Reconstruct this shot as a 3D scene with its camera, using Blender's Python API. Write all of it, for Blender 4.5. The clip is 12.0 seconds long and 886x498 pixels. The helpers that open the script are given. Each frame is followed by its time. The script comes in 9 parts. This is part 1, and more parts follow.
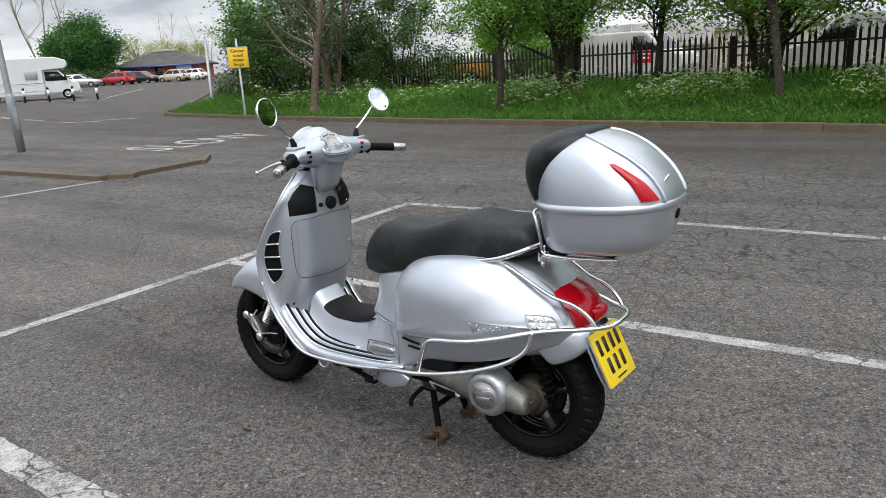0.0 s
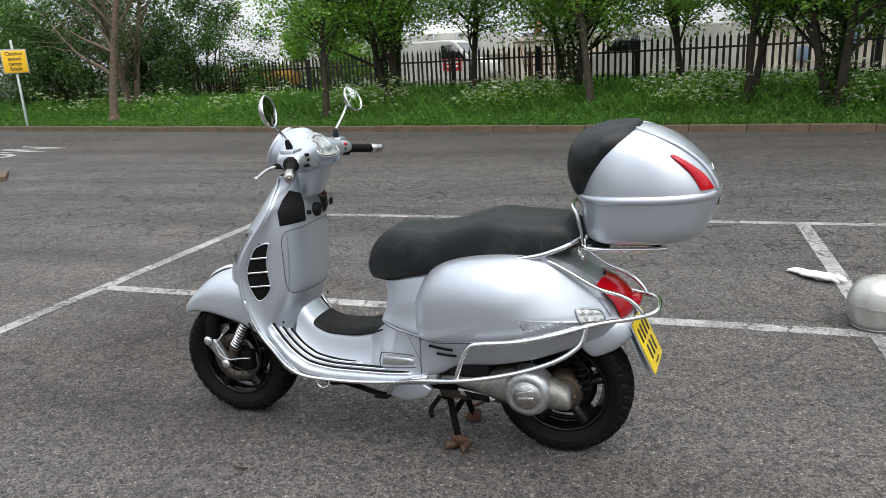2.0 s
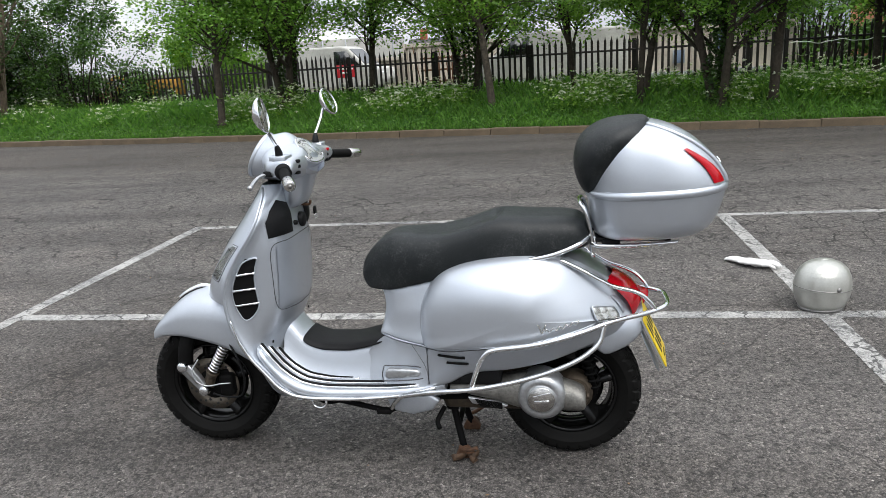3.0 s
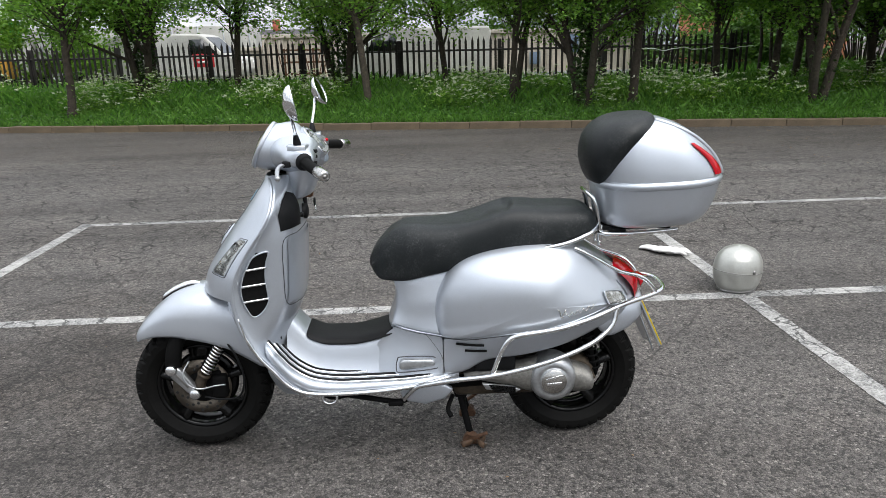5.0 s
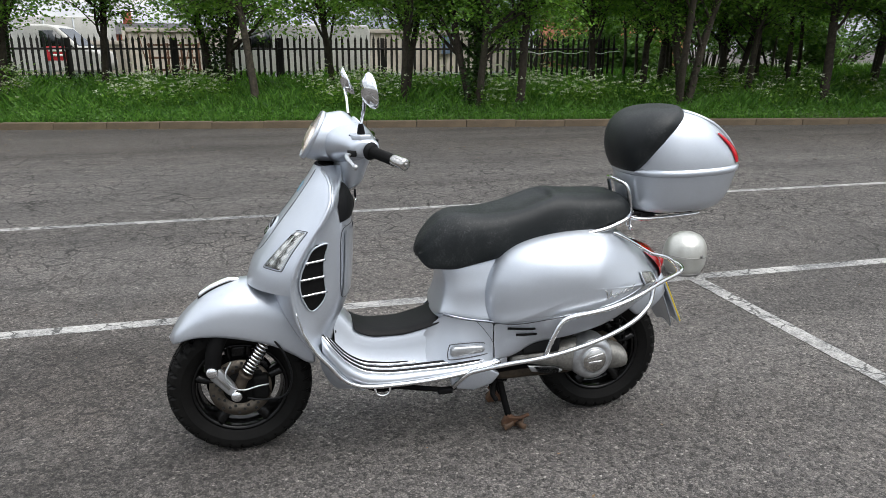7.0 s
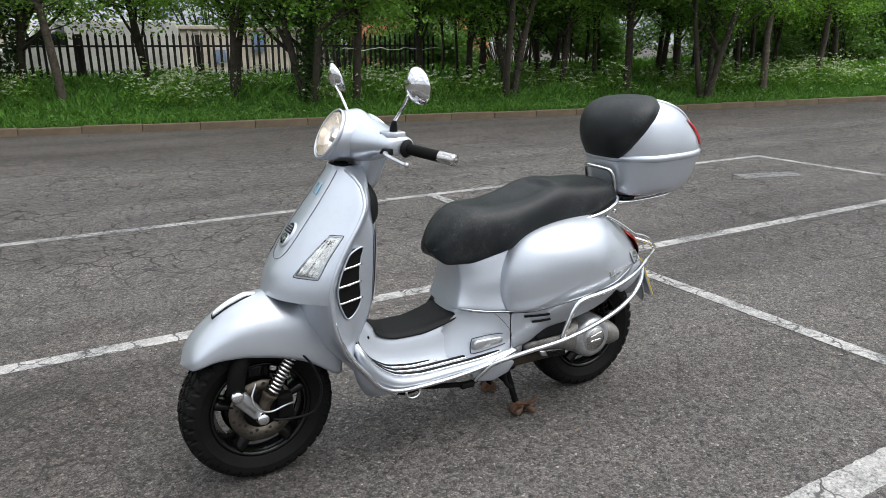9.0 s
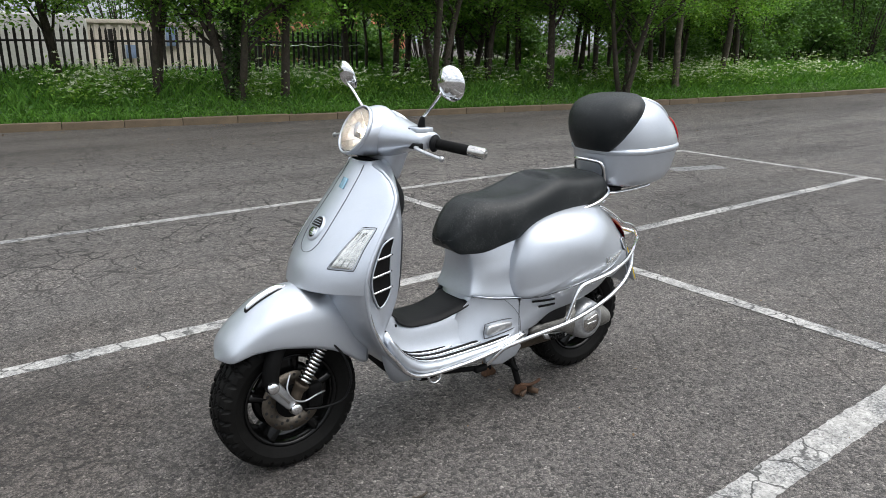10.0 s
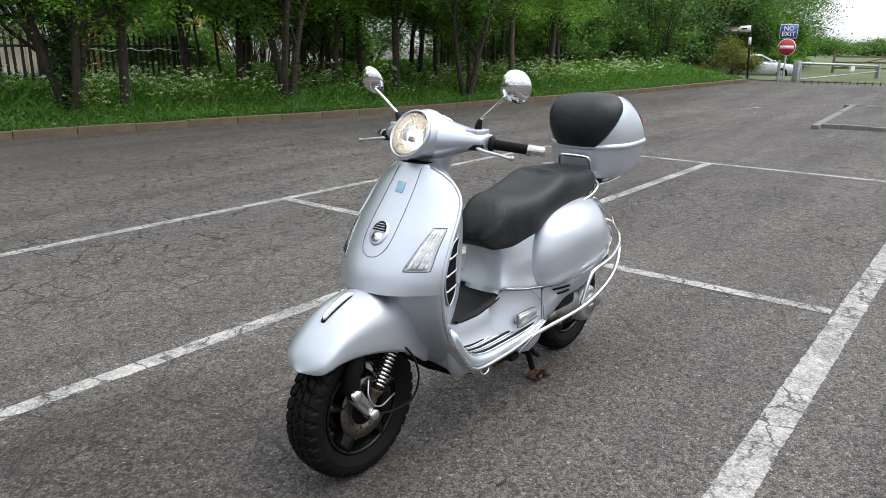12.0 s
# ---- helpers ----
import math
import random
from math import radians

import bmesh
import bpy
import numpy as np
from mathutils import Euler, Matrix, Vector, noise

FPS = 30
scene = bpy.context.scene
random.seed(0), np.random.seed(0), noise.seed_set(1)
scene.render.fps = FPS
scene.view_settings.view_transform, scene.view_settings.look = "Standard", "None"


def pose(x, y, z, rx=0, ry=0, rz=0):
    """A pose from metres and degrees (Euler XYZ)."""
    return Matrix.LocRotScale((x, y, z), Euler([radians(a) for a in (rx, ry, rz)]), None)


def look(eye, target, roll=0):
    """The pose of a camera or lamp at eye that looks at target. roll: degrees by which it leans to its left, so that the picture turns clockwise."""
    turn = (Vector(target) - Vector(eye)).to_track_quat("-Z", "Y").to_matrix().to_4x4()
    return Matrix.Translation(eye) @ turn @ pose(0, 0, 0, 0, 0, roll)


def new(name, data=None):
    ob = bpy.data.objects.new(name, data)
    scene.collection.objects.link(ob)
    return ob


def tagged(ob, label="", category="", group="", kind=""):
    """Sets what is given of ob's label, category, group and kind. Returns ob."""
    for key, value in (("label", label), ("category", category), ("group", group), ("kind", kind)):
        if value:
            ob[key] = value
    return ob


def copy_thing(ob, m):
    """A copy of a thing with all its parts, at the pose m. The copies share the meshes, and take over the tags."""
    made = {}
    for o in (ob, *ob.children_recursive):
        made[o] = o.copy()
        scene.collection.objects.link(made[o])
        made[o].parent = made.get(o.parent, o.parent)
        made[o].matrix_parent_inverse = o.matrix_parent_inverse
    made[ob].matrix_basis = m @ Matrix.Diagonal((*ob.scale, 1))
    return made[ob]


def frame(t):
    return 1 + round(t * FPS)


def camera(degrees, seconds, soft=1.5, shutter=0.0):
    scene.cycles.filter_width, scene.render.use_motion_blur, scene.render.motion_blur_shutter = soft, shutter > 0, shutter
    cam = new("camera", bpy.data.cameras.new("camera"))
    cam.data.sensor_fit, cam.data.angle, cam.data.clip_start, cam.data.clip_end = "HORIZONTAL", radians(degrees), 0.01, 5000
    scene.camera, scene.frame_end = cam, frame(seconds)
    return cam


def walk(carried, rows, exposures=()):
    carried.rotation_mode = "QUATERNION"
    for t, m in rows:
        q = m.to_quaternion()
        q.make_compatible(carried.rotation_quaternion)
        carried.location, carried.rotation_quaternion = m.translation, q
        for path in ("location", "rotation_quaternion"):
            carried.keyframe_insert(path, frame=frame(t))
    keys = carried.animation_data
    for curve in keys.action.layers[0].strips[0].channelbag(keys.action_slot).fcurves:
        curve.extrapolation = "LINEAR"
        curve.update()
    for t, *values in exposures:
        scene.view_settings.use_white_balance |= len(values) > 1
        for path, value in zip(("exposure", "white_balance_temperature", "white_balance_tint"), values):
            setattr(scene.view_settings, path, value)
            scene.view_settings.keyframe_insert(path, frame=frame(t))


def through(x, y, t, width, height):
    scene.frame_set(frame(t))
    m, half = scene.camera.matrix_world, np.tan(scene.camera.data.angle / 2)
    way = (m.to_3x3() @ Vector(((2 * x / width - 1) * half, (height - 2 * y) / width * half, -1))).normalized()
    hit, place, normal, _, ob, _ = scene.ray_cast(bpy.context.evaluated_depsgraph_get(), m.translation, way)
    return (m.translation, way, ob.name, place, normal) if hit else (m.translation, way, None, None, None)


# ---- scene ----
cam = camera(64.30, 12.0, 0.75)
# seconds, eye, target, roll
ROWS = [
    (0, (-1.135, 2.111, 1.427), (-0.023, 0.529, 0.917), -3.66),
    (0.5, (-0.988, 2.184, 1.419), (0.014, 0.527, 0.916), -2.95),
    (1, (-0.782, 2.217, 1.412), (0.095, 0.494, 0.899), -2.75),
    (1.5, (-0.591, 2.279, 1.414), (0.166, 0.504, 0.890), -2.44),
    (2, (-0.390, 2.379, 1.426), (0.226, 0.548, 0.906), -3.08),
    (2.5, (-0.195, 2.399, 1.412), (0.279, 0.526, 0.893), -3.16),
    (3, (0.005, 2.387, 1.421), (0.326, 0.482, 0.901), -3.64),
    (3.2, (0.070, 2.394, 1.417), (0.332, 0.481, 0.894), -3.07),
    (4.8, (0.509, 2.461, 1.445), (0.460, 0.540, 0.889), -1.60),
    (5, (0.560, 2.449, 1.435), (0.466, 0.528, 0.886), -1.36),
    (5.5, (0.680, 2.455, 1.430), (0.493, 0.540, 0.885), -0.42),
    (6, (0.848, 2.515, 1.419), (0.574, 0.607, 0.885), -0.37),
    (6.5, (0.998, 2.505, 1.419), (0.646, 0.612, 0.878), 0.04),
    (6.7, (1.080, 2.465, 1.412), (0.684, 0.583, 0.866), 0.10),
    (8.3, (1.681, 2.281, 1.409), (0.878, 0.533, 0.861), 0.07),
    (8.5, (1.743, 2.255, 1.408), (0.899, 0.528, 0.858), 0.23),
    (9, (1.862, 2.129, 1.404), (0.904, 0.464, 0.845), -0.07),
    (9.5, (1.996, 2.066, 1.402), (0.942, 0.463, 0.836), 0.00),
    (10, (2.220, 2.031, 1.409), (1.066, 0.498, 0.845), 0.54),
    (10.5, (2.375, 1.977, 1.399), (1.138, 0.509, 0.837), 0.96),
    (11, (2.527, 1.820, 1.401), (1.215, 0.417, 0.844), 0.31),
    (11.5, (2.645, 1.691, 1.399), (1.251, 0.370, 0.841), 0.24),
    (12, (2.838, 1.558, 1.413), (1.335, 0.360, 0.859), 0.35),
]
walk(cam, [(t, look(eye, target, roll)) for t, eye, target, roll in ROWS], [(0.0, 0.88), (3.0, 1.01), (7.0, 1.03), (12.0, 1.07)])

# ---- light: a bright overcast spring day ----
SUN_ELEV, SUN_AZ = 60.0, 126.0
world = bpy.data.worlds.new("sky")
scene.world = world
world.use_nodes = True
wt = world.node_tree
wt.nodes.clear()
w_out = wt.nodes.new("ShaderNodeOutputWorld")
w_bg = wt.nodes.new("ShaderNodeBackground")
w_sky = wt.nodes.new("ShaderNodeTexSky")
w_sky.sky_type = "NISHITA"
w_sky.sun_disc = False
w_sky.sun_elevation = radians(SUN_ELEV)
w_sky.sun_rotation = radians(90 - SUN_AZ)
w_sky.dust_density = 2.0
w_co = wt.nodes.new("ShaderNodeTexCoord")
w_map = wt.nodes.new("ShaderNodeMapping")
w_map.inputs["Scale"].default_value = (1.0, 1.0, 3.2)
w_n = wt.nodes.new("ShaderNodeTexNoise")
w_n.inputs["Scale"].default_value = 2.6
w_n.inputs["Detail"].default_value = 7.0
w_n.inputs["Roughness"].default_value = 0.58
w_r = wt.nodes.new("ShaderNodeValToRGB")
w_r.color_ramp.elements[0].position, w_r.color_ramp.elements[0].color = 0.36, (4.0, 4.4, 5.1, 1)
w_r.color_ramp.elements[1].position, w_r.color_ramp.elements[1].color = 0.62, (11.0, 11.3, 11.6, 1)
w_mix = wt.nodes.new("ShaderNodeMix")
w_mix.data_type = "RGBA"
w_mix.inputs["Factor"].default_value = 0.86
wt.links.new(w_co.outputs["Generated"], w_map.inputs["Vector"])
wt.links.new(w_map.outputs["Vector"], w_n.inputs["Vector"])
wt.links.new(w_n.outputs["Fac"], w_r.inputs["Fac"])
wt.links.new(w_sky.outputs["Color"], w_mix.inputs["A"])
wt.links.new(w_r.outputs["Color"], w_mix.inputs["B"])
# an overcast sky is about three times as bright overhead as at the horizon
w_sep = wt.nodes.new("ShaderNodeSeparateXYZ")
w_rise = wt.nodes.new("ShaderNodeMapRange")
w_rise.inputs["From Min"].default_value, w_rise.inputs["From Max"].default_value = 0.0, 1.0
w_rise.inputs["To Min"].default_value, w_rise.inputs["To Max"].default_value = 0.50, 1.40
w_mul = wt.nodes.new("ShaderNodeMix")
w_mul.data_type, w_mul.blend_type = "RGBA", "MULTIPLY"
w_mul.inputs["Factor"].default_value = 1.0
wt.links.new(w_co.outputs["Generated"], w_sep.inputs["Vector"])
wt.links.new(w_sep.outputs["Z"], w_rise.inputs["Value"])
wt.links.new(w_mix.outputs["Result"], w_mul.inputs["A"])
wt.links.new(w_rise.outputs["Result"], w_mul.inputs["B"])
wt.links.new(w_mul.outputs["Result"], w_bg.inputs["Color"])
w_bg.inputs["Strength"].default_value = 0.097
wt.links.new(w_bg.outputs["Background"], w_out.inputs["Surface"])

sun_data = bpy.data.lights.new("sun", "SUN")
sun_data.energy, sun_data.angle, sun_data.color = 1.55, radians(58), (1.0, 0.98, 0.95)
sun = new("sun", sun_data)
az, el = radians(SUN_AZ), radians(SUN_ELEV)
sun.matrix_world = look((20 * math.cos(az) * math.cos(el), 20 * math.sin(az) * math.cos(el), 20 * math.sin(el)), (0, 0, 0))

# ---- materials ----
class Mat:
    """A node material with a Principled shader and short calls for its texture nodes."""

    def __init__(self, name, color=(0.5, 0.5, 0.5), rough=0.5, metal=0.0, **extra):
        self.m = bpy.data.materials.new(name)
        self.m.use_nodes = True
        self.t = self.m.node_tree
        self.p = self.t.nodes["Principled BSDF"]
        self.p.inputs["Base Color"].default_value = (*color, 1)
        self.p.inputs["Roughness"].default_value = rough
        self.p.inputs["Metallic"].default_value = metal
        for key, value in extra.items():
            self.p.inputs[key.replace("_", " ")].default_value = value
        self.co = None

    def n(self, kind, **sets):
        node = self.t.nodes.new("ShaderNode" + kind)
        for key, value in sets.items():
            node.inputs[key.replace("_", " ")].default_value = value
        return node

    def link(self, a, b):
        self.t.links.new(a, b)

    def coords(self, kind="Object"):
        if self.co is None:
            self.co = self.n("TexCoord")
        return self.co.outputs[kind]

    def noise(self, scale, detail=3.0, rough=0.5, dist=0.0, kind="Object"):
        node = self.n("TexNoise", Scale=scale, Detail=detail, Roughness=rough, Distortion=dist)
        self.link(self.coords(kind), node.inputs["Vector"])
        return node.outputs["Fac"]

    def voronoi(self, scale, feature="F1", kind="Object", vector=None):
        node = self.t.nodes.new("ShaderNodeTexVoronoi")
        node.feature = feature
        node.inputs["Scale"].default_value = scale
        self.link(vector or self.coords(kind), node.inputs["Vector"])
        return node.outputs["Distance"]

    def ramp(self, value, stops):
        node = self.t.nodes.new("ShaderNodeValToRGB")
        e = node.color_ramp.elements
        while len(e) < len(stops):
            e.new(0.5)
        for k, (pos, col) in enumerate(stops):
            e[k].position = pos
            e[k].color = (*col, 1) if len(col) == 3 else col
        self.link(value, node.inputs["Fac"])
        return node.outputs["Color"]

    def mix(self, fac, a, b, mode="MIX"):
        node = self.t.nodes.new("ShaderNodeMix")
        node.data_type = "RGBA"
        node.blend_type = mode
        for sock, v in ((node.inputs["Factor"], fac), (node.inputs["A"], a), (node.inputs["B"], b)):
            if isinstance(v, (int, float)):
                sock.default_value = v
            elif isinstance(v, tuple):
                sock.default_value = (*v, 1)
            else:
                self.link(v, sock)
        return node.outputs["Result"]

    def math(self, op, a, b=0.0, c=0.0):
        node = self.t.nodes.new("ShaderNodeMath")
        node.operation = op
        for k, v in enumerate((a, b, c)):
            if isinstance(v, (int, float)):
                node.inputs[k].default_value = v
            else:
                self.link(v, node.inputs[k])
        return node.outputs[0]

    def color(self, socket):
        self.link(socket, self.p.inputs["Base Color"])
        return self

    def rough(self, socket):
        self.link(socket, self.p.inputs["Roughness"])
        return self

    def bump(self, height, strength=0.4, distance=0.01):
        node = self.n("Bump", Strength=strength, Distance=distance)
        self.link(height, node.inputs["Height"])
        self.link(node.outputs["Normal"], self.p.inputs["Normal"])
        return self


def g(v):
    return (v, v, v)


def varied(name, color, rough=0.5, metal=0.0, amount=0.25, scale=6.0, fine=60.0, bump=0.1, **extra):
    """A surface with broad stains and fine grain."""
    m = Mat(name, color, rough, metal, **extra)
    lo = tuple(c * (1 - amount) for c in color)
    hi = tuple(min(1.0, c * (1 + amount)) for c in color)
    broad = m.noise(scale, 4)
    grain = m.noise(fine, 3)
    both = m.math("ADD", m.math("MULTIPLY", broad, 0.65), m.math("MULTIPLY", grain, 0.35))
    m.color(m.ramp(both, [(0.32, lo), (0.68, hi)]))
    m.rough(m.math("ADD", rough - 0.08, m.math("MULTIPLY", broad, 0.16)))
    if bump:
        m.bump(grain, bump, 0.004)
    return m


def make_asphalt():
    m = Mat("asphalt", g(0.06), 0.85, Specular_IOR_Level=0.30)
    broad = m.noise(0.35, 5, 0.6)
    patch = m.noise(2.2, 5, 0.65)
    place = m.n("SeparateXYZ")
    m.link(m.coords(), place.inputs[0])
    # stones of two sizes, each with its own tone, set in dark binder
    cell = m.t.nodes.new("ShaderNodeTexVoronoi")
    cell.inputs["Scale"].default_value = 105.0
    m.link(m.coords(), cell.inputs["Vector"])
    tone = m.n("SeparateColor")
    m.link(cell.outputs["Color"], tone.inputs[0])
    small = m.t.nodes.new("ShaderNodeTexVoronoi")
    small.inputs["Scale"].default_value = 260.0
    m.link(m.coords(), small.inputs["Vector"])
    tone2 = m.n("SeparateColor")
    m.link(small.outputs["Color"], tone2.inputs[0])
    gap = m.voronoi(105.0, "DISTANCE_TO_EDGE")
    base = m.ramp(m.math("ADD", m.math("MULTIPLY", broad, 0.55), m.math("MULTIPLY", patch, 0.45)),
                  [(0.3, (0.099, 0.097, 0.095)), (0.5, (0.132, 0.129, 0.124)), (0.72, (0.177, 0.168, 0.158))])
    # the lane beside the kerb is a darker, browner and smoother strip
    edge = m.math("ADD", place.outputs["Y"], m.math("ADD", m.math("MULTIPLY", place.outputs["X"], 0.10), m.math("MULTIPLY", m.noise(0.7, 5, 0.7), 1.6)))
    lane = m.ramp(m.math("MULTIPLY", m.math("ADD", edge, 7.2), 0.5), [(0.0, g(1.0)), (1.0, g(0.0))])
    base = m.mix(m.math("MULTIPLY", lane, 0.75), base, m.mix(1.0, base, (0.58, 0.55, 0.515), "MULTIPLY"))
    # long soft tyre tracks and damp bands along the lane
    run = m.n("Mapping")
    run.inputs["Scale"].default_value = (0.16, 1.5, 1.0)
    m.link(m.coords(), run.inputs["Vector"])
    band = m.n("TexNoise", Scale=1.0, Detail=5.0, Roughness=0.6)
    m.link(run.outputs["Vector"], band.inputs["Vector"])
    base = m.mix(1.0, base, m.ramp(band.outputs["Fac"], [(0.36, g(0.74)), (0.52, g(1.0)), (0.68, g(1.14))]), "MULTIPLY")
    chips = m.ramp(tone.outputs[0], [(0.0, g(0.40)), (0.30, (0.80, 0.78, 0.76)), (0.70, (1.16, 1.13, 1.09)), (0.965, (1.30, 1.26, 1.20)), (1.0, (2.2, 2.15, 2.05))])
    base = m.mix(1.0, base, chips, "MULTIPLY")
    base = m.mix(1.0, base, m.ramp(tone2.outputs[1], [(0.0, g(0.80)), (1.0, g(1.20))]), "MULTIPLY")
    base = m.mix(1.0, base, m.ramp(gap, [(0.0, g(0.48)), (0.10, g(0.92)), (0.26, g(1.12))]), "MULTIPLY")
    mottle = m.noise(17.0, 6, 0.75)
    base = m.mix(1.0, base, m.ramp(mottle, [(0.34, g(0.76)), (0.50, g(1.0)), (0.66, g(1.20))]), "MULTIPLY")
    pits = m.ramp(m.noise(34.0, 5, 0.85, 0.6), [(0.37, g(0.30)), (0.46, g(1.0))])
    base = m.mix(0.8, base, m.mix(1.0, base, pits, "MULTIPLY"))
    # a browner, darker patch in front of the bay, ragged at its edge
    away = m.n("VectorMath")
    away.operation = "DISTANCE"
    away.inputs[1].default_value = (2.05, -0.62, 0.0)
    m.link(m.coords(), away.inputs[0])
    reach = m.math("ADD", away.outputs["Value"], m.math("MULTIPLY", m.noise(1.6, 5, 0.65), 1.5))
    dark_patch = m.ramp(m.math("MULTIPLY", reach, 0.4), [(0.44, g(1.0)), (0.84, g(0.0))])
    base = m.mix(m.math("MULTIPLY", dark_patch, 0.92), base, m.mix(1.0, base, (0.55, 0.53, 0.515), "MULTIPLY"))
    base = m.mix(1.0, base, (1.125, 1.09, 1.095), "MULTIPLY")
    # fine cracks in networks, broken up where the surface is sound
    vec = m.n("VectorMath")
    vec.operation = "ADD"
    warp = m.t.nodes.new("ShaderNodeTexNoise")
    warp.inputs["Scale"].default_value = 7.0
    warp.inputs["Detail"].default_value = 6.0
    m.link(m.coords(), warp.inputs["Vector"])
    sc = m.n("VectorMath")
    sc.operation = "SCALE"
    sc.inputs["Scale"].default_value = 0.10
    m.link(warp.outputs["Color"], sc.inputs[0])
    m.link(m.coords(), vec.inputs[0])
    m.link(sc.outputs["Vector"], vec.inputs[1])
    l1 = m.ramp(m.voronoi(1.1, "DISTANCE_TO_EDGE", vector=vec.outputs["Vector"]), [(0.0, g(1.0)), (0.004, g(0.95)), (0.009, g(0.0))])
    l2 = m.ramp(m.voronoi(5.0, "DISTANCE_TO_EDGE", vector=vec.outputs["Vector"]), [(0.0, g(1.0)), (0.020, g(0.95)), (0.038, g(0.0))])
    l3 = m.ramp(m.voronoi(9.0, "DISTANCE_TO_EDGE", vector=vec.outputs["Vector"]), [(0.0, g(1.0)), (0.018, g(0.9)), (0.040, g(0.0))])
    w1 = m.ramp(m.noise(0.55, 3), [(0.44, g(0.0)), (0.52, g(1.0))])
    w2 = m.ramp(m.noise(2.3, 4, 0.6, 0.8), [(0.40, g(0.0)), (0.52, g(1.0))])
    w3 = m.ramp(m.noise(0.8, 5, 0.7, 0.5), [(0.41, g(0.0)), (0.53, g(0.80))])
    # the crazing lies in the middle of the car park; the bay is sound
    zone = m.ramp(m.math("ADD", m.math("MULTIPLY", place.outputs["Y"], -0.10), m.math("MULTIPLY", m.noise(0.4, 3), 0.22)), [(0.22, g(0.06)), (0.40, g(1.0)), (0.84, g(1.0)), (0.98, g(0.4))])
    east = m.ramp(m.math("MULTIPLY", place.outputs["X"], -0.1), [(0.14, g(0.0)), (0.30, g(0.8))])
    zone = m.math("MAXIMUM", zone, m.math("MAXIMUM", east, m.math("MULTIPLY", dark_patch, 0.65)))
    fine = m.math("MULTIPLY", m.math("MAXIMUM", m.math("MULTIPLY", l2, w2), m.math("MULTIPLY", l3, w3)), zone)
    crack = m.math("MAXIMUM", m.math("MULTIPLY", m.math("MULTIPLY", l1, w1), 0.55), m.math("MULTIPLY", fine, 0.95))
    base = m.mix(m.math("MULTIPLY", crack, 0.90), base, (0.018, 0.017, 0.016))
    m.color(base)
    m.rough(m.ramp(patch, [(0.3, g(0.76)), (0.7, g(0.95))]))
    h = m.math("SUBTRACT", m.math("ADD", m.math("MULTIPLY", tone.outputs[0], 0.55), m.math("MULTIPLY", m.ramp(gap, [(0.0, g(0.0)), (0.22, g(1.0))]), 0.5)), m.math("MULTIPLY", crack, 1.3))
    m.bump(h, 1.0, 0.007)
    return m.m


def make_marking(name="worn_road_paint", cover=0.508):
    m = Mat(name, g(0.55), 0.7)
    wear = m.math("ADD", m.math("ADD", m.math("MULTIPLY", m.noise(2.6, 4, 0.6), 0.40), m.math("MULTIPLY", m.noise(19.0, 6, 0.75), 0.30)), m.math("MULTIPLY", m.noise(120.0, 2, 0.7), 0.30))
    fac = m.ramp(wear, [(cover - 0.07, g(0.0)), (cover + 0.035, g(1.0))])
    cell = m.t.nodes.new("ShaderNodeTexVoronoi")
    cell.inputs["Scale"].default_value = 105.0
    m.link(m.coords(), cell.inputs["Vector"])
    tone = m.n("SeparateColor")
    m.link(cell.outputs["Color"], tone.inputs[0])
    paint = m.ramp(m.noise(9.0, 5, 0.7), [(0.3, (0.245, 0.24, 0.228)), (0.7, (0.43, 0.42, 0.40))])
    paint = m.mix(1.0, paint, m.ramp(tone.outputs[0], [(0.0, g(0.72)), (1.0, g(1.15))]), "MULTIPLY")
    tar = m.ramp(tone.outputs[0], [(0.0, g(0.05)), (0.6, g(0.12)), (1.0, g(0.24))])
    vec = m.n("VectorMath")
    vec.operation = "ADD"
    warp = m.n("TexNoise", Scale=9.0, Detail=5.0)
    m.link(m.coords(), warp.inputs["Vector"])
    sc = m.n("VectorMath")
    sc.operation = "SCALE"
    sc.inputs["Scale"].default_value = 0.16
    m.link(warp.outputs["Color"], sc.inputs[0])
    m.link(m.coords(), vec.inputs[0])
    m.link(sc.outputs["Vector"], vec.inputs[1])
    few = m.ramp(m.noise(1.4, 2), [(0.40, g(0.0)), (0.50, g(1.0))])
    split = m.ramp(m.voronoi(5.5, "DISTANCE_TO_EDGE", vector=vec.outputs["Vector"]), [(0.0, g(0.12)), (0.022, g(0.3)), (0.035, g(1.0))])
    cr = m.mix(few, (1.0, 1.0, 1.0), split)
    m.color(m.mix(1.0, m.mix(fac, tar, paint), cr, "MULTIPLY"))
    m.bump(m.math("ADD", wear, m.math("MULTIPLY", tone.outputs[0], 0.3)), 0.6, 0.005)
    return m.m


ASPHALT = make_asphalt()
PAINT_FAINT = make_marking("nearly_gone_road_paint", 0.625)
PAINT_LINE = make_marking()
PAINT_FRESH = make_marking("fresh_road_paint", 0.36)
KERB = varied("kerb_concrete", (0.100, 0.074, 0.046), 0.9, 0, 0.35, 2.5, 70, 0.5).m
SOIL = varied("dark_soil", (0.06, 0.065, 0.03), 0.95, 0, 0.5, 1.2, 20, 0.4).m


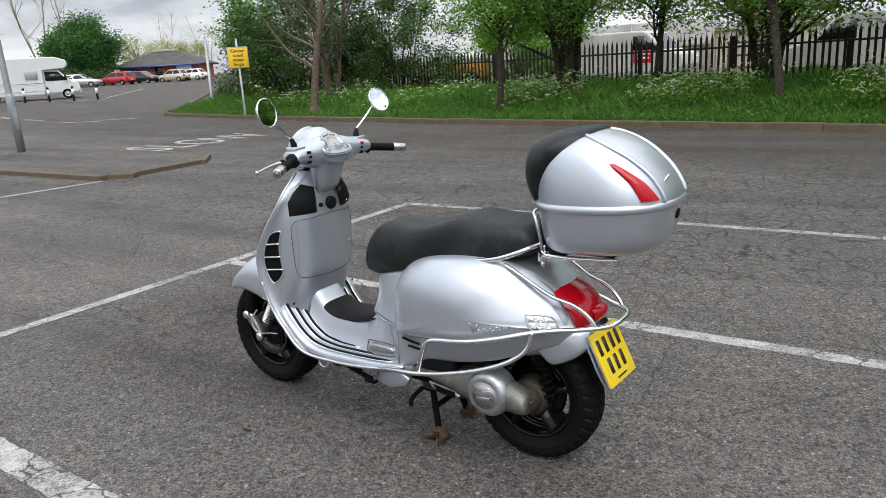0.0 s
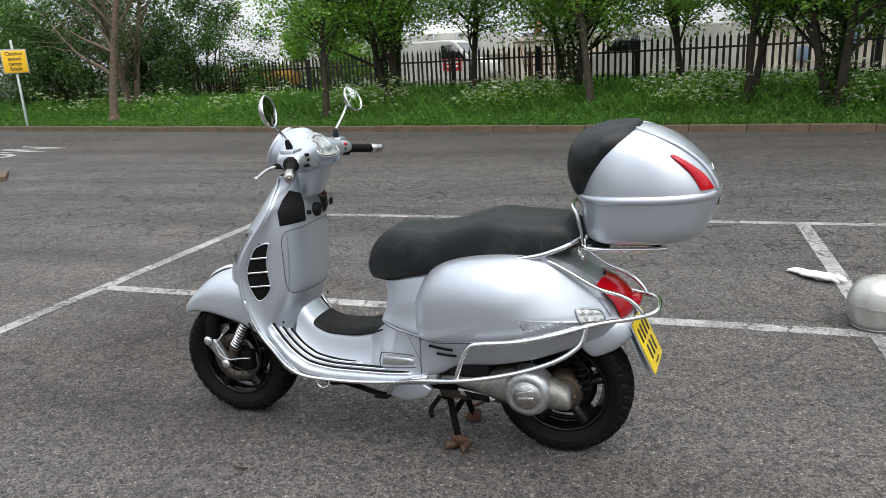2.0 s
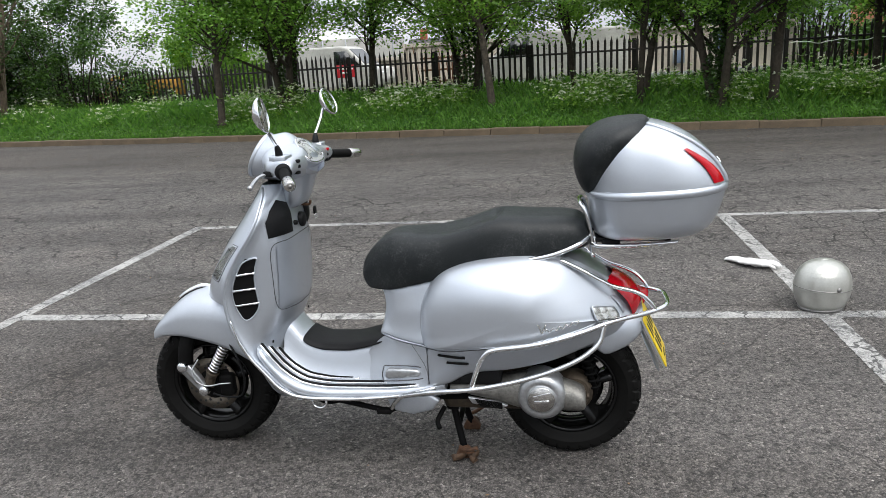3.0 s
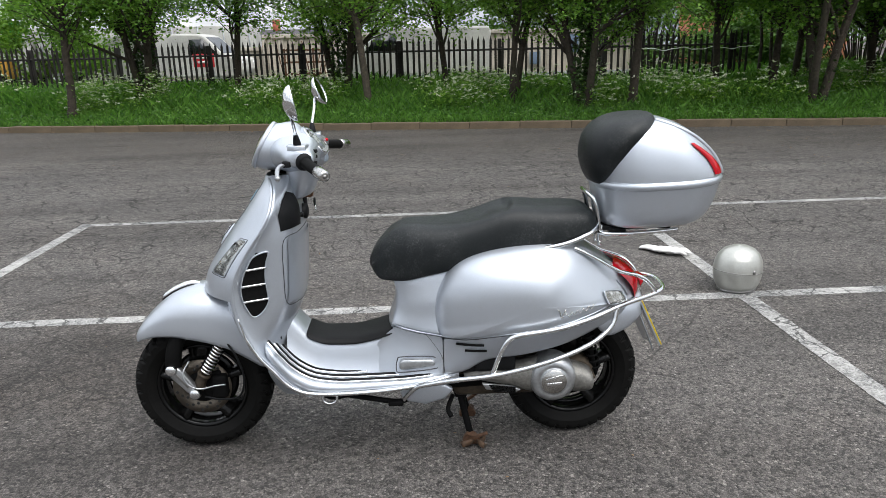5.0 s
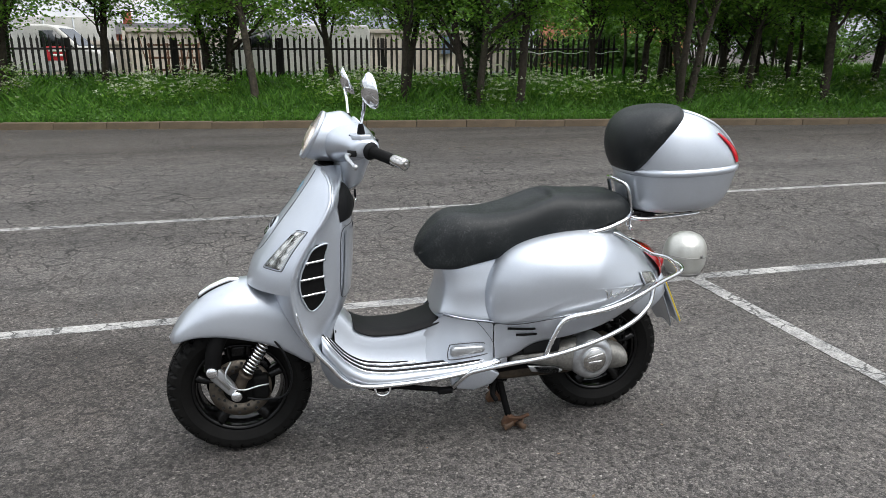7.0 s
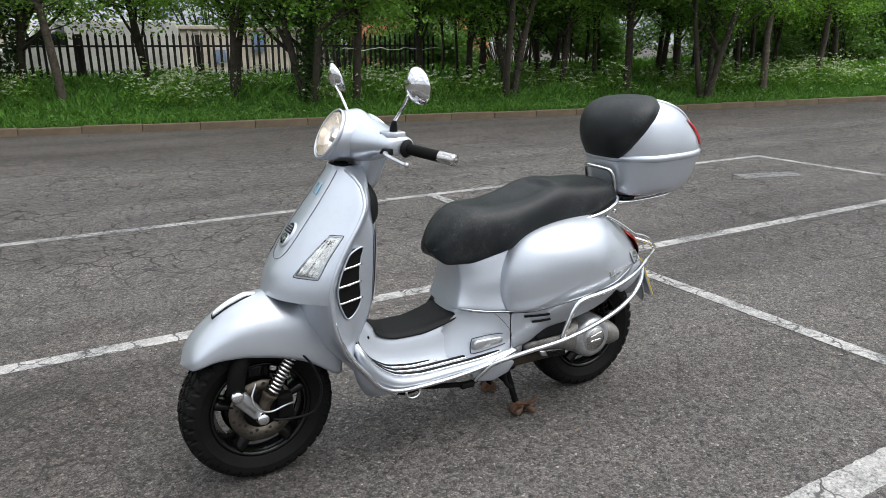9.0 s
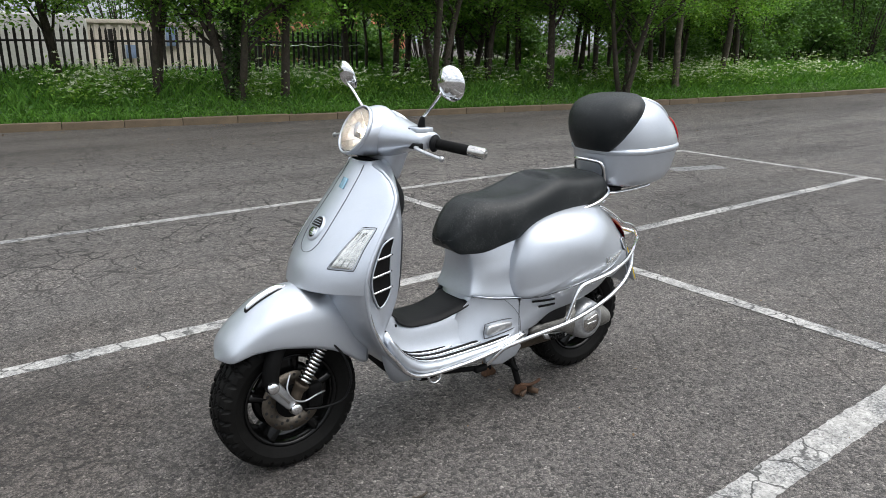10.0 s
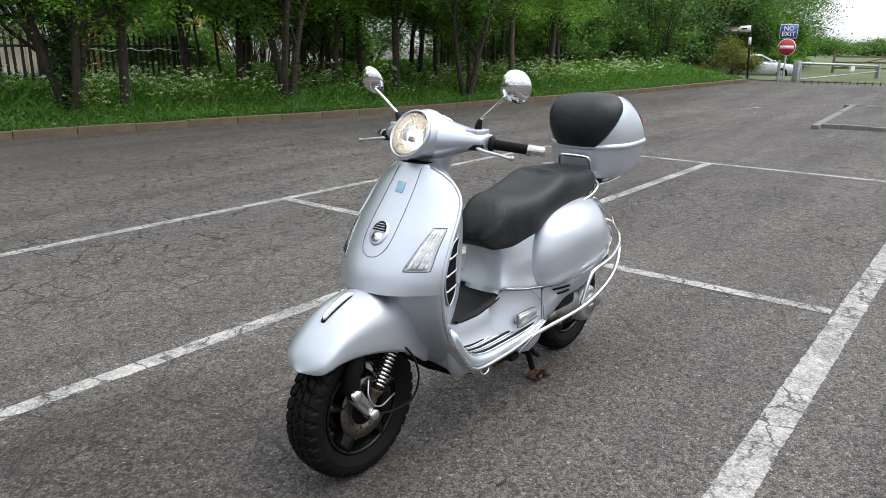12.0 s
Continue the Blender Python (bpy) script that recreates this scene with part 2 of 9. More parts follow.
def make_leaf(name, dark, light, rough=0.5, through=0.35):
    m = Mat(name, dark, rough, Specular_IOR_Level=0.22)
    geo = m.t.nodes.new("ShaderNodeNewGeometry")
    col = m.ramp(geo.outputs["Random Per Island"], [(0.0, dark), (0.6, tuple((a + b) / 2 for a, b in zip(dark, light))), (1.0, light)])
    m.color(col)
    tr = m.n("BsdfTranslucent")
    m.link(m.mix(1.0, col, (1.3, 1.5, 0.6), "MULTIPLY"), tr.inputs["Color"])
    mx = m.n("MixShader", Fac=through)
    m.link(m.p.outputs["BSDF"], mx.inputs[1])
    m.link(tr.outputs["BSDF"], mx.inputs[2])
    m.link(mx.outputs["Shader"], m.t.nodes["Material Output"].inputs["Surface"])
    return m.m


LEAF = make_leaf("spring_leaf", (0.050, 0.125, 0.020), (0.19, 0.34, 0.060), 0.5, 0.42)
LEAF_DARK = make_leaf("dark_leaf", (0.018, 0.04, 0.012), (0.05, 0.10, 0.022), 0.45, 0.2)
LEAF_HEDGE = make_leaf("hawthorn_leaf", (0.020, 0.048, 0.014), (0.085, 0.165, 0.034), 0.45, 0.28)
LEAF_ROUND = make_leaf("round_tree_leaf", (0.022, 0.075, 0.020), (0.075, 0.19, 0.042), 0.5, 0.25)
LEAF_BRIGHT = make_leaf("fresh_leaf", (0.065, 0.15, 0.022), (0.20, 0.33, 0.06), 0.5, 0.42)
LEAF_FAR = make_leaf("far_leaf", (0.045, 0.10, 0.026), (0.125, 0.225, 0.060))
LEAF_PALE = make_leaf("willow_leaf", (0.20, 0.20, 0.07), (0.34, 0.33, 0.13))
GRASS = make_leaf("grass_blade", (0.036, 0.105, 0.016), (0.13, 0.27, 0.045), 0.5, 0.3)
WEED = make_leaf("nettle_leaf", (0.026, 0.070, 0.014), (0.10, 0.20, 0.036), 0.5, 0.25)
PETAL = make_leaf("white_petal", (0.36, 0.40, 0.29), (0.60, 0.62, 0.52), 0.6, 0.2)


def make_bark(name, dark, light):
    m = Mat(name, dark, 0.9)
    ridg = m.noise(9.0, 6, 0.7, 1.2)
    moss = m.noise(1.3, 4, 0.6)
    col = m.ramp(ridg, [(0.3, dark), (0.7, light)])
    col = m.mix(m.ramp(moss, [(0.5, g(0.0)), (0.68, g(0.6))]), col, (0.032, 0.038, 0.014))
    m.color(col)
    m.bump(ridg, 0.9, 0.03)
    return m.m


BARK = make_bark("grey_brown_bark", (0.012, 0.009, 0.006), (0.056, 0.043, 0.029))
BARK_PALE = make_bark("pale_bark", (0.028, 0.023, 0.016), (0.105, 0.085, 0.062))
BARK_BROWN = make_bark("brown_bark", (0.05, 0.036, 0.024), (0.16, 0.12, 0.08))

# ---- materials of the scooter ----
def make_paint():
    m = Mat("silver_metallic_paint", (0.50, 0.52, 0.56), 0.36, 0.78)
    m.p.inputs["Coat Weight"].default_value = 0.8
    m.p.inputs["Coat Roughness"].default_value = 0.06
    flake = m.noise(900.0, 1)
    dust = m.noise(5.0, 5, 0.65)
    film = m.noise(38.0, 5, 0.7)
    base = m.ramp(flake, [(0.3, (0.432, 0.465, 0.512)), (0.7, (0.526, 0.561, 0.614))])
    base = m.mix(m.ramp(dust, [(0.42, g(0.0)), (0.75, g(0.35))]), base, (0.44, 0.457, 0.485))
    m.color(m.mix(m.ramp(film, [(0.55, g(0.0)), (0.80, g(0.25))]), base, (0.39, 0.393, 0.39)))
    m.rough(m.math("ADD", m.ramp(dust, [(0.3, g(0.34)), (0.75, g(0.45))]), m.math("MULTIPLY", film, 0.06)))
    m.bump(flake, 0.03, 0.0006)
    return m.m


SILVER = make_paint()
SILVER_CAST = varied("cast_aluminium", (0.42, 0.43, 0.44), 0.36, 0.85, 0.3, 14, 90, 0.2).m
CASE_METAL = varied("dusty_engine_aluminium", (0.17, 0.165, 0.152), 0.5, 0.7, 0.5, 18, 110, 0.4).m
BAR_STEEL = varied("brushed_bar_end_steel", (0.50, 0.49, 0.47), 0.22, 1.0, 0.25, 30, 160, 0.1).m
SEAM = varied("panel_gap", (0.045, 0.046, 0.05), 0.6, 0, 0.3, 10, 60, 0.0).m
CHROME = varied("chrome", (0.78, 0.79, 0.80), 0.10, 1.0, 0.06, 8, 40, 0.0).m
STEEL_DULL = varied("dull_steel", (0.26, 0.255, 0.245), 0.42, 0.85, 0.3, 14, 90, 0.15).m
DISC_STEEL = varied("brake_disc_steel", (0.125, 0.108, 0.088), 0.5, 0.85, 0.4, 20, 120, 0.1).m
BLACK = varied("black_plastic", (0.007, 0.0072, 0.0078), 0.56, 0, 0.3, 10, 160, 0.15, Specular_IOR_Level=0.14).m
BLACK_DULL = varied("black_frame_paint", (0.005, 0.005, 0.005), 0.7, 0, 0.4, 7, 80, 0.2, Specular_IOR_Level=0.07).m
RUBBER = varied("tyre_rubber", (0.0048, 0.0047, 0.0044), 0.60, 0, 0.35, 9, 70, 0.2, Specular_IOR_Level=0.10).m
RIM_BLACK = varied("gloss_black_rim", (0.004, 0.004, 0.004), 0.16, 0, 0.3, 9, 60, 0.05, Specular_IOR_Level=0.20).m
RUST = varied("rusty_steel", (0.085, 0.042, 0.022), 0.85, 0.1, 0.55, 18, 90, 0.5).m
GRIME = varied("grimy_engine_metal", (0.048, 0.036, 0.024), 0.7, 0.35, 0.6, 16, 80, 0.4).m
RED_LENS = Mat("red_lens", (0.36, 0.003, 0.010), 0.14, 0.0, Specular_IOR_Level=0.30, Coat_Weight=0.25, Coat_Roughness=0.04).m
AMBER = Mat("amber_lens", (0.75, 0.20, 0.02), 0.2, 0.0, Transmission_Weight=0.3).m


def make_thin_glass():
    """A thin clear pane: see-through, with the gloss of glass on it."""
    m = Mat("clear_lens", (0.9, 0.9, 0.9), 0.03)
    clear = m.n("BsdfTransparent", Color=(0.93, 0.94, 0.94, 1))
    gloss = m.n("BsdfGlossy", Roughness=0.03)
    mx = m.n("MixShader")
    m.link(m.n("Fresnel", IOR=1.45).outputs["Fac"], mx.inputs["Fac"])
    m.link(clear.outputs["BSDF"], mx.inputs[1])
    m.link(gloss.outputs["BSDF"], mx.inputs[2])
    m.link(mx.outputs["Shader"], m.t.nodes["Material Output"].inputs["Surface"])
    return m.m


CLEAR = make_thin_glass()
MIRROR = Mat("mirror_glass", (0.86, 0.88, 0.88), 0.015, 1.0).m
YELLOW = varied("yellow_plate", (0.72, 0.52, 0.02), 0.35, 0, 0.08, 12, 90, 0.03).m
INK = Mat("black_ink", (0.015, 0.015, 0.015), 0.4).m
DIAL = varied("pale_dial", (0.62, 0.63, 0.62), 0.4, 0, 0.08, 20, 90, 0.0).m
BLUE = varied("blue_enamel", (0.22, 0.36, 0.45), 0.25, 0.3, 0.15, 60, 200, 0.0).m


def make_seat():
    m = Mat("black_seat_vinyl", (0.020, 0.020, 0.021), 0.5, Specular_IOR_Level=0.33)
    grain = m.voronoi(420.0)
    wear = m.noise(9.0, 8, 0.75)
    scuff = m.noise(190.0, 4, 0.8)
    worn = m.ramp(m.math("ADD", m.math("MULTIPLY", wear, 0.5), m.math("MULTIPLY", scuff, 0.5)), [(0.47, g(0.0)), (0.60, g(1.0))])
    vinyl = m.mix(worn, (0.0034, 0.0052, 0.0060), (0.0120, 0.0142, 0.0150))
    fleck = m.math("MULTIPLY", m.ramp(m.noise(150.0, 4, 0.85, 0.4), [(0.53, g(0.0)), (0.62, g(1.0))]), m.ramp(m.noise(4.5, 4, 0.7), [(0.46, g(0.0)), (0.60, g(0.75))]))
    m.color(m.mix(fleck, vinyl, (0.050, 0.052, 0.052)))
    m.rough(m.math("ADD", m.ramp(wear, [(0.3, g(0.36)), (0.7, g(0.48))]), m.math("MULTIPLY", scuff, 0.14)))
    m.bump(m.math("ADD", m.math("MULTIPLY", grain, 0.7), scuff), 0.28, 0.0016)
    return m.m


VINYL = make_seat()
LAMP_GLOW = Mat("warm_bulb", (1.0, 0.85, 0.65), 0.3)
LAMP_GLOW.p.inputs["Emission Color"].default_value = (1.0, 0.76, 0.50, 1)
LAMP_GLOW.p.inputs["Emission Strength"].default_value = 14.0
LAMP_GLOW = LAMP_GLOW.m
REFLECTOR = varied("lamp_reflector", (0.74, 0.75, 0.76), 0.30, 0.75, 0.12, 60, 200, 0.05).m
LENS_CHROME = varied("lamp_facets", (0.74, 0.73, 0.70), 0.16, 0.8, 0.06, 60, 200, 0.0).m

# ---- building tools ----
def part(name, bm, material, parent=None, label="", smooth=True, sub=0, matrix=None):
    """Links a bmesh as one mesh object under a thing or under a part."""
    me = bpy.data.meshes.new(name)
    bmesh.ops.recalc_face_normals(bm, faces=bm.faces)
    bm.to_mesh(me)
    bm.free()
    for mat in material if isinstance(material, (list, tuple)) else (material,):
        me.materials.append(mat)
    if smooth:
        me.polygons.foreach_set("use_smooth", [True] * len(me.polygons))
    ob = new(name, me)
    if parent is not None:
        ob.parent = parent
    if matrix is not None:
        ob.matrix_local = matrix
    if label:
        ob["label"] = label
    if sub:
        mod = ob.modifiers.new("smooth", "SUBSURF")
        mod.levels = mod.render_levels = sub
    return ob


def raw(name, verts, faces, material, parent=None, smooth=False, label=""):
    """Links lists of corners and faces as one mesh object."""
    me = bpy.data.meshes.new(name)
    me.from_pydata(verts, [], faces)
    me.materials.append(material)
    if smooth:
        me.polygons.foreach_set("use_smooth", [True] * len(me.polygons))
    ob = new(name, me)
    if parent is not None:
        ob.parent = parent
    if label:
        ob["label"] = label
    return ob


def thing(name, label, category, group="", at=None, kind=""):
    ob = new(name)
    ob.empty_display_size = 0.1
    if at is not None:
        ob.matrix_basis = at
    return tagged(ob, label, category, group, kind)


def spline(points, steps=6, closed=False):
    """A Catmull-Rom curve through the points."""
    p = [Vector(q) for q in points]
    n = len(p)
    out = []
    for i in range(n if closed else n - 1):
        a, b = p[i], p[(i + 1) % n]
        z = p[i - 1] if (closed or i > 0) else a * 2 - b
        c = p[(i + 2) % n] if (closed or i + 2 < n) else b * 2 - a
        for k in range(steps):
            t = k / steps
            out.append(0.5 * ((2 * a) + (b - z) * t + (2 * z - 5 * a + 4 * b - c) * t * t + (3 * a - z - 3 * b + c) * t ** 3))
    if not closed:
        out.append(p[-1].copy())
    return out


def interp(x, table):
    """Straight-line reading of a table of (x, value) rows, in rising order of x."""
    if x <= table[0][0]:
        return table[0][1]
    for (a, u), (b, v) in zip(table, table[1:]):
        if x <= b:
            return u + (v - u) * (x - a) / (b - a)
    return table[-1][1]


def sweep(bm, points, radius, segs=8, closed=False, caps=True, flat=1.0):
    """A round bar along the points; radius is a number or a list along them."""
    pts = [Vector(q) for q in points]
    n = len(pts)
    rad = [radius] * n if isinstance(radius, (int, float)) else radius
    rings = []
    side = None
    for i in range(n):
        a = pts[i - 1] if (i > 0 or closed) else pts[0]
        b = pts[(i + 1) % n] if (i < n - 1 or closed) else pts[-1]
        d = (b - a).normalized()
        if side is None:
            side = d.cross(Vector((0, 0, 1)))
            if side.length < 1e-3:
                side = d.cross(Vector((0, 1, 0)))
        side = (side - d * side.dot(d)).normalized()
        up = d.cross(side)
        rings.append([bm.verts.new(pts[i] + rad[i] * (math.cos(2 * math.pi * k / segs) * side + flat * math.sin(2 * math.pi * k / segs) * up)) for k in range(segs)])
    m = n if closed else n - 1
    for i in range(m):
        r, s = rings[i], rings[(i + 1) % n]
        for k in range(segs):
            bm.faces.new((r[k], r[(k + 1) % segs], s[(k + 1) % segs], s[k]))
    if caps and not closed:
        bm.faces.new(rings[0][::-1])
        bm.faces.new(rings[-1])
    return bm


def tube(points, radius, segs=8, steps=6, closed=False):
    bm = bmesh.new()
    return sweep(bm, spline(points, steps, closed) if steps > 1 else points, radius, segs, closed)


def loft(rings, closed=True, caps=True):
    """A skin over rings of equally many points."""
    bm = bmesh.new()
    vs = [[bm.verts.new(q) for q in r] for r in rings]
    n = len(vs[0])
    for r, s in zip(vs, vs[1:]):
        for k in range(n if closed else n - 1):
            bm.faces.new((r[k], r[(k + 1) % n], s[(k + 1) % n], s[k]))
    if caps and closed:
        bm.faces.new(vs[0][::-1])
        bm.faces.new(vs[-1])
    return bm


def lathe(profile, segs=32, axis="Y", closed=False, arc=2 * math.pi):
    """A turned body: rows of (radius, along) round the axis."""
    bm = bmesh.new()
    rings = []
    full = abs(arc - 2 * math.pi) < 1e-6
    count = segs if full else segs + 1
    for k in range(count):
        a = arc * k / segs
        c, s = math.cos(a), math.sin(a)
        ring = []
        for r, h in profile:
            v = {"Y": (r * c, h, r * s), "Z": (r * c, r * s, h), "X": (h, r * c, r * s)}[axis]
            ring.append(bm.verts.new(v))
        rings.append(ring)
    n = len(profile)
    for k in range(segs):
        a, b = rings[k], rings[(k + 1) % count]
        for i in range(n if closed else n - 1):
            q = (a[i], a[(i + 1) % n], b[(i + 1) % n], b[i])
            bm.faces.new(q)
    bmesh.ops.remove_doubles(bm, verts=bm.verts, dist=1e-6)
    return bm


def box(x0, y0, z0, x1, y1, z1, bevel=0.0, segs=2, bm=None):
    b = bmesh.new()
    bmesh.ops.create_cube(b, size=1)
    bmesh.ops.scale(b, vec=(x1 - x0, y1 - y0, z1 - z0), verts=b.verts)
    bmesh.ops.translate(b, vec=((x0 + x1) / 2, (y0 + y1) / 2, (z0 + z1) / 2), verts=b.verts)
    if bevel:
        bmesh.ops.bevel(b, geom=b.edges[:], offset=bevel, segments=segs, profile=0.6, affect="EDGES")
    if bm is not None:
        me = bpy.data.meshes.new("tmp")
        b.to_mesh(me)
        b.free()
        bm.from_mesh(me)
        bpy.data.meshes.remove(me)
        return bm
    return b


def prism(outline, axis_from, axis_to, axis="Y", bevel=0.0):
    """A flat outline given thickness along one axis: outline in the two other axes."""
    bm = bmesh.new()

    def at(u, v, w):
        return {"Y": (u, w, v), "X": (w, u, v), "Z": (u, v, w)}[axis]
    a = [bm.verts.new(at(u, v, axis_from)) for u, v in outline]
    b = [bm.verts.new(at(u, v, axis_to)) for u, v in outline]
    n = len(outline)
    bm.faces.new(a)
    bm.faces.new(b[::-1])
    for k in range(n):
        bm.faces.new((a[k], b[k], b[(k + 1) % n], a[(k + 1) % n]))
    if bevel:
        bmesh.ops.recalc_face_normals(bm, faces=bm.faces)
        edges = [e for e in bm.edges if len(e.link_faces) == 2 and e.calc_face_angle(0) > 0.6]
        bmesh.ops.bevel(bm, geom=edges, offset=bevel, segments=2, profile=0.5, affect="EDGES")
    return bm


def lettering(text, size, depth, material, parent, matrix, name="lettering", label="", spacing=1.0, shear=0.0, bold=0.0):
    """Writing as a mesh in the built-in font, in its own x-y plane."""
    cu = bpy.data.curves.new("words", "FONT")
    cu.body, cu.size, cu.extrude, cu.align_x, cu.align_y = text, size, depth, "CENTER", "CENTER"
    cu.space_character, cu.shear, cu.offset = spacing, shear, bold
    cu.resolution_u = 3
    tmp = bpy.data.objects.new("words", cu)
    scene.collection.objects.link(tmp)
    me = bpy.data.meshes.new_from_object(tmp.evaluated_get(bpy.context.evaluated_depsgraph_get()))
    bpy.data.objects.remove(tmp)
    bpy.data.curves.remove(cu)
    me.materials.clear()
    me.materials.append(material)
    ob = new(name, me)
    ob.parent = parent
    ob.matrix_local = matrix
    if label:
        ob["label"] = label
    return ob


def cards(name, centres, sizes, material, parent=None, seed=1, flat=0.0, aspect=0.7):
    """Many small leaf blades, each two folded triangles, turned at random. flat: 0 any way, 1 all level."""
    rs = np.random.RandomState(seed)
    c = np.asarray(centres, dtype=np.float64)
    n = len(c)
    u = rs.normal(size=(n, 3))
    u[:, 2] *= 0.5
    u /= np.linalg.norm(u, axis=1)[:, None]
    nn = rs.normal(size=(n, 3))
    nn[:, 2] = np.abs(nn[:, 2]) + 0.4 + 3 * flat
    v = np.cross(nn, u)
    v /= np.linalg.norm(v, axis=1)[:, None] + 1e-9
    w = np.cross(u, v)
    s = np.asarray(sizes, dtype=np.float64).reshape(-1, 1) * np.ones((n, 1))
    q = np.empty((n, 4, 3))
    q[:, 0] = c - u * s * 0.5
    q[:, 1] = c + v * s * 0.5 * aspect + w * s * 0.08
    q[:, 2] = c + u * s * 0.5
    q[:, 3] = c - v * s * 0.5 * aspect + w * s * 0.08
    return quads(name, q, material, parent)


def quads(name, q, material, parent=None):
    n = len(q)
    me = bpy.data.meshes.new(name)
    me.vertices.add(n * 4)
    me.vertices.foreach_set("co", q.reshape(-1))
    me.loops.add(n * 4)
    me.loops.foreach_set("vertex_index", np.arange(n * 4, dtype=np.int32))
    me.polygons.add(n)
    me.polygons.foreach_set("loop_start", np.arange(0, n * 4, 4, dtype=np.int32))
    me.update(calc_edges=True)
    me.materials.append(material)
    ob = new(name, me)
    if parent is not None:
        ob.parent = parent
    return ob

# ---- the setting: ground, markings, kerbs, verge ----
def ground_z(x):
    """The car park lies flat round the scooter and rises a little towards both ends."""
    if x > 8:
        u = min(x, 40) - 8
        return 0.00035 * u * u + max(0, x - 40) * 0.0224 if x < 120 else 0.358 + 80 * 0.0224
    if x < -8:
        u = min(-x, 24) - 8
        return 0.0009 * u * u - 0.033 * min(max(0, -x - 24), 16) + 0.004 * min(max(0, -x - 40), 80)
    return 0.0


def kerb_y(x):
    """The line of the kerb along the verge."""
    if x < -24:
        return -6.17 + 0.30 * (x + 24)
    return -10.73 - 0.1774 * x + (0.0045 * (x + 10) ** 2 * 0.35 if x < -10 else 0)


def verge_z(x, y):
    """The grass bank behind the kerb."""
    d = kerb_y(x) - y
    rise = interp(d, [(0, 0.10), (0.6, 0.13), (2.0, 0.16), (5.0, 0.12), (9.0, 0.10), (40.0, 0.10)])
    return ground_z(x) + rise * interp(x, [(-27, 0.25), (-24, 1.0)])


xs = [-700, -400, -250, -150, -100, -70] + list(range(-50, 51, 2)) + [60, 75, 95, 120, 160, 250, 400, 700]
ys = [-700, -400, -200, -120, -80, -50, -30, -20, -10, 0, 10, 20, 40, 90, 200, 400, 700]
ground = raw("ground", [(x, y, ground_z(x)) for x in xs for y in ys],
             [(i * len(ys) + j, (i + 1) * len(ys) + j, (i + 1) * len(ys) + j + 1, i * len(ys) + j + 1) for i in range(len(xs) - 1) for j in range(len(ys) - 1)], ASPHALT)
tagged(ground, "worn dark grey asphalt car park, cracked and stained", "ground", kind="structure")


def strip(name, a, b, width, material, label, lift=0.0018, steps=None):
    """A painted strip on the ground from a to b, with slightly ragged edges."""
    a, b = Vector(a), Vector(b)
    d = (b - a)
    n = max(2, steps or int(d.length / 0.022))
    side = Vector((-d.y, d.x)).normalized()
    vs, fs = [], []
    for i in range(n + 1):
        p = a + d * (i / n)
        for s in (-1, 1):
            w = width / 2 * (1 + 0.06 * noise.noise(Vector((p.x * 5, p.y * 5, s * 3.1))) + 0.09 * noise.noise(Vector((p.x * 29, p.y * 29, s))) + 0.08 * noise.noise(Vector((p.x * 83, p.y * 83, s * 5))))
            q = p + side * s * w
            vs.append((q.x, q.y, ground_z(q.x) + lift))
        if i:
            fs.append((2 * i - 2, 2 * i - 1, 2 * i + 1, 2 * i))
    ob = raw(name, vs, fs, material)
    return tagged(ob, label, "road marking", "parking bay lines", kind="structure")


GX, GY1, GY2, GY0 = 3.396, -1.358, -3.748, 1.04
WORN = "worn white parking bay line on asphalt"
strip("bay_line", (GX + 0.05, GY1), (-6.25, GY1), 0.10, PAINT_LINE, WORN)
strip("bay_line", (GX + 0.05, GY2), (-6.30, GY2), 0.09, PAINT_LINE, WORN)
strip("bay_line", (2.6, GY0 + 0.012), (-3.4, GY0 - 0.005), 0.13, PAINT_LINE, WORN)
strip("bay_line", (GX, GY2 - 0.04), (GX, GY1 + 0.06), 0.10, PAINT_LINE, WORN, 0.0036)
strip("bay_line", (GX, GY1 + 0.055), (GX, 3.4), 0.10, PAINT_LINE, WORN, 0.0036)
strip("bay_line", (GX - 4.78, GY2 + 0.05), (GX - 4.78, GY1 - 0.05), 0.10, PAINT_LINE, WORN, 0.0036)
strip("bay_line", (GX - 4.78, GY1 + 0.05), (GX - 4.78, GY0 - 0.08), 0.10, PAINT_LINE, WORN, 0.0036)
strip("bay_line", (GX - 9.62, GY2 - 0.04), (GX - 9.62, 3.4), 0.10, PAINT_LINE, WORN, 0.0036)
strip("bay_line", (9.50, -2.0), (9.26, -3.76), 0.09, PAINT_FRESH, "white bay line ending at a kerbed island")
# faint patch of old paint beside the far bay
strip("paint_patch", (-4.80, -2.90), (-5.50, -2.68), 0.24, PAINT_FAINT, "faint remnant of old white paint on asphalt")
strip("paint_patch", (-14.4, -3.43), (-15.35, -3.20), 0.07, PAINT_LINE, "faint remnant of old white paint on asphalt")
for a, b in (((34.5, -13.75), (32.2, -13.2)), ((30.8, -13.0), (29.0, -12.85)), ((26.3, -12.1), (24.7, -12.75)), ((25.3, -13.1), (24.1, -14.1))):
    strip("junction_line", a, b, 0.16, PAINT_FRESH, "white dashed junction line on asphalt")
for a, b in (((44, -24.6), (58, -20.0)), ((46.5, -26.0), (60, -38)), ((52, -30), (70, -26)), ((56, -34), (74, -30))):
    strip("far_bay_line", a, b, 0.14, PAINT_FRESH, "white bay line in the far car park", steps=20)
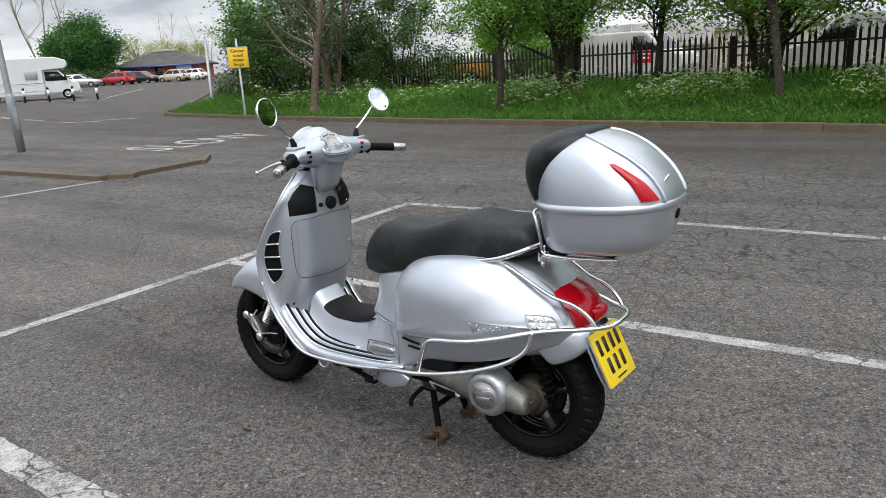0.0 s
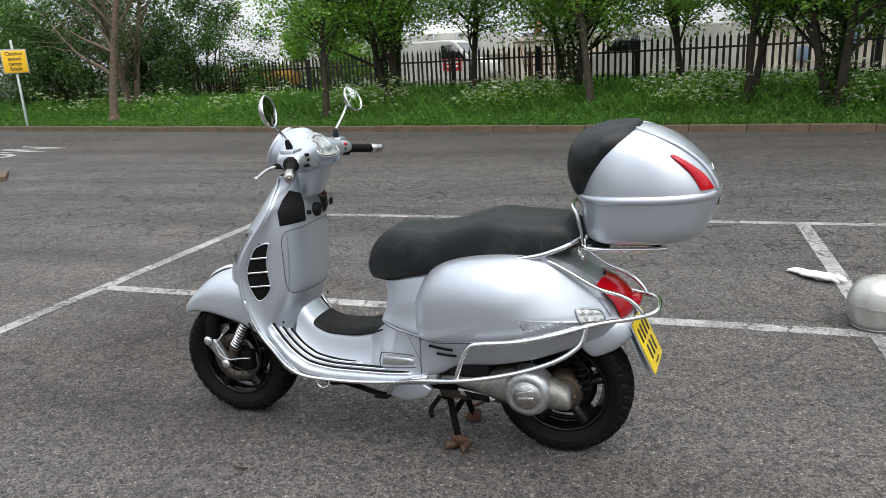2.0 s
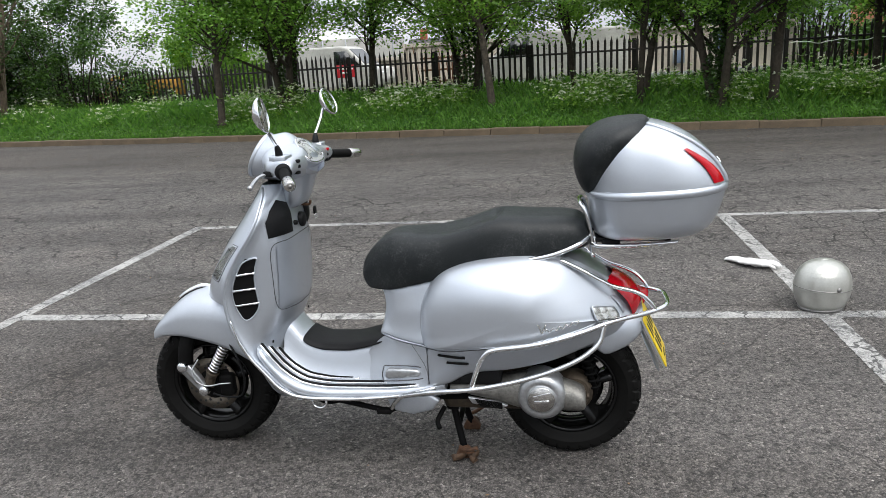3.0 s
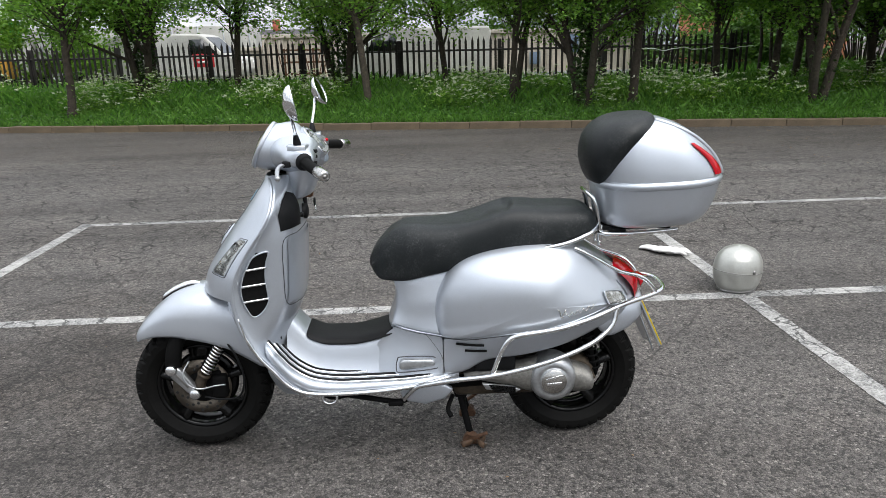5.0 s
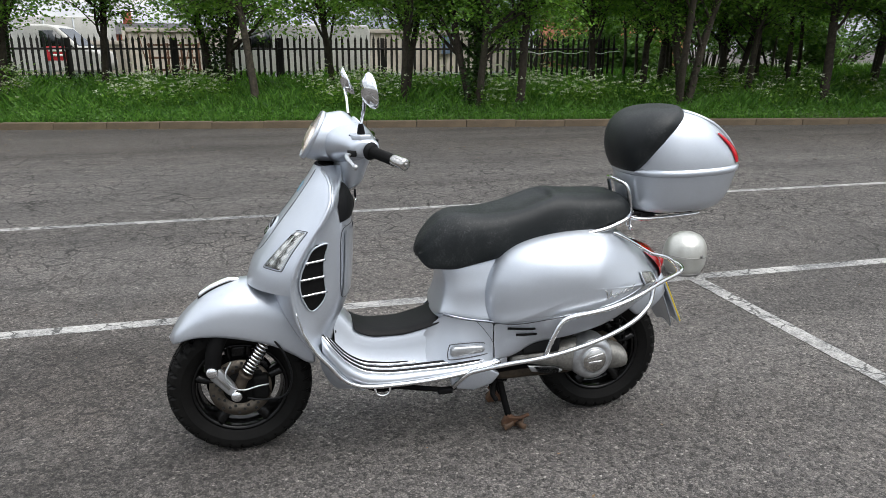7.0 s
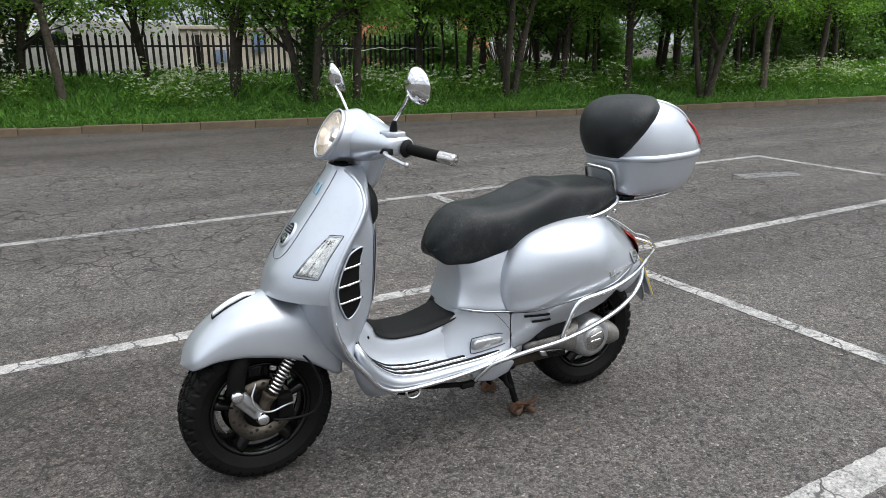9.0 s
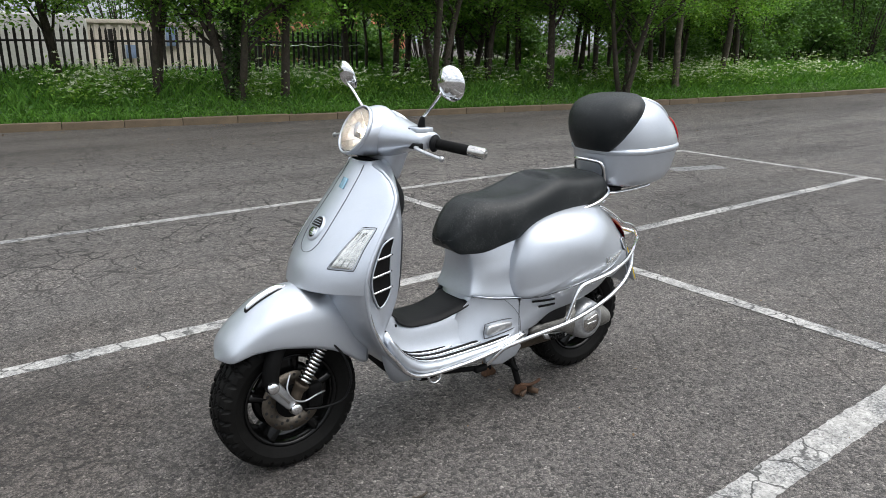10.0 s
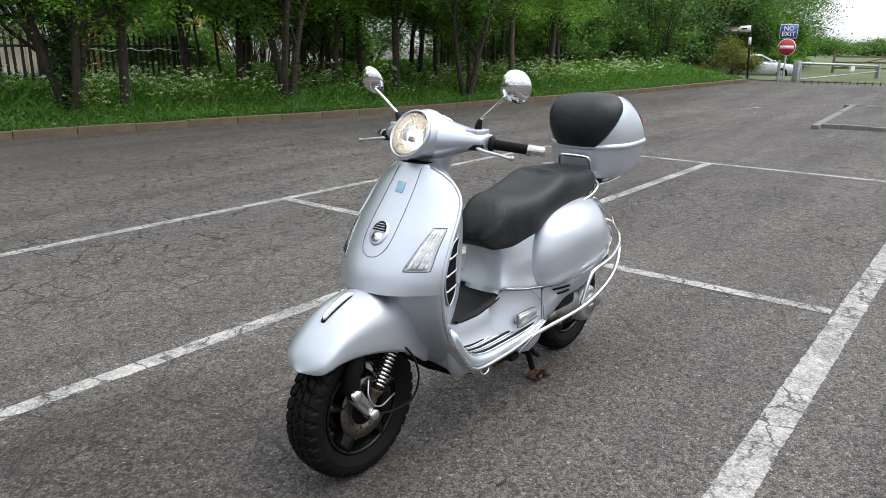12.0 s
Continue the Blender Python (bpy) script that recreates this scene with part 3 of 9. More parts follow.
# the word painted on the road
lettering("SLOW", 1.0, 0.001, PAINT_FRESH, ground, Matrix(((-1.02, 0.03, 0, 0), (0.0, -0.0, 1, 0), (0, 0, 0, 0), (0, 0, 0, 1))), "road_lettering", "white painted word on asphalt")
slow = [o for o in scene.objects if o.name.startswith("road_lettering")][0]
slow.matrix_local = Matrix.Translation((12.75, -8.30, 0.012)) @ Matrix.Rotation(radians(-93), 4, "Z") @ Matrix.Diagonal((1.12, 2.35, 1, 1))


def kerb_run(name, points, label, stone=0.915, width=0.15, height=0.12, stone_mat=KERB):
    """A run of single kerbstones along a line of points; the road lies to the left of the direction."""
    base = thing(name, label, "kerb", kind="structure")
    b = box(-stone / 2 + 0.004, 0, -0.10, stone / 2 - 0.004, width, height, 0.012, 2)
    me = bpy.data.meshes.new("kerbstone")
    b.to_mesh(me)
    b.free()
    me.materials.append(stone_mat)
    pts = [Vector(p) for p in points]
    # one joined bed below the stones
    vs, fs = [], []
    run = 0.0
    left = 0.0
    rs = random.Random(5)
    for a, c in zip(pts, pts[1:]):
        d = c - a
        yaw = math.atan2(d.y, d.x)
        s = left
        while s + stone * 0.5 < d.length + min(0.3, stone * 0.3):
            p = a + d.normalized() * (s + stone / 2)
            ob = new("kerbstone", me)
            ob.parent = base
            slope = math.atan2(ground_z(p.x + 0.4 * math.cos(yaw)) - ground_z(p.x - 0.4 * math.cos(yaw)), 0.8)
            ob.matrix_local = Matrix.Translation((p.x, p.y, ground_z(p.x) + rs.uniform(-0.006, 0.006))) @ Matrix.Rotation(yaw + rs.uniform(-0.006, 0.006), 4, "Z") @ Matrix.Rotation(-slope, 4, "Y") @ Matrix.Rotation(rs.uniform(-0.012, 0.012), 4, "X")
            s += stone
        left = s - d.length
    return base


kerb_pts = [(x, kerb_y(x), 0) for x in (23.2, 16, 8, 0, -8, -12, -16, -20, -22.5, -24)]
kerb_pts = [(23.6, -15.6, 0), (23.4, -14.95, 0)] + kerb_pts[1:]
kerb_run("verge_kerb", [(x, y - 0.0, 0) for x, y, _ in kerb_pts[::-1]], "brown concrete kerb along the grass verge")
kerb_run("verge_end_kerb", [(23.4, -15.0, 0), (31.3, -22.1, 0), (39.0, -29.0, 0)], "concrete kerb along the end of the verge")


def verge_surface():
    vs, fs = [], []
    cols = [x * 0.5 for x in range(-90, 49)]
    ds = [0.13, 0.3, 0.6, 1.0, 1.5, 2.2, 3, 4, 5.5, 7, 9, 12, 16, 22, 30, 42]
    for x in cols:
        for d in ds:
            y = kerb_y(x) - d
            bump = 0.05 * noise.noise(Vector((x * 0.9, y * 0.9, 0))) * min(1, d)
            vs.append((x, y, verge_z(x, y) + bump))
    n = len(ds)
    for i in range(len(cols) - 1):
        for j in range(n - 1):
            if cols[i] > 23.2 + ds[j] * 0.9:
                continue
            fs.append((i * n + j, (i + 1) * n + j, (i + 1) * n + j + 1, i * n + j + 1))
    ob = raw("verge", vs, fs, SOIL, smooth=True)
    return tagged(ob, "rough grass bank of dark soil under trees", "verge", kind="structure")


verge_surface()


def grass_and_flowers():
    """Blades over the bank, short at the kerb and tall behind, and heads of white cow parsley."""
    rs = np.random.RandomState(11)
    n = 215000
    x = rs.uniform(-40, 24, n)
    d = 0.12 + np.where(x < -8, 15.0, 9.0) * rs.uniform(0, 1, n) ** 1.7
    ky = np.array([kerb_y(v) for v in x])
    y = ky - d
    z = np.array([verge_z(a, b) for a, b in zip(x, y)])
    clump = np.array([noise.noise(Vector((a * 0.8, b * 0.8, 3.0))) for a, b in zip(x, y)])
    h = np.interp(d, [0.1, 0.7, 1.6, 3.0, 12], [0.09, 0.15, 0.30, 0.44, 0.48]) * rs.uniform(0.6, 1.35, n) * (1 + 0.5 * clump)
    w = rs.uniform(0.005, 0.012, n) * np.where(rs.uniform(size=n) < 0.15, 1.8, 1.0)
    a = rs.uniform(0, 2 * np.pi, n)
    lean = rs.normal(0, 0.35, (n, 2)) * h[:, None]
    base = np.stack([x, y, z - 0.03], 1)
    side = np.stack([np.cos(a), np.sin(a), np.zeros(n)], 1) * w[:, None]
    tip = base + np.stack([lean[:, 0], lean[:, 1], h], 1)
    mid = base + np.stack([lean[:, 0] * 0.35, lean[:, 1] * 0.35, h * 0.6], 1)
    q = np.stack([base - side, base + side, mid + side * 0.8, tip], 1)
    keep = ~((x > 22.5) & (d < 0.5))
    ob = quads("verge_grass", q[keep], GRASS)
    tagged(ob, "long green spring grass on the verge", "grass", kind="stuff")
    # broad weed leaves among the grass
    m = 100000
    x = rs.uniform(-40, 24, m)
    d = 0.15 + np.where(x < -8, 13.0, 8.0) * rs.uniform(0, 1, m) ** 1.5
    y = np.array([kerb_y(v) for v in x]) - d
    z = np.array([verge_z(p, r) for p, r in zip(x, y)]) + np.interp(d, [0.1, 1.2, 2.5], [0.04, 0.2, 0.44]) * rs.uniform(0.3, 1.25, m)
    ob = cards("verge_weeds", np.stack([x, y, z], 1), rs.uniform(0.03, 0.075, m), WEED, None, 12, 0.3, 0.7)
    tagged(ob, "nettles and broad weed leaves on the verge", "weeds", kind="stuff")
    heads, size, lace = [], [], []
    for k in range(1250):
        hx = rs.uniform(-22, 20)
        dd = 1.1 + 4.2 * rs.uniform() ** 1.3
        if noise.noise(Vector((hx * 0.5, dd * 0.4, 9.0))) < -0.08:
            continue
        if hx > 9 and rs.uniform() < 0.7:
            continue
        hy = kerb_y(hx) - dd
        hz = verge_z(hx, hy) + rs.uniform(0.32, 0.72)
        for j in range(rs.randint(3, 9)):
            cx, cy, cz = hx + rs.normal(0, 0.17), hy + rs.normal(0, 0.17), hz + rs.normal(0, 0.13)
            lace += [(cx + rs.normal(0, 0.12), cy + rs.normal(0, 0.12), cz - rs.uniform(0.02, 0.4)) for i in range(11)]
            for i in range(11):
                heads.append((cx + rs.normal(0, 0.028), cy + rs.normal(0, 0.028), cz + rs.normal(0, 0.010)))
                size.append(rs.uniform(0.022, 0.044))
    ob = cards("cow_parsley_leaf", lace, rs.uniform(0.04, 0.10, len(lace)), LEAF_BRIGHT, None, 14, 0.2, 0.5)
    tagged(ob, "lacy pale green leaves under white flower heads", "wild flowers", kind="stuff")
    ob = cards("cow_parsley", heads, size, PETAL, None, 13, 0.8, 0.9)
    tagged(ob, "white cow parsley flower heads on the verge", "wild flowers", kind="stuff")


grass_and_flowers()


KERB_GREY = varied("grey_kerb_concrete", (0.17, 0.163, 0.150), 0.9, 0, 0.35, 2.5, 70, 0.5).m


def island(name, outline, label, top_mat, stone_mat=KERB):
    """A kerbed island with an asphalt top."""
    pts = [Vector(p) for p in outline]
    n = len(pts)
    vs = [(p.x, p.y, ground_z(p.x) + 0.066) for p in pts]
    top = raw(name, vs, [tuple(range(n))], top_mat)
    tagged(top, label, "traffic island", kind="structure")
    ring = [(p.x, p.y, 0) for p in pts] + [(pts[0].x, pts[0].y, 0)]
    kerb_run(name + "_kerb", ring, "worn concrete kerb round the island", 0.45, 0.13, 0.075, stone_mat)


island("island_west", [(9.6, -6.02), (9.18, -5.62), (9.12, -4.0), (9.6, -3.72), (12.3, -3.66), (24.0, -3.4), (24, -6.3), (18.0, -6.3), (11.0, -6.3)][::-1], "low kerbed asphalt island with a lamp post", ASPHALT)
island("island_east", [(-11.62, -1.28), (-11.8, 6.0), (-17.5, 6.0), (-16.4, -1.5)], "low kerbed asphalt island in the car park", ASPHALT, KERB_GREY)

# ---- trees, fence and what lies behind ----
def tree_mesh(seed, height=7.5, radius=0.13, stems=1, lean=(0.0, 0.0), first=1.3, spread=2.2):
    """Trunk and limbs in one mesh, and the places where leaves grow. The limbs rise steeply from low forks."""
    rs = random.Random(seed)
    bm = bmesh.new()
    tips = []

    def limb(p, d, length, r, level):
        pts, rad = [p.copy()], [r]
        n = (11, 7, 5, 4)[level]
        for i in range(n):
            bend = (0.055, 0.12, 0.20, 0.26)[level]
            d = (d + Vector((rs.gauss(0, bend), rs.gauss(0, bend), rs.gauss(0.05, bend * 0.5)))).normalized()
            p = p + d * (length / n)
            pts.append(p.copy())
            rad.append(r * (1 - (0.80, 0.82, 0.85, 0.85)[level] * (i + 1) / n))
            if level == 0 and p.z > first and i < n - 1:
                for _ in range(rs.choice((1, 2, 2))):
                    a = rs.uniform(0, 2 * math.pi)
                    e = Vector((math.cos(a), math.sin(a), rs.uniform(0.45, 1.7))).normalized()
                    limb(p.copy(), e, spread * rs.uniform(0.6, 1.15) * (1.2 - 0.6 * p.z / height), rad[-1] * rs.uniform(0.42, 0.66), 1)
            elif level == 1:
                if i >= 2:
                    tips.append((p.copy(), 0.48))
                if i >= 1 and rs.random() < 0.75:
                    e = (d + Vector((rs.gauss(0, 0.8), rs.gauss(0, 0.8), rs.gauss(-0.15, 0.5)))).normalized()
                    limb(p.copy(), e, length * rs.uniform(0.3, 0.5), rad[-1] * 0.5, 2)
            elif level == 2:
                tips.append((p.copy(), 0.34))
        if level == 0:
            tips.append((p.copy(), 0.6))
        sweep(bm, pts, rad, (9, 6, 4, 4)[level], caps=False)
    turn = rs.uniform(0, 6.28)
    for s in range(stems):
        a = turn + 2 * math.pi * s / stems + rs.uniform(-0.4, 0.4)
        off = Vector((math.cos(a), math.sin(a), 0)) * (0.0 if stems == 1 else radius * 0.85)
        out = 0.0 if stems == 1 else rs.uniform(0.12, 0.24)
        d = Vector((lean[0] + out * math.cos(a), lean[1] + out * math.sin(a), 1)).normalized()
        # root flare
        sweep(bm, [off + Vector((0, 0, -0.3)), off + Vector((0, 0, 0.0)), off + d * 0.25], [radius * 1.7, radius * 1.45, radius * 1.02], 9, caps=False)
        limb(off + d * 0.1, d, height * rs.uniform(0.85, 1.05), radius * rs.uniform(0.85, 1.05), 0)
    return bm, tips


def leaf_places(tips, per_tip, seed, low=0.0):
    rs = np.random.RandomState(seed)
    out = []
    for p, r in tips:
        k = per_tip
        q = rs.normal(size=(k, 3)) * np.array([r, r, r * 0.7]) * 0.62
        out.append(q + np.array([p.x, p.y, p.z]))
    c = np.concatenate(out)
    return c[c[:, 2] > low]


def make_tree(name, label, seed, material, bark, per_tip=30, size=(0.050, 0.098), ivy=0, sprays=20, group="trees on the verge", **shape):
    t = thing(name, label, "tree", group)
    bm, tips = tree_mesh(seed, **shape)
    rr = random.Random(seed + 7)
    lx, ly = shape.get("lean", (0.0, 0.0))
    for k in range(sprays):
        # thin hanging twigs, leafy along their outer half
        a, reach, z0 = rr.uniform(0, 6.283), rr.uniform(0.5, 2.1), rr.uniform(1.9, 3.2)
        e = Vector((lx * z0 + reach * math.cos(a), ly * z0 + reach * math.sin(a), z0 + rr.uniform(-0.5, 0.35)))
        s0 = Vector((lx * z0, ly * z0, z0 - 0.25))
        run = spline([s0, s0.lerp(e, 0.5) + Vector((rr.uniform(-0.15, 0.15), rr.uniform(-0.15, 0.15), 0.28)), e], 4)
        sweep(bm, run, [0.015 - 0.0014 * i for i in range(9)], 5, caps=False)
        tips += [(q, 0.20 + 0.10 * i / 8) for i, q in enumerate(run) if i >= 3]
    part("trunk", bm, bark, t)
    places = leaf_places(tips, per_tip, seed, 1.3)
    rs = np.random.RandomState(seed + 1)
    # the upper crown is made of fewer and larger leaves
    high = places[:, 2] > 3.0
    places = places[~high | (rs.uniform(size=len(places)) < 0.30)]
    grow = np.where(places[:, 2] > 3.0, 1.85, 1.0)
    cards("crown", places, rs.uniform(size[0], size[1], len(places)) * grow, material, t, seed)
    if ivy:
        a = rs.uniform(0, 2 * np.pi, ivy)
        z = rs.uniform(0.1, 3.4, ivy)
        rr = shape.get("radius", 0.13) * 1.2 + np.abs(rs.normal(0, 0.10, ivy)) + 0.05 * np.sin(z * 5 + a * 2)
        cards("ivy", np.stack([rr * np.cos(a) + shape.get("lean", (0, 0))[0] * z, rr * np.sin(a) + shape.get("lean", (0, 0))[1] * z, z], 1), rs.uniform(0.05, 0.10, ivy), LEAF_DARK, t, seed + 3)
    return t


SLIM = "slender grey-brown tree in fresh spring leaf on the verge"
KINDS = {
    "a": make_tree("verge_tree", SLIM, 21, LEAF, BARK, height=7.0, radius=0.092, lean=(0.05, 0.02), first=1.25),
    "b": make_tree("verge_tree", "forked grey-brown tree in fresh spring leaf on the verge", 22, LEAF_BRIGHT, BARK, stems=2, height=6.8, radius=0.078, first=1.0),
    "c": make_tree("verge_tree", "ivy-clad tree with dark leaves on the verge", 23, LEAF, BARK, ivy=3200, stems=3, height=6.5, radius=0.095, first=0.9, sprays=30),
    "d": make_tree("verge_tree", "leaning pale-barked tree in spring leaf on the verge", 24, LEAF_BRIGHT, BARK_PALE, height=7.2, radius=0.082, lean=(0.07, 0.0), first=1.5),
    "e": make_tree("verge_tree", "three-stemmed tree in full leaf on the verge", 25, LEAF, BARK, stems=3, height=7.6, radius=0.095, first=1.1, spread=2.6, ivy=500),
    "f": make_tree("verge_tree", "thin young tree in spring leaf among others", 26, LEAF, BARK, height=6.4, radius=0.048, first=1.4, spread=1.7, per_tip=26, sprays=12),
}
KINDS["g"] = make_tree("verge_tree", "brown-barked tree with bare ascending limbs and thin foliage", 27, LEAF_DARK, BARK_BROWN, height=6.5, radius=0.14, first=1.1, spread=2.4, per_tip=5, sprays=0)
KINDS["h"] = make_tree("verge_tree", "brown three-stemmed tree with spreading bare limbs", 28, LEAF_DARK, BARK_BROWN, stems=3, height=6.0, radius=0.10, first=0.9, spread=3.0, per_tip=6, sprays=4)
TREES = [
    ("g", 14.7, -14.0, 200, 1.0), ("h", 16.1, -16.4, 80, 1.0), ("a", 24.6, -20.4, 45, 1.15),
    ("a", 7.5, -12.9, 200, 1.0), ("c", 6.5, -14.7, 40, 1.05), ("a", 4.8, -16.2, 90, 1.05), ("c", 2.1, -15.9, 150, 1.05),
    ("d", 1.3, -12.9, 10, 1.0), ("b", -0.5, -15.1, 300, 1.05), ("b", -1.7, -12.4, 95, 1.0), ("c", -3.0, -11.6, 250, 0.9),
    ("a", -3.9, -11.4, 30, 1.05), ("a", -6.2, -12.9, 200, 0.95), ("a", -7.2, -12.5, 130, 0.95), ("e", -7.3, -10.9, 20, 0.95),
    ("e", -10.1, -13.3, 120, 0.95), ("a", -11.4, -14.0, 330, 1.0), ("a", -10.5, -10.6, 160, 1.15), ("a", -13.9, -12.8, 60, 1.0),
    ("e", -11.7, -9.3, 310, 0.8), ("d", -13.9, -9.4, 190, 1.1), ("d", -17.2, -10.2, 30, 1.1), ("a", -20.2, -11.5, 230, 1.0),
    ("a", -16.0, -15.0, 90, 1.05), ("f", -8.6, -15.2, 10, 1.0),
    ("f", -9.4, -17.5, 80, 1.1), ("f", -12.2, -16.8, 180, 1.0), ("f", -14.6, -18.2, 250, 1.1), ("f", -17.5, -14.4, 300, 1.0),
    ("f", -19.0, -17.0, 20, 1.1), ("f", -17.0, -20.5, 200, 1.1),
    ("a", -21.5, -15.5, 290, 1.1), 
    ("a", -8.4, -13.8, 45, 1.0), ("a", -9.3, -11.6, 75, 0.9), ("f", -10.9, -12.2, 15, 1.2), ("a", -12.8, -11.2, 160, 0.95), ("f", -13.2, -14.6, 15, 1.2), ("a", -15.0, -11.0, 215, 0.9), ("f", -15.6, -13.2, 115, 1.3), ("f", -16.8, -12.0, 15, 1.2), ("a", -18.6, -12.6, 15, 0.9), ("f", -18.2, -15.4, 65, 1.3), ("f", -11.2, -17.8, 15, 1.3), ("f", -9.9, -15.9, 35, 1.3), ("a", -22.5, -13.2, 15, 0.95), ("f", -14.2, -16.4, 85, 1.3), ("f", -20.4, -14.2, 85, 1.3),
]
for k, (kind, x, y, turn, sc) in enumerate(TREES):
    copy_thing(KINDS[kind], pose(x, y, verge_z(x, y) - 0.02, 0, 0, turn) @ Matrix.Scale(sc, 4))
for t in KINDS.values():
    for o in list(t.children_recursive) + [t]:
        bpy.data.objects.remove(o)


def bush(name, label, x, y, rx, ry, h, count, material, seed, size=(0.06, 0.12), group="", twigs=True, base=None):
    """A shrub: stems from the ground and a ragged body of small leaves with gaps."""
    z0 = verge_z(x, y) if base is None else base
    t = thing(name, label, "bush", group, at=pose(x, y, z0))
    rs = np.random.RandomState(seed)
    blobs = []
    for i in range(max(8, int(rx * ry * h * 2.2))):
        a, r = rs.uniform(0, 6.28), rs.uniform(0, 1) ** 0.5
        top = h * (0.55 + 0.45 * (1 - r ** 2))
        blobs.append((rx * r * math.cos(a), ry * r * math.sin(a), rs.uniform(0.12, 1) * top, rs.uniform(0.3, 0.62)))
    per = count // len(blobs)
    c = np.concatenate([rs.normal(size=(per, 3)) * np.array([r, r, r * 0.8]) * 0.6 + np.array([bx, by, bz]) for bx, by, bz, r in blobs])
    c = c[c[:, 2] > 0.03]
    cards("leaves", c, rs.uniform(size[0], size[1], len(c)), material, t, seed)
    if twigs:
        bm = bmesh.new()
        for bx, by, bz, r in blobs[::2]:
            sweep(bm, spline([(bx * 0.35, by * 0.35, -0.1), (bx * 0.6 + 0.1, by * 0.6, bz * 0.5), (bx, by, bz)], 3), [0.035 - 0.0045 * i for i in range(7)], 5, caps=False)
        part("stem", bm, BARK, t)
    return t


HEDGE = "dense dark green hawthorn bush beside the fence"
bush("hawthorn_bush", HEDGE, 20.0, -19.0, 3.2, 2.6, 5.6, 37000, LEAF_HEDGE, 41, (0.06, 0.12))
bush("hawthorn_bush", HEDGE, 16.0, -20.0, 3.0, 2.4, 5.2, 32000, LEAF_HEDGE, 42, (0.06, 0.12))
bush("hawthorn_bush", HEDGE, 22.3, -18.5, 1.8, 1.6, 3.2, 16000, LEAF_HEDGE, 43, (0.06, 0.11))
bush("hawthorn_bush", "bright green bush of fresh leaves by the fence", 12.2, -23.6, 2.4, 1.6, 4.6, 14000, LEAF_BRIGHT, 44, (0.08, 0.15))
for k, (x, y) in enumerate(((-9.5, -27), (-14, -28), (-18.5, -27), (-23, -24.5), (-27, -21), (-29.5, -16), (-5.5, -30), (-31, -12.5))):
    bush("woodland_bush", "dark leafy undergrowth deep in the wood", x, y, 3.4, 2.2, 6.4, 11000, LEAF_FAR, 60 + k, (0.10, 0.18), "woodland undergrowth", True, ground_z(x) + 0.3)
for k, (x, y, h) in enumerate(((-12.4, -23.5, 2.2), (-18.2, -21.5, 2.6), (-23.0, -17.0, 3.4), (-26.0, -15.5, 5.2))):
    bush("woodland_bush", "dark leafy undergrowth deep in the wood", x, y, 2.2, 1.5, h, 9000, LEAF_FAR, 90 + k, (0.12, 0.22), "woodland undergrowth", True, ground_z(x) + 0.3)
for k, (x, y, h) in enumerate(((-24.5, -14.0, 4.5), (-28.5, -14.0, 5.5), (-32.5, -14.0, 6.0))):
    bush("woodland_bush", "tall green shrubs at the wood's edge", x, y, 2.4, 2.0, h, 12000, LEAF_FAR, 80 + k, (0.08, 0.15), "woodland undergrowth", True, ground_z(x) + 0.2)


# palisade fence
FENCE_MAT = varied("dark_galvanised_steel", (0.022, 0.019, 0.017), 0.6, 0.4, 0.4, 3, 30, 0.2).m


def palisade():
    f = thing("palisade_fence", "dark steel palisade fence with pointed pales", "fence", kind="structure")
    pale = prism([(-0.032, 0.0), (0.032, 0.0), (0.032, 1.66), (0.012, 1.72), (0.0, 1.80), (-0.012, 1.72), (-0.032, 1.66)], -0.004, 0.012, "Y")
    me = bpy.data.meshes.new("pale")
    pale.to_mesh(me)
    pale.free()
    me.materials.append(FENCE_MAT)
    rs = random.Random(8)
    runs = [((19.6, -21.0), (-5.6, -16.5)), ((-5.6, -16.5), (-8.9, -16.9))]
    zf = -0.06
    for (ax, ay), (bx, by) in runs:
        d = Vector((bx - ax, by - ay, 0))
        yaw = math.atan2(d.y, d.x)
        n = int(d.length / 0.16)
        for i in range(n):
            p = Vector((ax, ay, 0)) + d * (i / n)
            ob = new("pale", me)
            ob.parent = f
            ob.matrix_local = pose(p.x, p.y, zf + rs.uniform(-0.012, 0.012), rs.uniform(-0.6, 0.6), rs.uniform(-0.7, 0.7), math.degrees(yaw))
        for z in (0.38, 1.42):
            part("rail", tube([(ax, ay - 0.05, z + zf), (bx, by - 0.05, z + zf)], 0.028, 4, 1), FENCE_MAT, f)
        for i in range(int(d.length / 2.75) + 1):
            p = Vector((ax, ay, 0)) + d.normalized() * (i * 2.75)
            part("post", box(p.x - 0.05, p.y - 0.14, zf, p.x + 0.05, p.y - 0.06, zf + 1.7, 0.006), FENCE_MAT, f)
    return f


palisade()

# ---- things beyond the car park ----
WHITE_GEL = varied("white_gelcoat", (0.58, 0.59, 0.59), 0.35, 0, 0.06, 1.5, 30, 0.02).m
GALV = varied("galvanised_steel", (0.33, 0.35, 0.36), 0.5, 0.5, 0.18, 3, 40, 0.1).m
GLASS_DARK = Mat("tinted_window", (0.012, 0.014, 0.016), 0.06, 0.0).m
BRICK_RED = varied("red_brick", (0.30, 0.085, 0.05), 0.85, 0, 0.22, 3, 25, 0.3).m
SLATE = varied("weathered_roof_tiles", (0.055, 0.052, 0.052), 0.8, 0, 0.35, 0.8, 9, 0.3).m
SIGN_YELLOW = varied("yellow_sign_sheet", (0.80, 0.48, 0.01), 0.4, 0, 0.05, 8, 60, 0.0).m
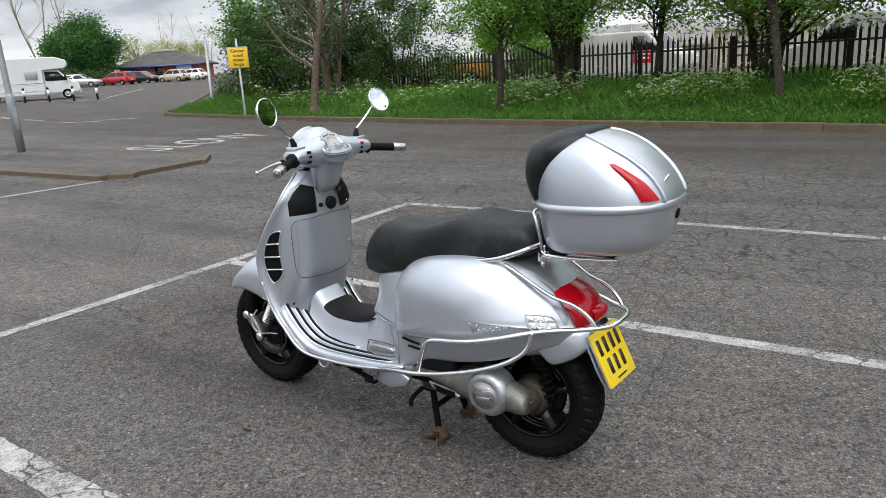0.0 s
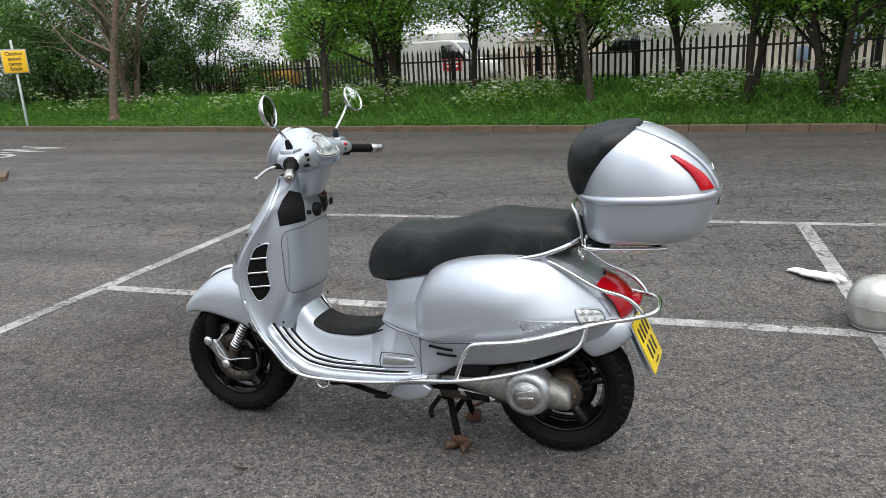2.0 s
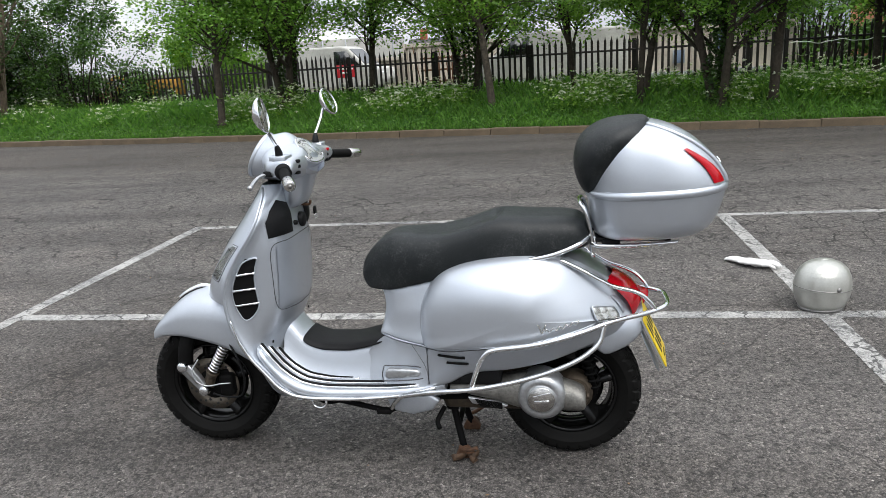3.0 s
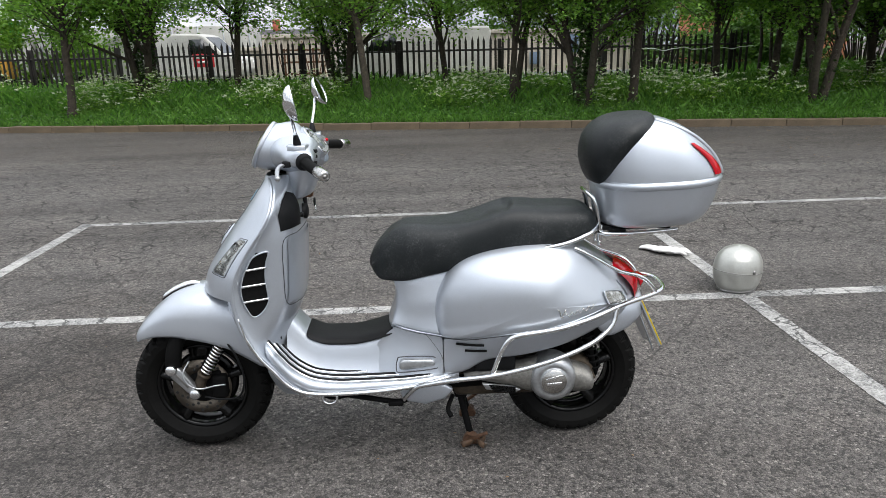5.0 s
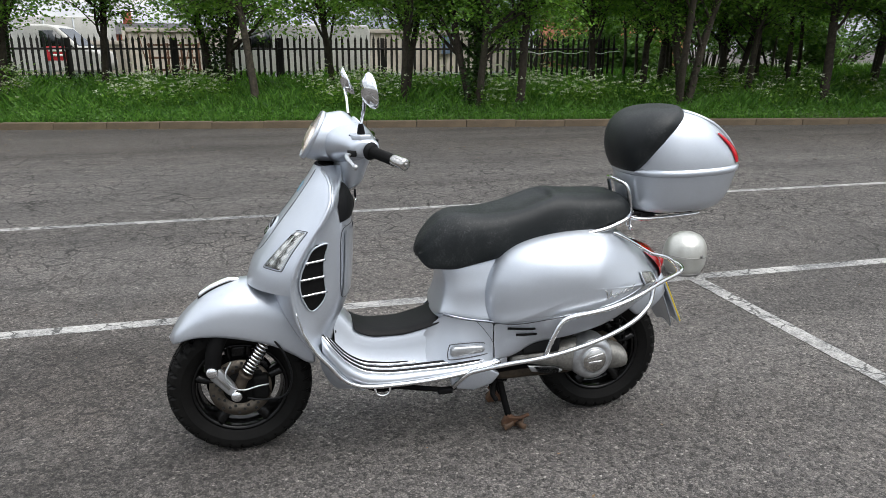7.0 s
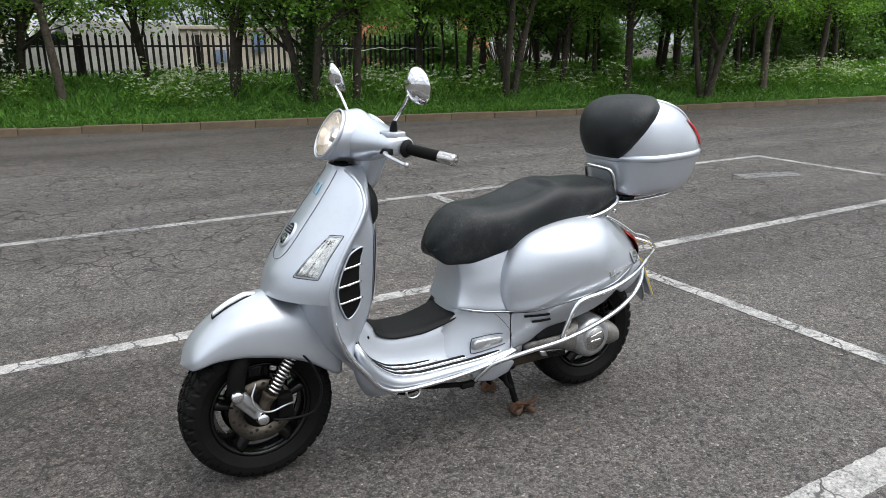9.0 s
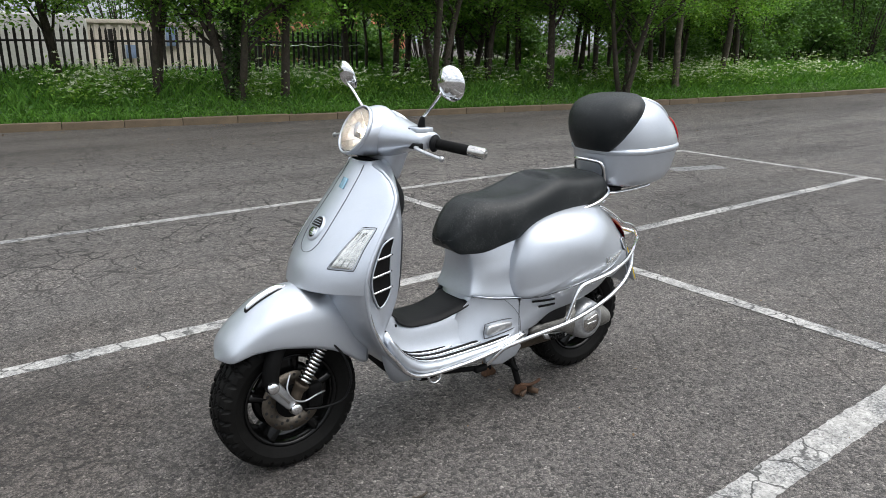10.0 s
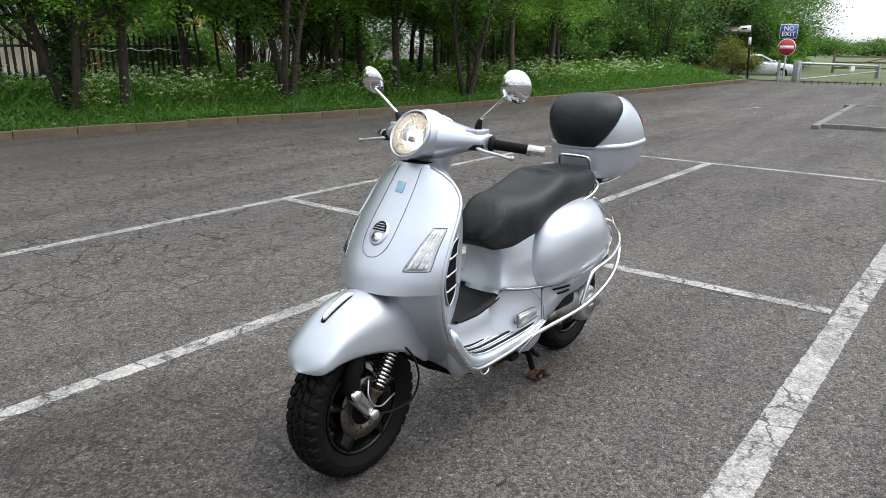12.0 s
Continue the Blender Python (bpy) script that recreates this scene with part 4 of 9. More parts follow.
SIGN_BLUE = varied("blue_sign_sheet", (0.03, 0.08, 0.34), 0.4, 0, 0.08, 8, 60, 0.0).m
SIGN_RED = varied("red_sign_sheet", (0.48, 0.02, 0.03), 0.4, 0, 0.1, 8, 60, 0.0).m
SIGN_WHITE = varied("white_sign_sheet", (0.74, 0.74, 0.72), 0.4, 0, 0.06, 8, 60, 0.0).m
SIGN_GREEN = varied("green_sign_sheet", (0.03, 0.36, 0.12), 0.4, 0, 0.08, 8, 60, 0.0).m
BEIGE_STEEL = varied("stained_beige_steel", (0.42, 0.375, 0.315), 0.7, 0.0, 0.34, 1.0, 18, 0.15).m
OCHRE = varied("rusty_yellow_paint", (0.42, 0.22, 0.03), 0.7, 0.1, 0.45, 3, 25, 0.3).m
STRAW = varied("faded_creosote_wood", (0.16, 0.13, 0.09), 0.85, 0, 0.3, 3, 40, 0.3).m
ROOF_RED = varied("red_clay_tiles", (0.30, 0.10, 0.06), 0.85, 0, 0.25, 1.5, 15, 0.3).m
TWIG_BARK = make_bark("bare_twig_bark", (0.16, 0.13, 0.09), (0.32, 0.27, 0.19))


def pane_on(corners, u0, u1, v0, v1, out, thick=0.02):
    """A thin pane lying proud on a four-cornered face: corners run bottom-left, bottom-right, top-right, top-left."""
    a, b, c, d = (Vector(q) for q in corners)

    def at(u, v):
        return (a * (1 - u) + b * u) * (1 - v) + (d * (1 - u) + c * u) * v
    n = (b - a).cross(d - a).normalized() * out
    q = [at(u0, v0), at(u1, v0), at(u1, v1), at(u0, v1)]
    bm = bmesh.new()
    f = [bm.verts.new(p + n) for p in q]
    r = [bm.verts.new(p - n * thick / abs(out)) for p in q]
    bm.faces.new(f)
    bm.faces.new(r[::-1])
    for k in range(4):
        bm.faces.new((f[k], r[k], r[(k + 1) % 4], f[(k + 1) % 4]))
    return bm


def road_wheel(parent, x, y, r, width, side):
    """A tyre with its wheel trim."""
    w = part("tyre", lathe([(r * 0.62, -width / 2), (r * 0.94, -width / 2), (r, -width * 0.3), (r, width * 0.3), (r * 0.94, width / 2), (r * 0.62, width / 2)], 20, "Y", True), RUBBER, parent, matrix=pose(x, y, r))
    part("rim", lathe([(0.0, side * width * 0.42), (r * 0.25, side * width * 0.40), (r * 0.30, side * width * 0.30), (r * 0.56, side * width * 0.36), (r * 0.63, side * width * 0.46), (r * 0.63, 0)], 16, "Y"), SILVER_CAST, w)


def rounded(hw, z0, z1, x, r=0.12):
    """One rounded cross-section of a car body."""
    return [(x, -hw, z0 + r), (x, -hw + r * 0.6, z0), (x, hw - r * 0.6, z0), (x, hw, z0 + r), (x, hw, z1 - r), (x, hw - r, z1), (x, -hw + r, z1), (x, -hw, z1 - r)]


def car(label, x, y, yaw, paint, length=4.2, roof=1.48, estate=False, group="cars parked in the far car park"):
    """A parked car: body, cabin, panes, lamps and wheels. Its front points along its own x."""
    t = thing("parked_car", label, "car", group, at=pose(x, y, ground_z(x), 0, 0, yaw))
    L = length / 2
    rings = [rounded(0.62, 0.36, 0.72, -L), rounded(0.80, 0.24, 0.92, -L + 0.18), rounded(0.86, 0.20, 0.96, -L * 0.5),
             rounded(0.87, 0.20, 0.95, 0.2), rounded(0.85, 0.20, 0.90, L * 0.55), rounded(0.80, 0.22, 0.80, L - 0.25), rounded(0.62, 0.30, 0.66, L)]
    part("body", loft(rings), paint, t)
    rb, rt = (-L + 0.10, -L + 0.35) if estate else (-L + 0.25, -L + 0.75)
    fb, ft = L * 0.52, L * 0.10
    wb, wt, zb = 0.82, 0.62, 0.90
    ring0 = [(rb, -wb, zb), (fb, -wb + 0.06, zb), (fb, wb - 0.06, zb), (rb, wb, zb)]
    ring1 = [(rt, -wt, roof - 0.05), (ft, -wt, roof - 0.05), (ft, wt, roof - 0.05), (rt, wt, roof - 0.05)]
    ring2 = [(rt + 0.15, -wt + 0.1, roof), (ft - 0.15, -wt + 0.1, roof), (ft - 0.15, wt - 0.1, roof), (rt + 0.15, wt - 0.1, roof)]
    part("cabin", loft([ring0, ring1, ring2]), paint, t, smooth=False)
    for side in (0, 1):
        cor = (ring0[0], ring0[1], ring1[1], ring1[0]) if side == 0 else (ring0[2], ring0[3], ring1[3], ring1[2])
        for u0, u1 in ((0.07, 0.47), (0.52, 0.90)):
            part("window", pane_on(cor, u0, u1, 0.14, 0.86, 0.008), GLASS_DARK, t, smooth=False)
    part("windscreen", pane_on((ring0[1], ring0[2], ring1[2], ring1[1]), 0.06, 0.94, 0.08, 0.92, 0.008), GLASS_DARK, t, smooth=False)
    part("rear_window", pane_on((ring0[3], ring0[0], ring1[0], ring1[3]), 0.08, 0.92, 0.15, 0.88, 0.008), GLASS_DARK, t, smooth=False)
    for s in (-1, 1):
        part("headlamp", box(L - 0.30, s * 0.66 - 0.13, 0.56, L - 0.05, s * 0.66 + 0.13, 0.70, 0.05), REFLECTOR, t)
        part("rear_lamp", box(-L + 0.02, s * 0.68 - 0.09, 0.62, -L + 0.22, s * 0.68 + 0.11, 0.86, 0.04), RED_LENS, t)
        part("door_mirror", box(fb - 0.35, s * 0.92 - 0.09, 0.92, fb - 0.22, s * 0.92 + 0.09, 1.05, 0.04), paint, t)
        for wx in (-L + 0.78, L - 0.80):
            road_wheel(t, wx, s * 0.77, 0.31, 0.20, s)
    part("number_plate", box(-L - 0.012, -0.25, 0.50, -L + 0.03, 0.25, 0.61), YELLOW, t)
    part("grille", box(L - 0.06, -0.42, 0.32, L + 0.012, 0.42, 0.46, 0.02), BLACK, t)
    part("bumper", box(-L - 0.02, -0.60, 0.28, -L + 0.14, 0.60, 0.44, 0.05), BLACK, t)
    return t


def car_paint(name, col, metal=0.3):
    return varied(name, col, 0.3, metal, 0.05, 2, 30, 0.0, Coat_Weight=0.6, Coat_Roughness=0.08).m


CAR_RED = car_paint("red_car_paint", (0.36, 0.012, 0.02))
CAR_BLACK = car_paint("black_car_paint", (0.012, 0.013, 0.015))
CAR_BEIGE = car_paint("beige_car_paint", (0.42, 0.37, 0.29))
CAR_WHITE = car_paint("white_car_paint", (0.70, 0.70, 0.70), 0.0)
CAR_PEARL = car_paint("pale_silver_car_paint", (0.44, 0.46, 0.48), 0.3)
CAR_SILVER = car_paint("silver_car_paint", (0.42, 0.43, 0.45), 0.6)
car("red estate car with a closed tailgate", 79.4, -47.4, 15, CAR_RED, 4.5, 1.5, True)
car("black family car facing the aisle", 80.5, -51.6, -165, CAR_BLACK, 4.3)
car("small beige hatchback with rounded roof", 77.5, -53.8, 28, CAR_BEIGE, 3.7, 1.5)
car("small white hatchback beside a building", 79.0, -57.8, 25, CAR_WHITE, 3.7, 1.45)
car("silver saloon car behind the motorhome", 79.0, -42.7, -140, CAR_SILVER, 4.4)
car("silver-white hatchback on the lane behind a hedge", -41.3, -10.6, 117, CAR_PEARL, 4.1, 1.36, group="")


def motorhome():
    f = Vector((-0.48, -0.88, 0))
    t = thing("motorhome", "white coachbuilt motorhome with an over-cab bed", "motorhome", at=pose(52.6, -24.0, ground_z(52.6), 0, 0, math.degrees(math.atan2(f.y, f.x))) @ Matrix.Diagonal((1.06, 1.06, 0.97, 1)))
    side = [(-3.6, 0.55), (1.05, 0.55), (1.05, 2.05), (2.35, 2.15), (2.62, 2.40), (2.55, 2.72), (1.9, 2.98), (-3.2, 2.98), (-3.55, 2.80)]
    part("body", prism(side, -1.12, 1.12, "Y", 0.05), WHITE_GEL, t, smooth=False)
    cab = [(1.05, 0.42), (3.05, 0.42), (3.18, 0.62), (3.12, 1.00), (2.62, 1.32), (1.95, 2.10), (1.05, 2.10)]
    part("cab", prism(cab, -0.96, 0.96, "Y", 0.06), WHITE_GEL, t, smooth=False)
    part("windscreen", pane_on(((2.64, -0.86, 1.31), (2.64, 0.86, 1.31), (1.99, 0.80, 2.06), (1.99, -0.80, 2.06)), 0.02, 0.98, 0.03, 0.97, 0.02), GLASS_DARK, t, smooth=False)
    for s in (-1, 1):
        y = s * 0.965
        part("cab_window", prism([(1.15, 1.30), (2.45, 1.30), (1.95, 1.95), (1.15, 1.95)], y, y + s * 0.015, "Y"), GLASS_DARK, t)
        for x0, x1 in ((-2.9, -2.0), (0.0, 0.75)):
            part("side_window", box(x0, s * 1.12, 1.45, x1, s * 1.145, 2.05, 0.03), GLASS_DARK if x0 < -1 else CAR_SILVER, t)
        part("door_mirror", box(2.3, s * 1.10 - 0.1, 1.35, 2.45, s * 1.10 + 0.1, 1.65, 0.04), BLACK, t)
        part("side_skirt", box(-3.4, s * 1.05 - 0.06, 0.36, 1.0, s * 1.05 + 0.06, 0.56, 0.02), WHITE_GEL, t)
        part("side_stripe", box(-3.5, s * 1.122, 1.16, 1.0, s * 1.130, 1.20), GALV, t)
        part("headlamp", box(2.92, s * 0.72 - 0.16, 0.72, 3.15, s * 0.72 + 0.16, 0.92, 0.05), REFLECTOR, t)
        for wx in (-2.1, 2.35):
            road_wheel(t, wx, s * 0.92, 0.34, 0.22, s)
    for s in (-1, 1):
        for x0, x1, z0, z1 in ((-1.9, -1.0, 0.62, 1.08), (-0.8, 0.6, 0.62, 1.08), (-1.75, -1.15, 1.25, 2.35)):
            part("locker_seam", tube([(x0, s * 1.123, z0), (x1, s * 1.123, z0), (x1, s * 1.123, z1), (x0, s * 1.123, z1)], 0.012, 5, 1, True), GALV, t)
    part("roof_vent", box(-1.2, -0.3, 2.98, -0.6, 0.3, 3.10, 0.04), WHITE_GEL, t)
    part("roof_box", box(-3.0, -0.5, 2.98, -2.0, 0.5, 3.16, 0.06), WHITE_GEL, t)
    part("awning", box(-2.6, 1.12, 2.72, 0.9, 1.24, 2.88, 0.03), WHITE_GEL, t)
    part("overcab_window", pane_on(((2.30, 1.125, 2.45), (2.0, 1.125, 2.45), (1.9, 1.125, 2.62), (2.2, 1.125, 2.62)), 0, 1, 0, 1, 0.01), GLASS_DARK, t, smooth=False)
    part("bumper", box(2.95, -0.9, 0.36, 3.22, 0.9, 0.62, 0.06), WHITE_GEL, t)


motorhome()


def bollard(x, y):
    t = thing("bollard", "black bollard with a white band", "bollard", "bollards along the car park", at=pose(x, y, ground_z(x)))
    part("shaft", lathe([(0, 0.95), (0.05, 0.95), (0.075, 0.92), (0.075, 0.0)], 14, "Z"), BLACK, t)
    part("band", lathe([(0.075, 0.42), (0.082, 0.42), (0.082, 0.78), (0.075, 0.78)], 14, "Z"), SIGN_WHITE, t, "white band")


for x, y in ((44.9, -24.6), (46.2, -23.7), (47.6, -22.8), (49.0, -21.9)):
    bollard(x, y)


def brick_building():
    """A low brick block with a hipped tiled roof."""
    a, b = Vector((98, -59.5, 0)), Vector((88.4, -66.0, 0))
    z0 = ground_z(92) - 0.05
    d = (b - a)
    t = thing("amenity_building", "low red-brick building with a dark hipped roof", "building", at=pose(a.x, a.y, z0, 0, 0, math.degrees(math.atan2(d.y, d.x))))
    L, D, H, R = d.length, 7.0, 2.15, 4.3
    t.matrix_basis = t.matrix_basis
    part("wall", box(0, 0.0, 0, L, D, H), BRICK_RED, t, smooth=False)
    e = 0.7
    eave = [(-e, -e, H), (L + e, -e, H), (L + e, D + e, H), (-e, D + e, H)]
    ridge = [(4.2, D / 2, R), (L - 4.2, D / 2, R)]
    bm = bmesh.new()
    v = [bm.verts.new(p) for p in eave + ridge]
    for q in ((0, 1, 5, 4), (1, 2, 5), (2, 3, 4, 5), (3, 0, 4), (3, 2, 1, 0)):
        bm.faces.new([v[k] for k in q])
    roof = part("roof", bm, SLATE, t, smooth=False)
    part("ridge_vent", box(3.9, D / 2 - 0.4, R - 0.12, L - 3.9, D / 2 + 0.4, R + 0.16, 0.04), BEIGE_STEEL, roof, smooth=False)
    for y in (-e, D + e):
        part("fascia", box(-e, y - 0.03, H - 0.22, L + e, y + 0.03, H - 0.01), SIGN_BLUE, t)
    part("fascia", box(-e - 0.03, -e, H - 0.22, -e + 0.03, D + e, H - 0.01), SIGN_BLUE, t)
    for side, y in ((-1, 0.0), (1, D)):
        for x0, x1, z1, zz, m in ((1.2, 2.3, 2.05, 0.0, SIGN_BLUE), (5.2, 6.3, 2.05, 0.0, GLASS_DARK), (8.4, 10.6, 1.95, 1.1, SIGN_WHITE)):
            part("door" if zz == 0 else "window", box(x0, y - 0.05, zz, x1, y + 0.05, z1, 0.01), m, t)


brick_building()


def lamp_post(x, y, lean):
    t = thing("lamp_post", "tapered grey steel lamp post on the island", "lamp post", "", at=pose(x, y, ground_z(x) + 0.10) @ Matrix.Rotation(lean, 4, "Y"))
    part("base", lathe([(0.0, -0.05), (0.088, -0.05), (0.088, 1.15), (0.078, 1.22), (0.070, 1.24)], 16, "Z"), GALV, t)
    part("shaft", lathe([(0.066, 1.22), (0.056, 3.4), (0.045, 6.8), (0, 6.8)], 16, "Z"), GALV, t)
    part("hatch", box(-0.095, -0.045, 0.45, -0.082, 0.045, 0.95, 0.006), GALV, t)
    part("arm", tube([(0, 0, 6.7), (0.1, 0, 7.0), (0.7, 0, 7.1)], 0.03, 8), GALV, t)
    part("lantern", box(0.6, -0.12, 7.03, 1.2, 0.12, 7.18, 0.04), GALV, t)


lamp_post(15.57, -5.59, 0.012)


def signpost(name, label, x, y, height, z0, yaw, lean=0.0):
    t = thing(name, label, "sign", at=pose(x, y, z0, lean, 0, yaw))
    part("pole", lathe([(0.0, height), (0.036, height - 0.005), (0.038, 0.0), (0.038, -0.2)], 12, "Z"), GALV, t)
    return t


def upright(x, y, z):
    """The turn that stands writing up in the x-z plane facing -y."""
    return pose(x, y, z, 90, 0, 0)


yaw = math.degrees(math.atan2(0.64, -0.77)) + 90
t = signpost("speed_ramp_sign", "yellow caution sign on a grey pole in the verge", 17.9, -13.98, 2.50, verge_z(17.9, -14.1) - 0.04, yaw)
part("backing_plate", box(-0.33, -0.052, 1.56, 0.33, -0.040, 2.24, 0.004), GALV, t)
part("panel", box(-0.305, -0.066, 1.58, 0.305, -0.053, 2.20, 0.005), SIGN_YELLOW, t)
for k, word in enumerate(("Caution", "speed", "ramps", "5mph")):
    lettering(word, 0.140, 0.001, INK, t, upright(0, -0.068, 2.11 - 0.142 * k), "lettering", "", 1.0, 0, 0.003)
signpost("bare_pole", "bare grey steel pole leaning among bushes", 23.4, -17.0, 2.75, verge_z(23.4, -17.0), 0, 1.5)
t = scene.objects["bare_pole"]
t.matrix_basis = t.matrix_basis @ Matrix.Diagonal((1.7, 1.7, 1, 1))

# no exit and no entry plates at the car park's mouth
t = signpost("no_entry_sign", "blue no exit plate over a red no-entry disc", -29.2, -6.15, 2.40, ground_z(-29.2), 100, 0)
t.matrix_basis = t.matrix_basis @ Matrix.Scale(0.96, 4)
part("exit_plate", prism([(-0.34, 1.80), (0.34, 1.80), (0.34, 2.36), (-0.34, 2.36)], -0.060, -0.045, "Y", 0.004), SIGN_WHITE, t)
part("exit_panel", box(-0.318, -0.066, 1.822, 0.318, -0.059, 2.338), SIGN_BLUE, t)
for k, word in enumerate(("NO", "EXIT")):
    lettering(word, 0.25, 0.001, SIGN_WHITE, t, upright(0, -0.068, 2.19 - 0.22 * k), "lettering", "", 1.05, 0, 0.006)
part("disc", lathe([(0, -0.060), (0.35, -0.060), (0.35, -0.045), (0, -0.045)], 36, "Y"), SIGN_WHITE, t, matrix=pose(0, 0, 1.44))
part("red_disc", lathe([(0, -0.066), (0.325, -0.066), (0.325, -0.059), (0, -0.059)], 36, "Y"), SIGN_RED, t, matrix=pose(0, 0, 1.44))
part("white_bar", box(-0.27, -0.071, 1.375, 0.27, -0.065, 1.505), SIGN_WHITE, t)


def finger_post():
    t = thing("finger_post", "black finger post with pale pointed boards", "signpost", at=pose(-31.0, -8.05, ground_z(-31), 0, -3, 100))
    part("pole", lathe([(0, 2.35), (0.04, 2.34), (0.045, 0.0), (0.045, -0.2)], 12, "Z"), BLACK, t)
    for z, x1, m in ((2.18, -0.95, STRAW), (2.23, -0.55, SIGN_WHITE)):
        b = part("pointed_board", prism([(0.02, z - 0.13), (0.02, z + 0.13), (x1 + 0.16, z + 0.13), (x1, z), (x1 + 0.16, z - 0.13)], -0.055 if m is SIGN_WHITE else -0.03, -0.035 if m is SIGN_WHITE else -0.01, "Y"), m, t)
        part("text_bar", box(x1 + 0.2, -0.061 if m is SIGN_WHITE else -0.034, z - 0.03, x1 + 0.42, -0.054 if m is SIGN_WHITE else -0.029, z + 0.03), BLACK if m is SIGN_WHITE else SIGN_WHITE, b)
    part("collar", lathe([(0.046, 1.55), (0.062, 1.56), (0.062, 1.85), (0.046, 1.86)], 12, "Z"), SIGN_WHITE, t)


finger_post()


def barrier_gate():
    """A galvanised height of rails between posts across the old entrance."""
    t = thing("swing_gate", "galvanised steel swing gate with a thick post", "gate", at=pose(-30.4, -5.95, ground_z(-30.4), 0, 1.2, math.degrees(math.atan2(1.6, -10.8))) @ Matrix.Diagonal((1, 1, 0.74, 1)))
    part("hanging_post", box(-0.11, -0.11, -0.1, 0.11, 0.11, 1.2, 0.015), GALV, t)
    part("gate_post", box(0.32, -0.05, 0.0, 0.42, 0.05, 1.15, 0.01), GALV, t)
    part("top_rail", tube([(0.15, 0, 1.05), (10.6, 0, 1.0)], 0.075, 8, 1), GALV, t)
    part("lower_rail", tube([(0.42, 0, 0.16), (10.6, 0, 0.62)], 0.04, 8, 1), GALV, t)
    part("latch_plate", box(6.4, -0.04, 0.62, 7.0, 0.04, 0.98, 0.01), SIGN_WHITE, t)
    part("end_post", box(10.5, -0.1, -0.3, 10.7, 0.1, 1.15, 0.01), GALV, t)
    p = thing("marker_post", "short galvanised post beside the sign", "post", at=pose(-29.0, -6.3, ground_z(-29)))
    part("post", box(-0.05, -0.05, -0.1, 0.05, 0.05, 0.85, 0.01), GALV, p)


barrier_gate()


def field_gate():
    t = thing("field_gate", "weathered timber field gate before a green field", "gate", at=pose(-50, -8.2, ground_z(-50), 0, 0, 100))
    for x in (0.0, 3.4, 7.0, 10.6):
        part("post", box(x - 0.08, -0.08, -0.1, x + 0.08, 0.08, 1.4, 0.01), STRAW, t)
    for z in (0.45, 0.80, 1.15):
        part("rail", box(0, -0.03, z - 0.05, 10.6, 0.03, z + 0.05, 0.008), STRAW, t)
    for x in (0.1, 3.5, 7.1):
        part("brace", tube([(x, -0.05, 0.4), (x + 3.2, -0.05, 1.2)], 0.04, 6, 1), STRAW, t)


field_gate()
rs = random.Random(4)
for k in range(11):
    x, y = -25.3 - k * 0.21 + rs.uniform(-0.03, 0.03), -4.5 + k * 0.21
    t = thing("stub_post", "short dark stub post at the car park edge", "post", "stub posts", at=pose(x, y, ground_z(x), rs.uniform(-5, 5), rs.uniform(-5, 5), 0))
    part("stub", lathe([(0, 0.13), (0.018, 0.125), (0.02, 0.0), (0.02, -0.05)], 8, "Z"), RUST, t)


def yard_cabin(x, y, length, height, yaw, material):
    """A stained steel storage cabin with ribbed walls and a capped top."""
    t = thing("storage_cabin", "stained beige ribbed steel storage cabin in the yard", "storage cabin", "storage cabins in the yard", at=pose(x, y, 0.30, 0, 0, yaw))
    pts = []
    u = 0.0
    while u < length:
        pts += [(u, 0.0), (u + 0.16, 0.0), (u + 0.20, -0.05), (u + 0.36, -0.05)]
        u += 0.40
    rings = [[(a, b, z) for a, b in pts] for z in (0.12, height - 0.1)]
    part("ribbed_wall", loft(rings, False, False), material, t, smooth=False)
    part("core", box(0.02, -2.3, 0.05, length - 0.02, -0.07, height - 0.05), material, t)
    part("top_rail", box(-0.03, -0.12, height - 0.12, length + 0.03, 0.06, height + 0.02, 0.01), material, t)
    part("bottom_rail", box(-0.03, -0.12, 0.0, length + 0.03, 0.05, 0.14, 0.01), GALV, t)
    for a in (0.0, length):
        part("corner_post", box(a - 0.06, -0.12, 0.0, a + 0.06, 0.065, height, 0.01), material, t)


for x, y, l, h in ((-8.7, -26.0, 3.4, 1.72), (-5.2, -25.7, 3.3, 1.75), (-1.8, -26.2, 3.6, 1.76), (1.9, -25.8, 3.9, 1.74), (5.9, -26.4, 4.2, 1.3)):
    yard_cabin(x, y, l, h, (int(x * 7) % 3) - 1, BEIGE_STEEL)
PALE_BLUE = varied("faded_blue_sheet", (0.13, 0.18, 0.27), 0.6, 0.0, 0.25, 2.0, 30, 0.1).m
RUSTY_BAR = varied("rusty_rack_steel", (0.10, 0.050, 0.026), 0.85, 0.2, 0.4, 6, 60, 0.3).m


def blue_sheet(x, y, z, w, h):
    """A faded blue panel in a dark frame, hung on the cabin's ribbed wall."""
    t = thing("blue_panel", "faded blue panel hung on a beige cabin wall", "wall panel", "panels on the cabins", at=pose(x, y, z))
    part("sheet", box(-w / 2, 0.0, 0.0, w / 2, 0.02, h, 0.004), PALE_BLUE, t)
    for a in (-w / 2, w / 2):
        part("edge_strip", box(a - 0.02, 0.0, -0.02, a + 0.02, 0.035, h + 0.02, 0.004), GALV, t)


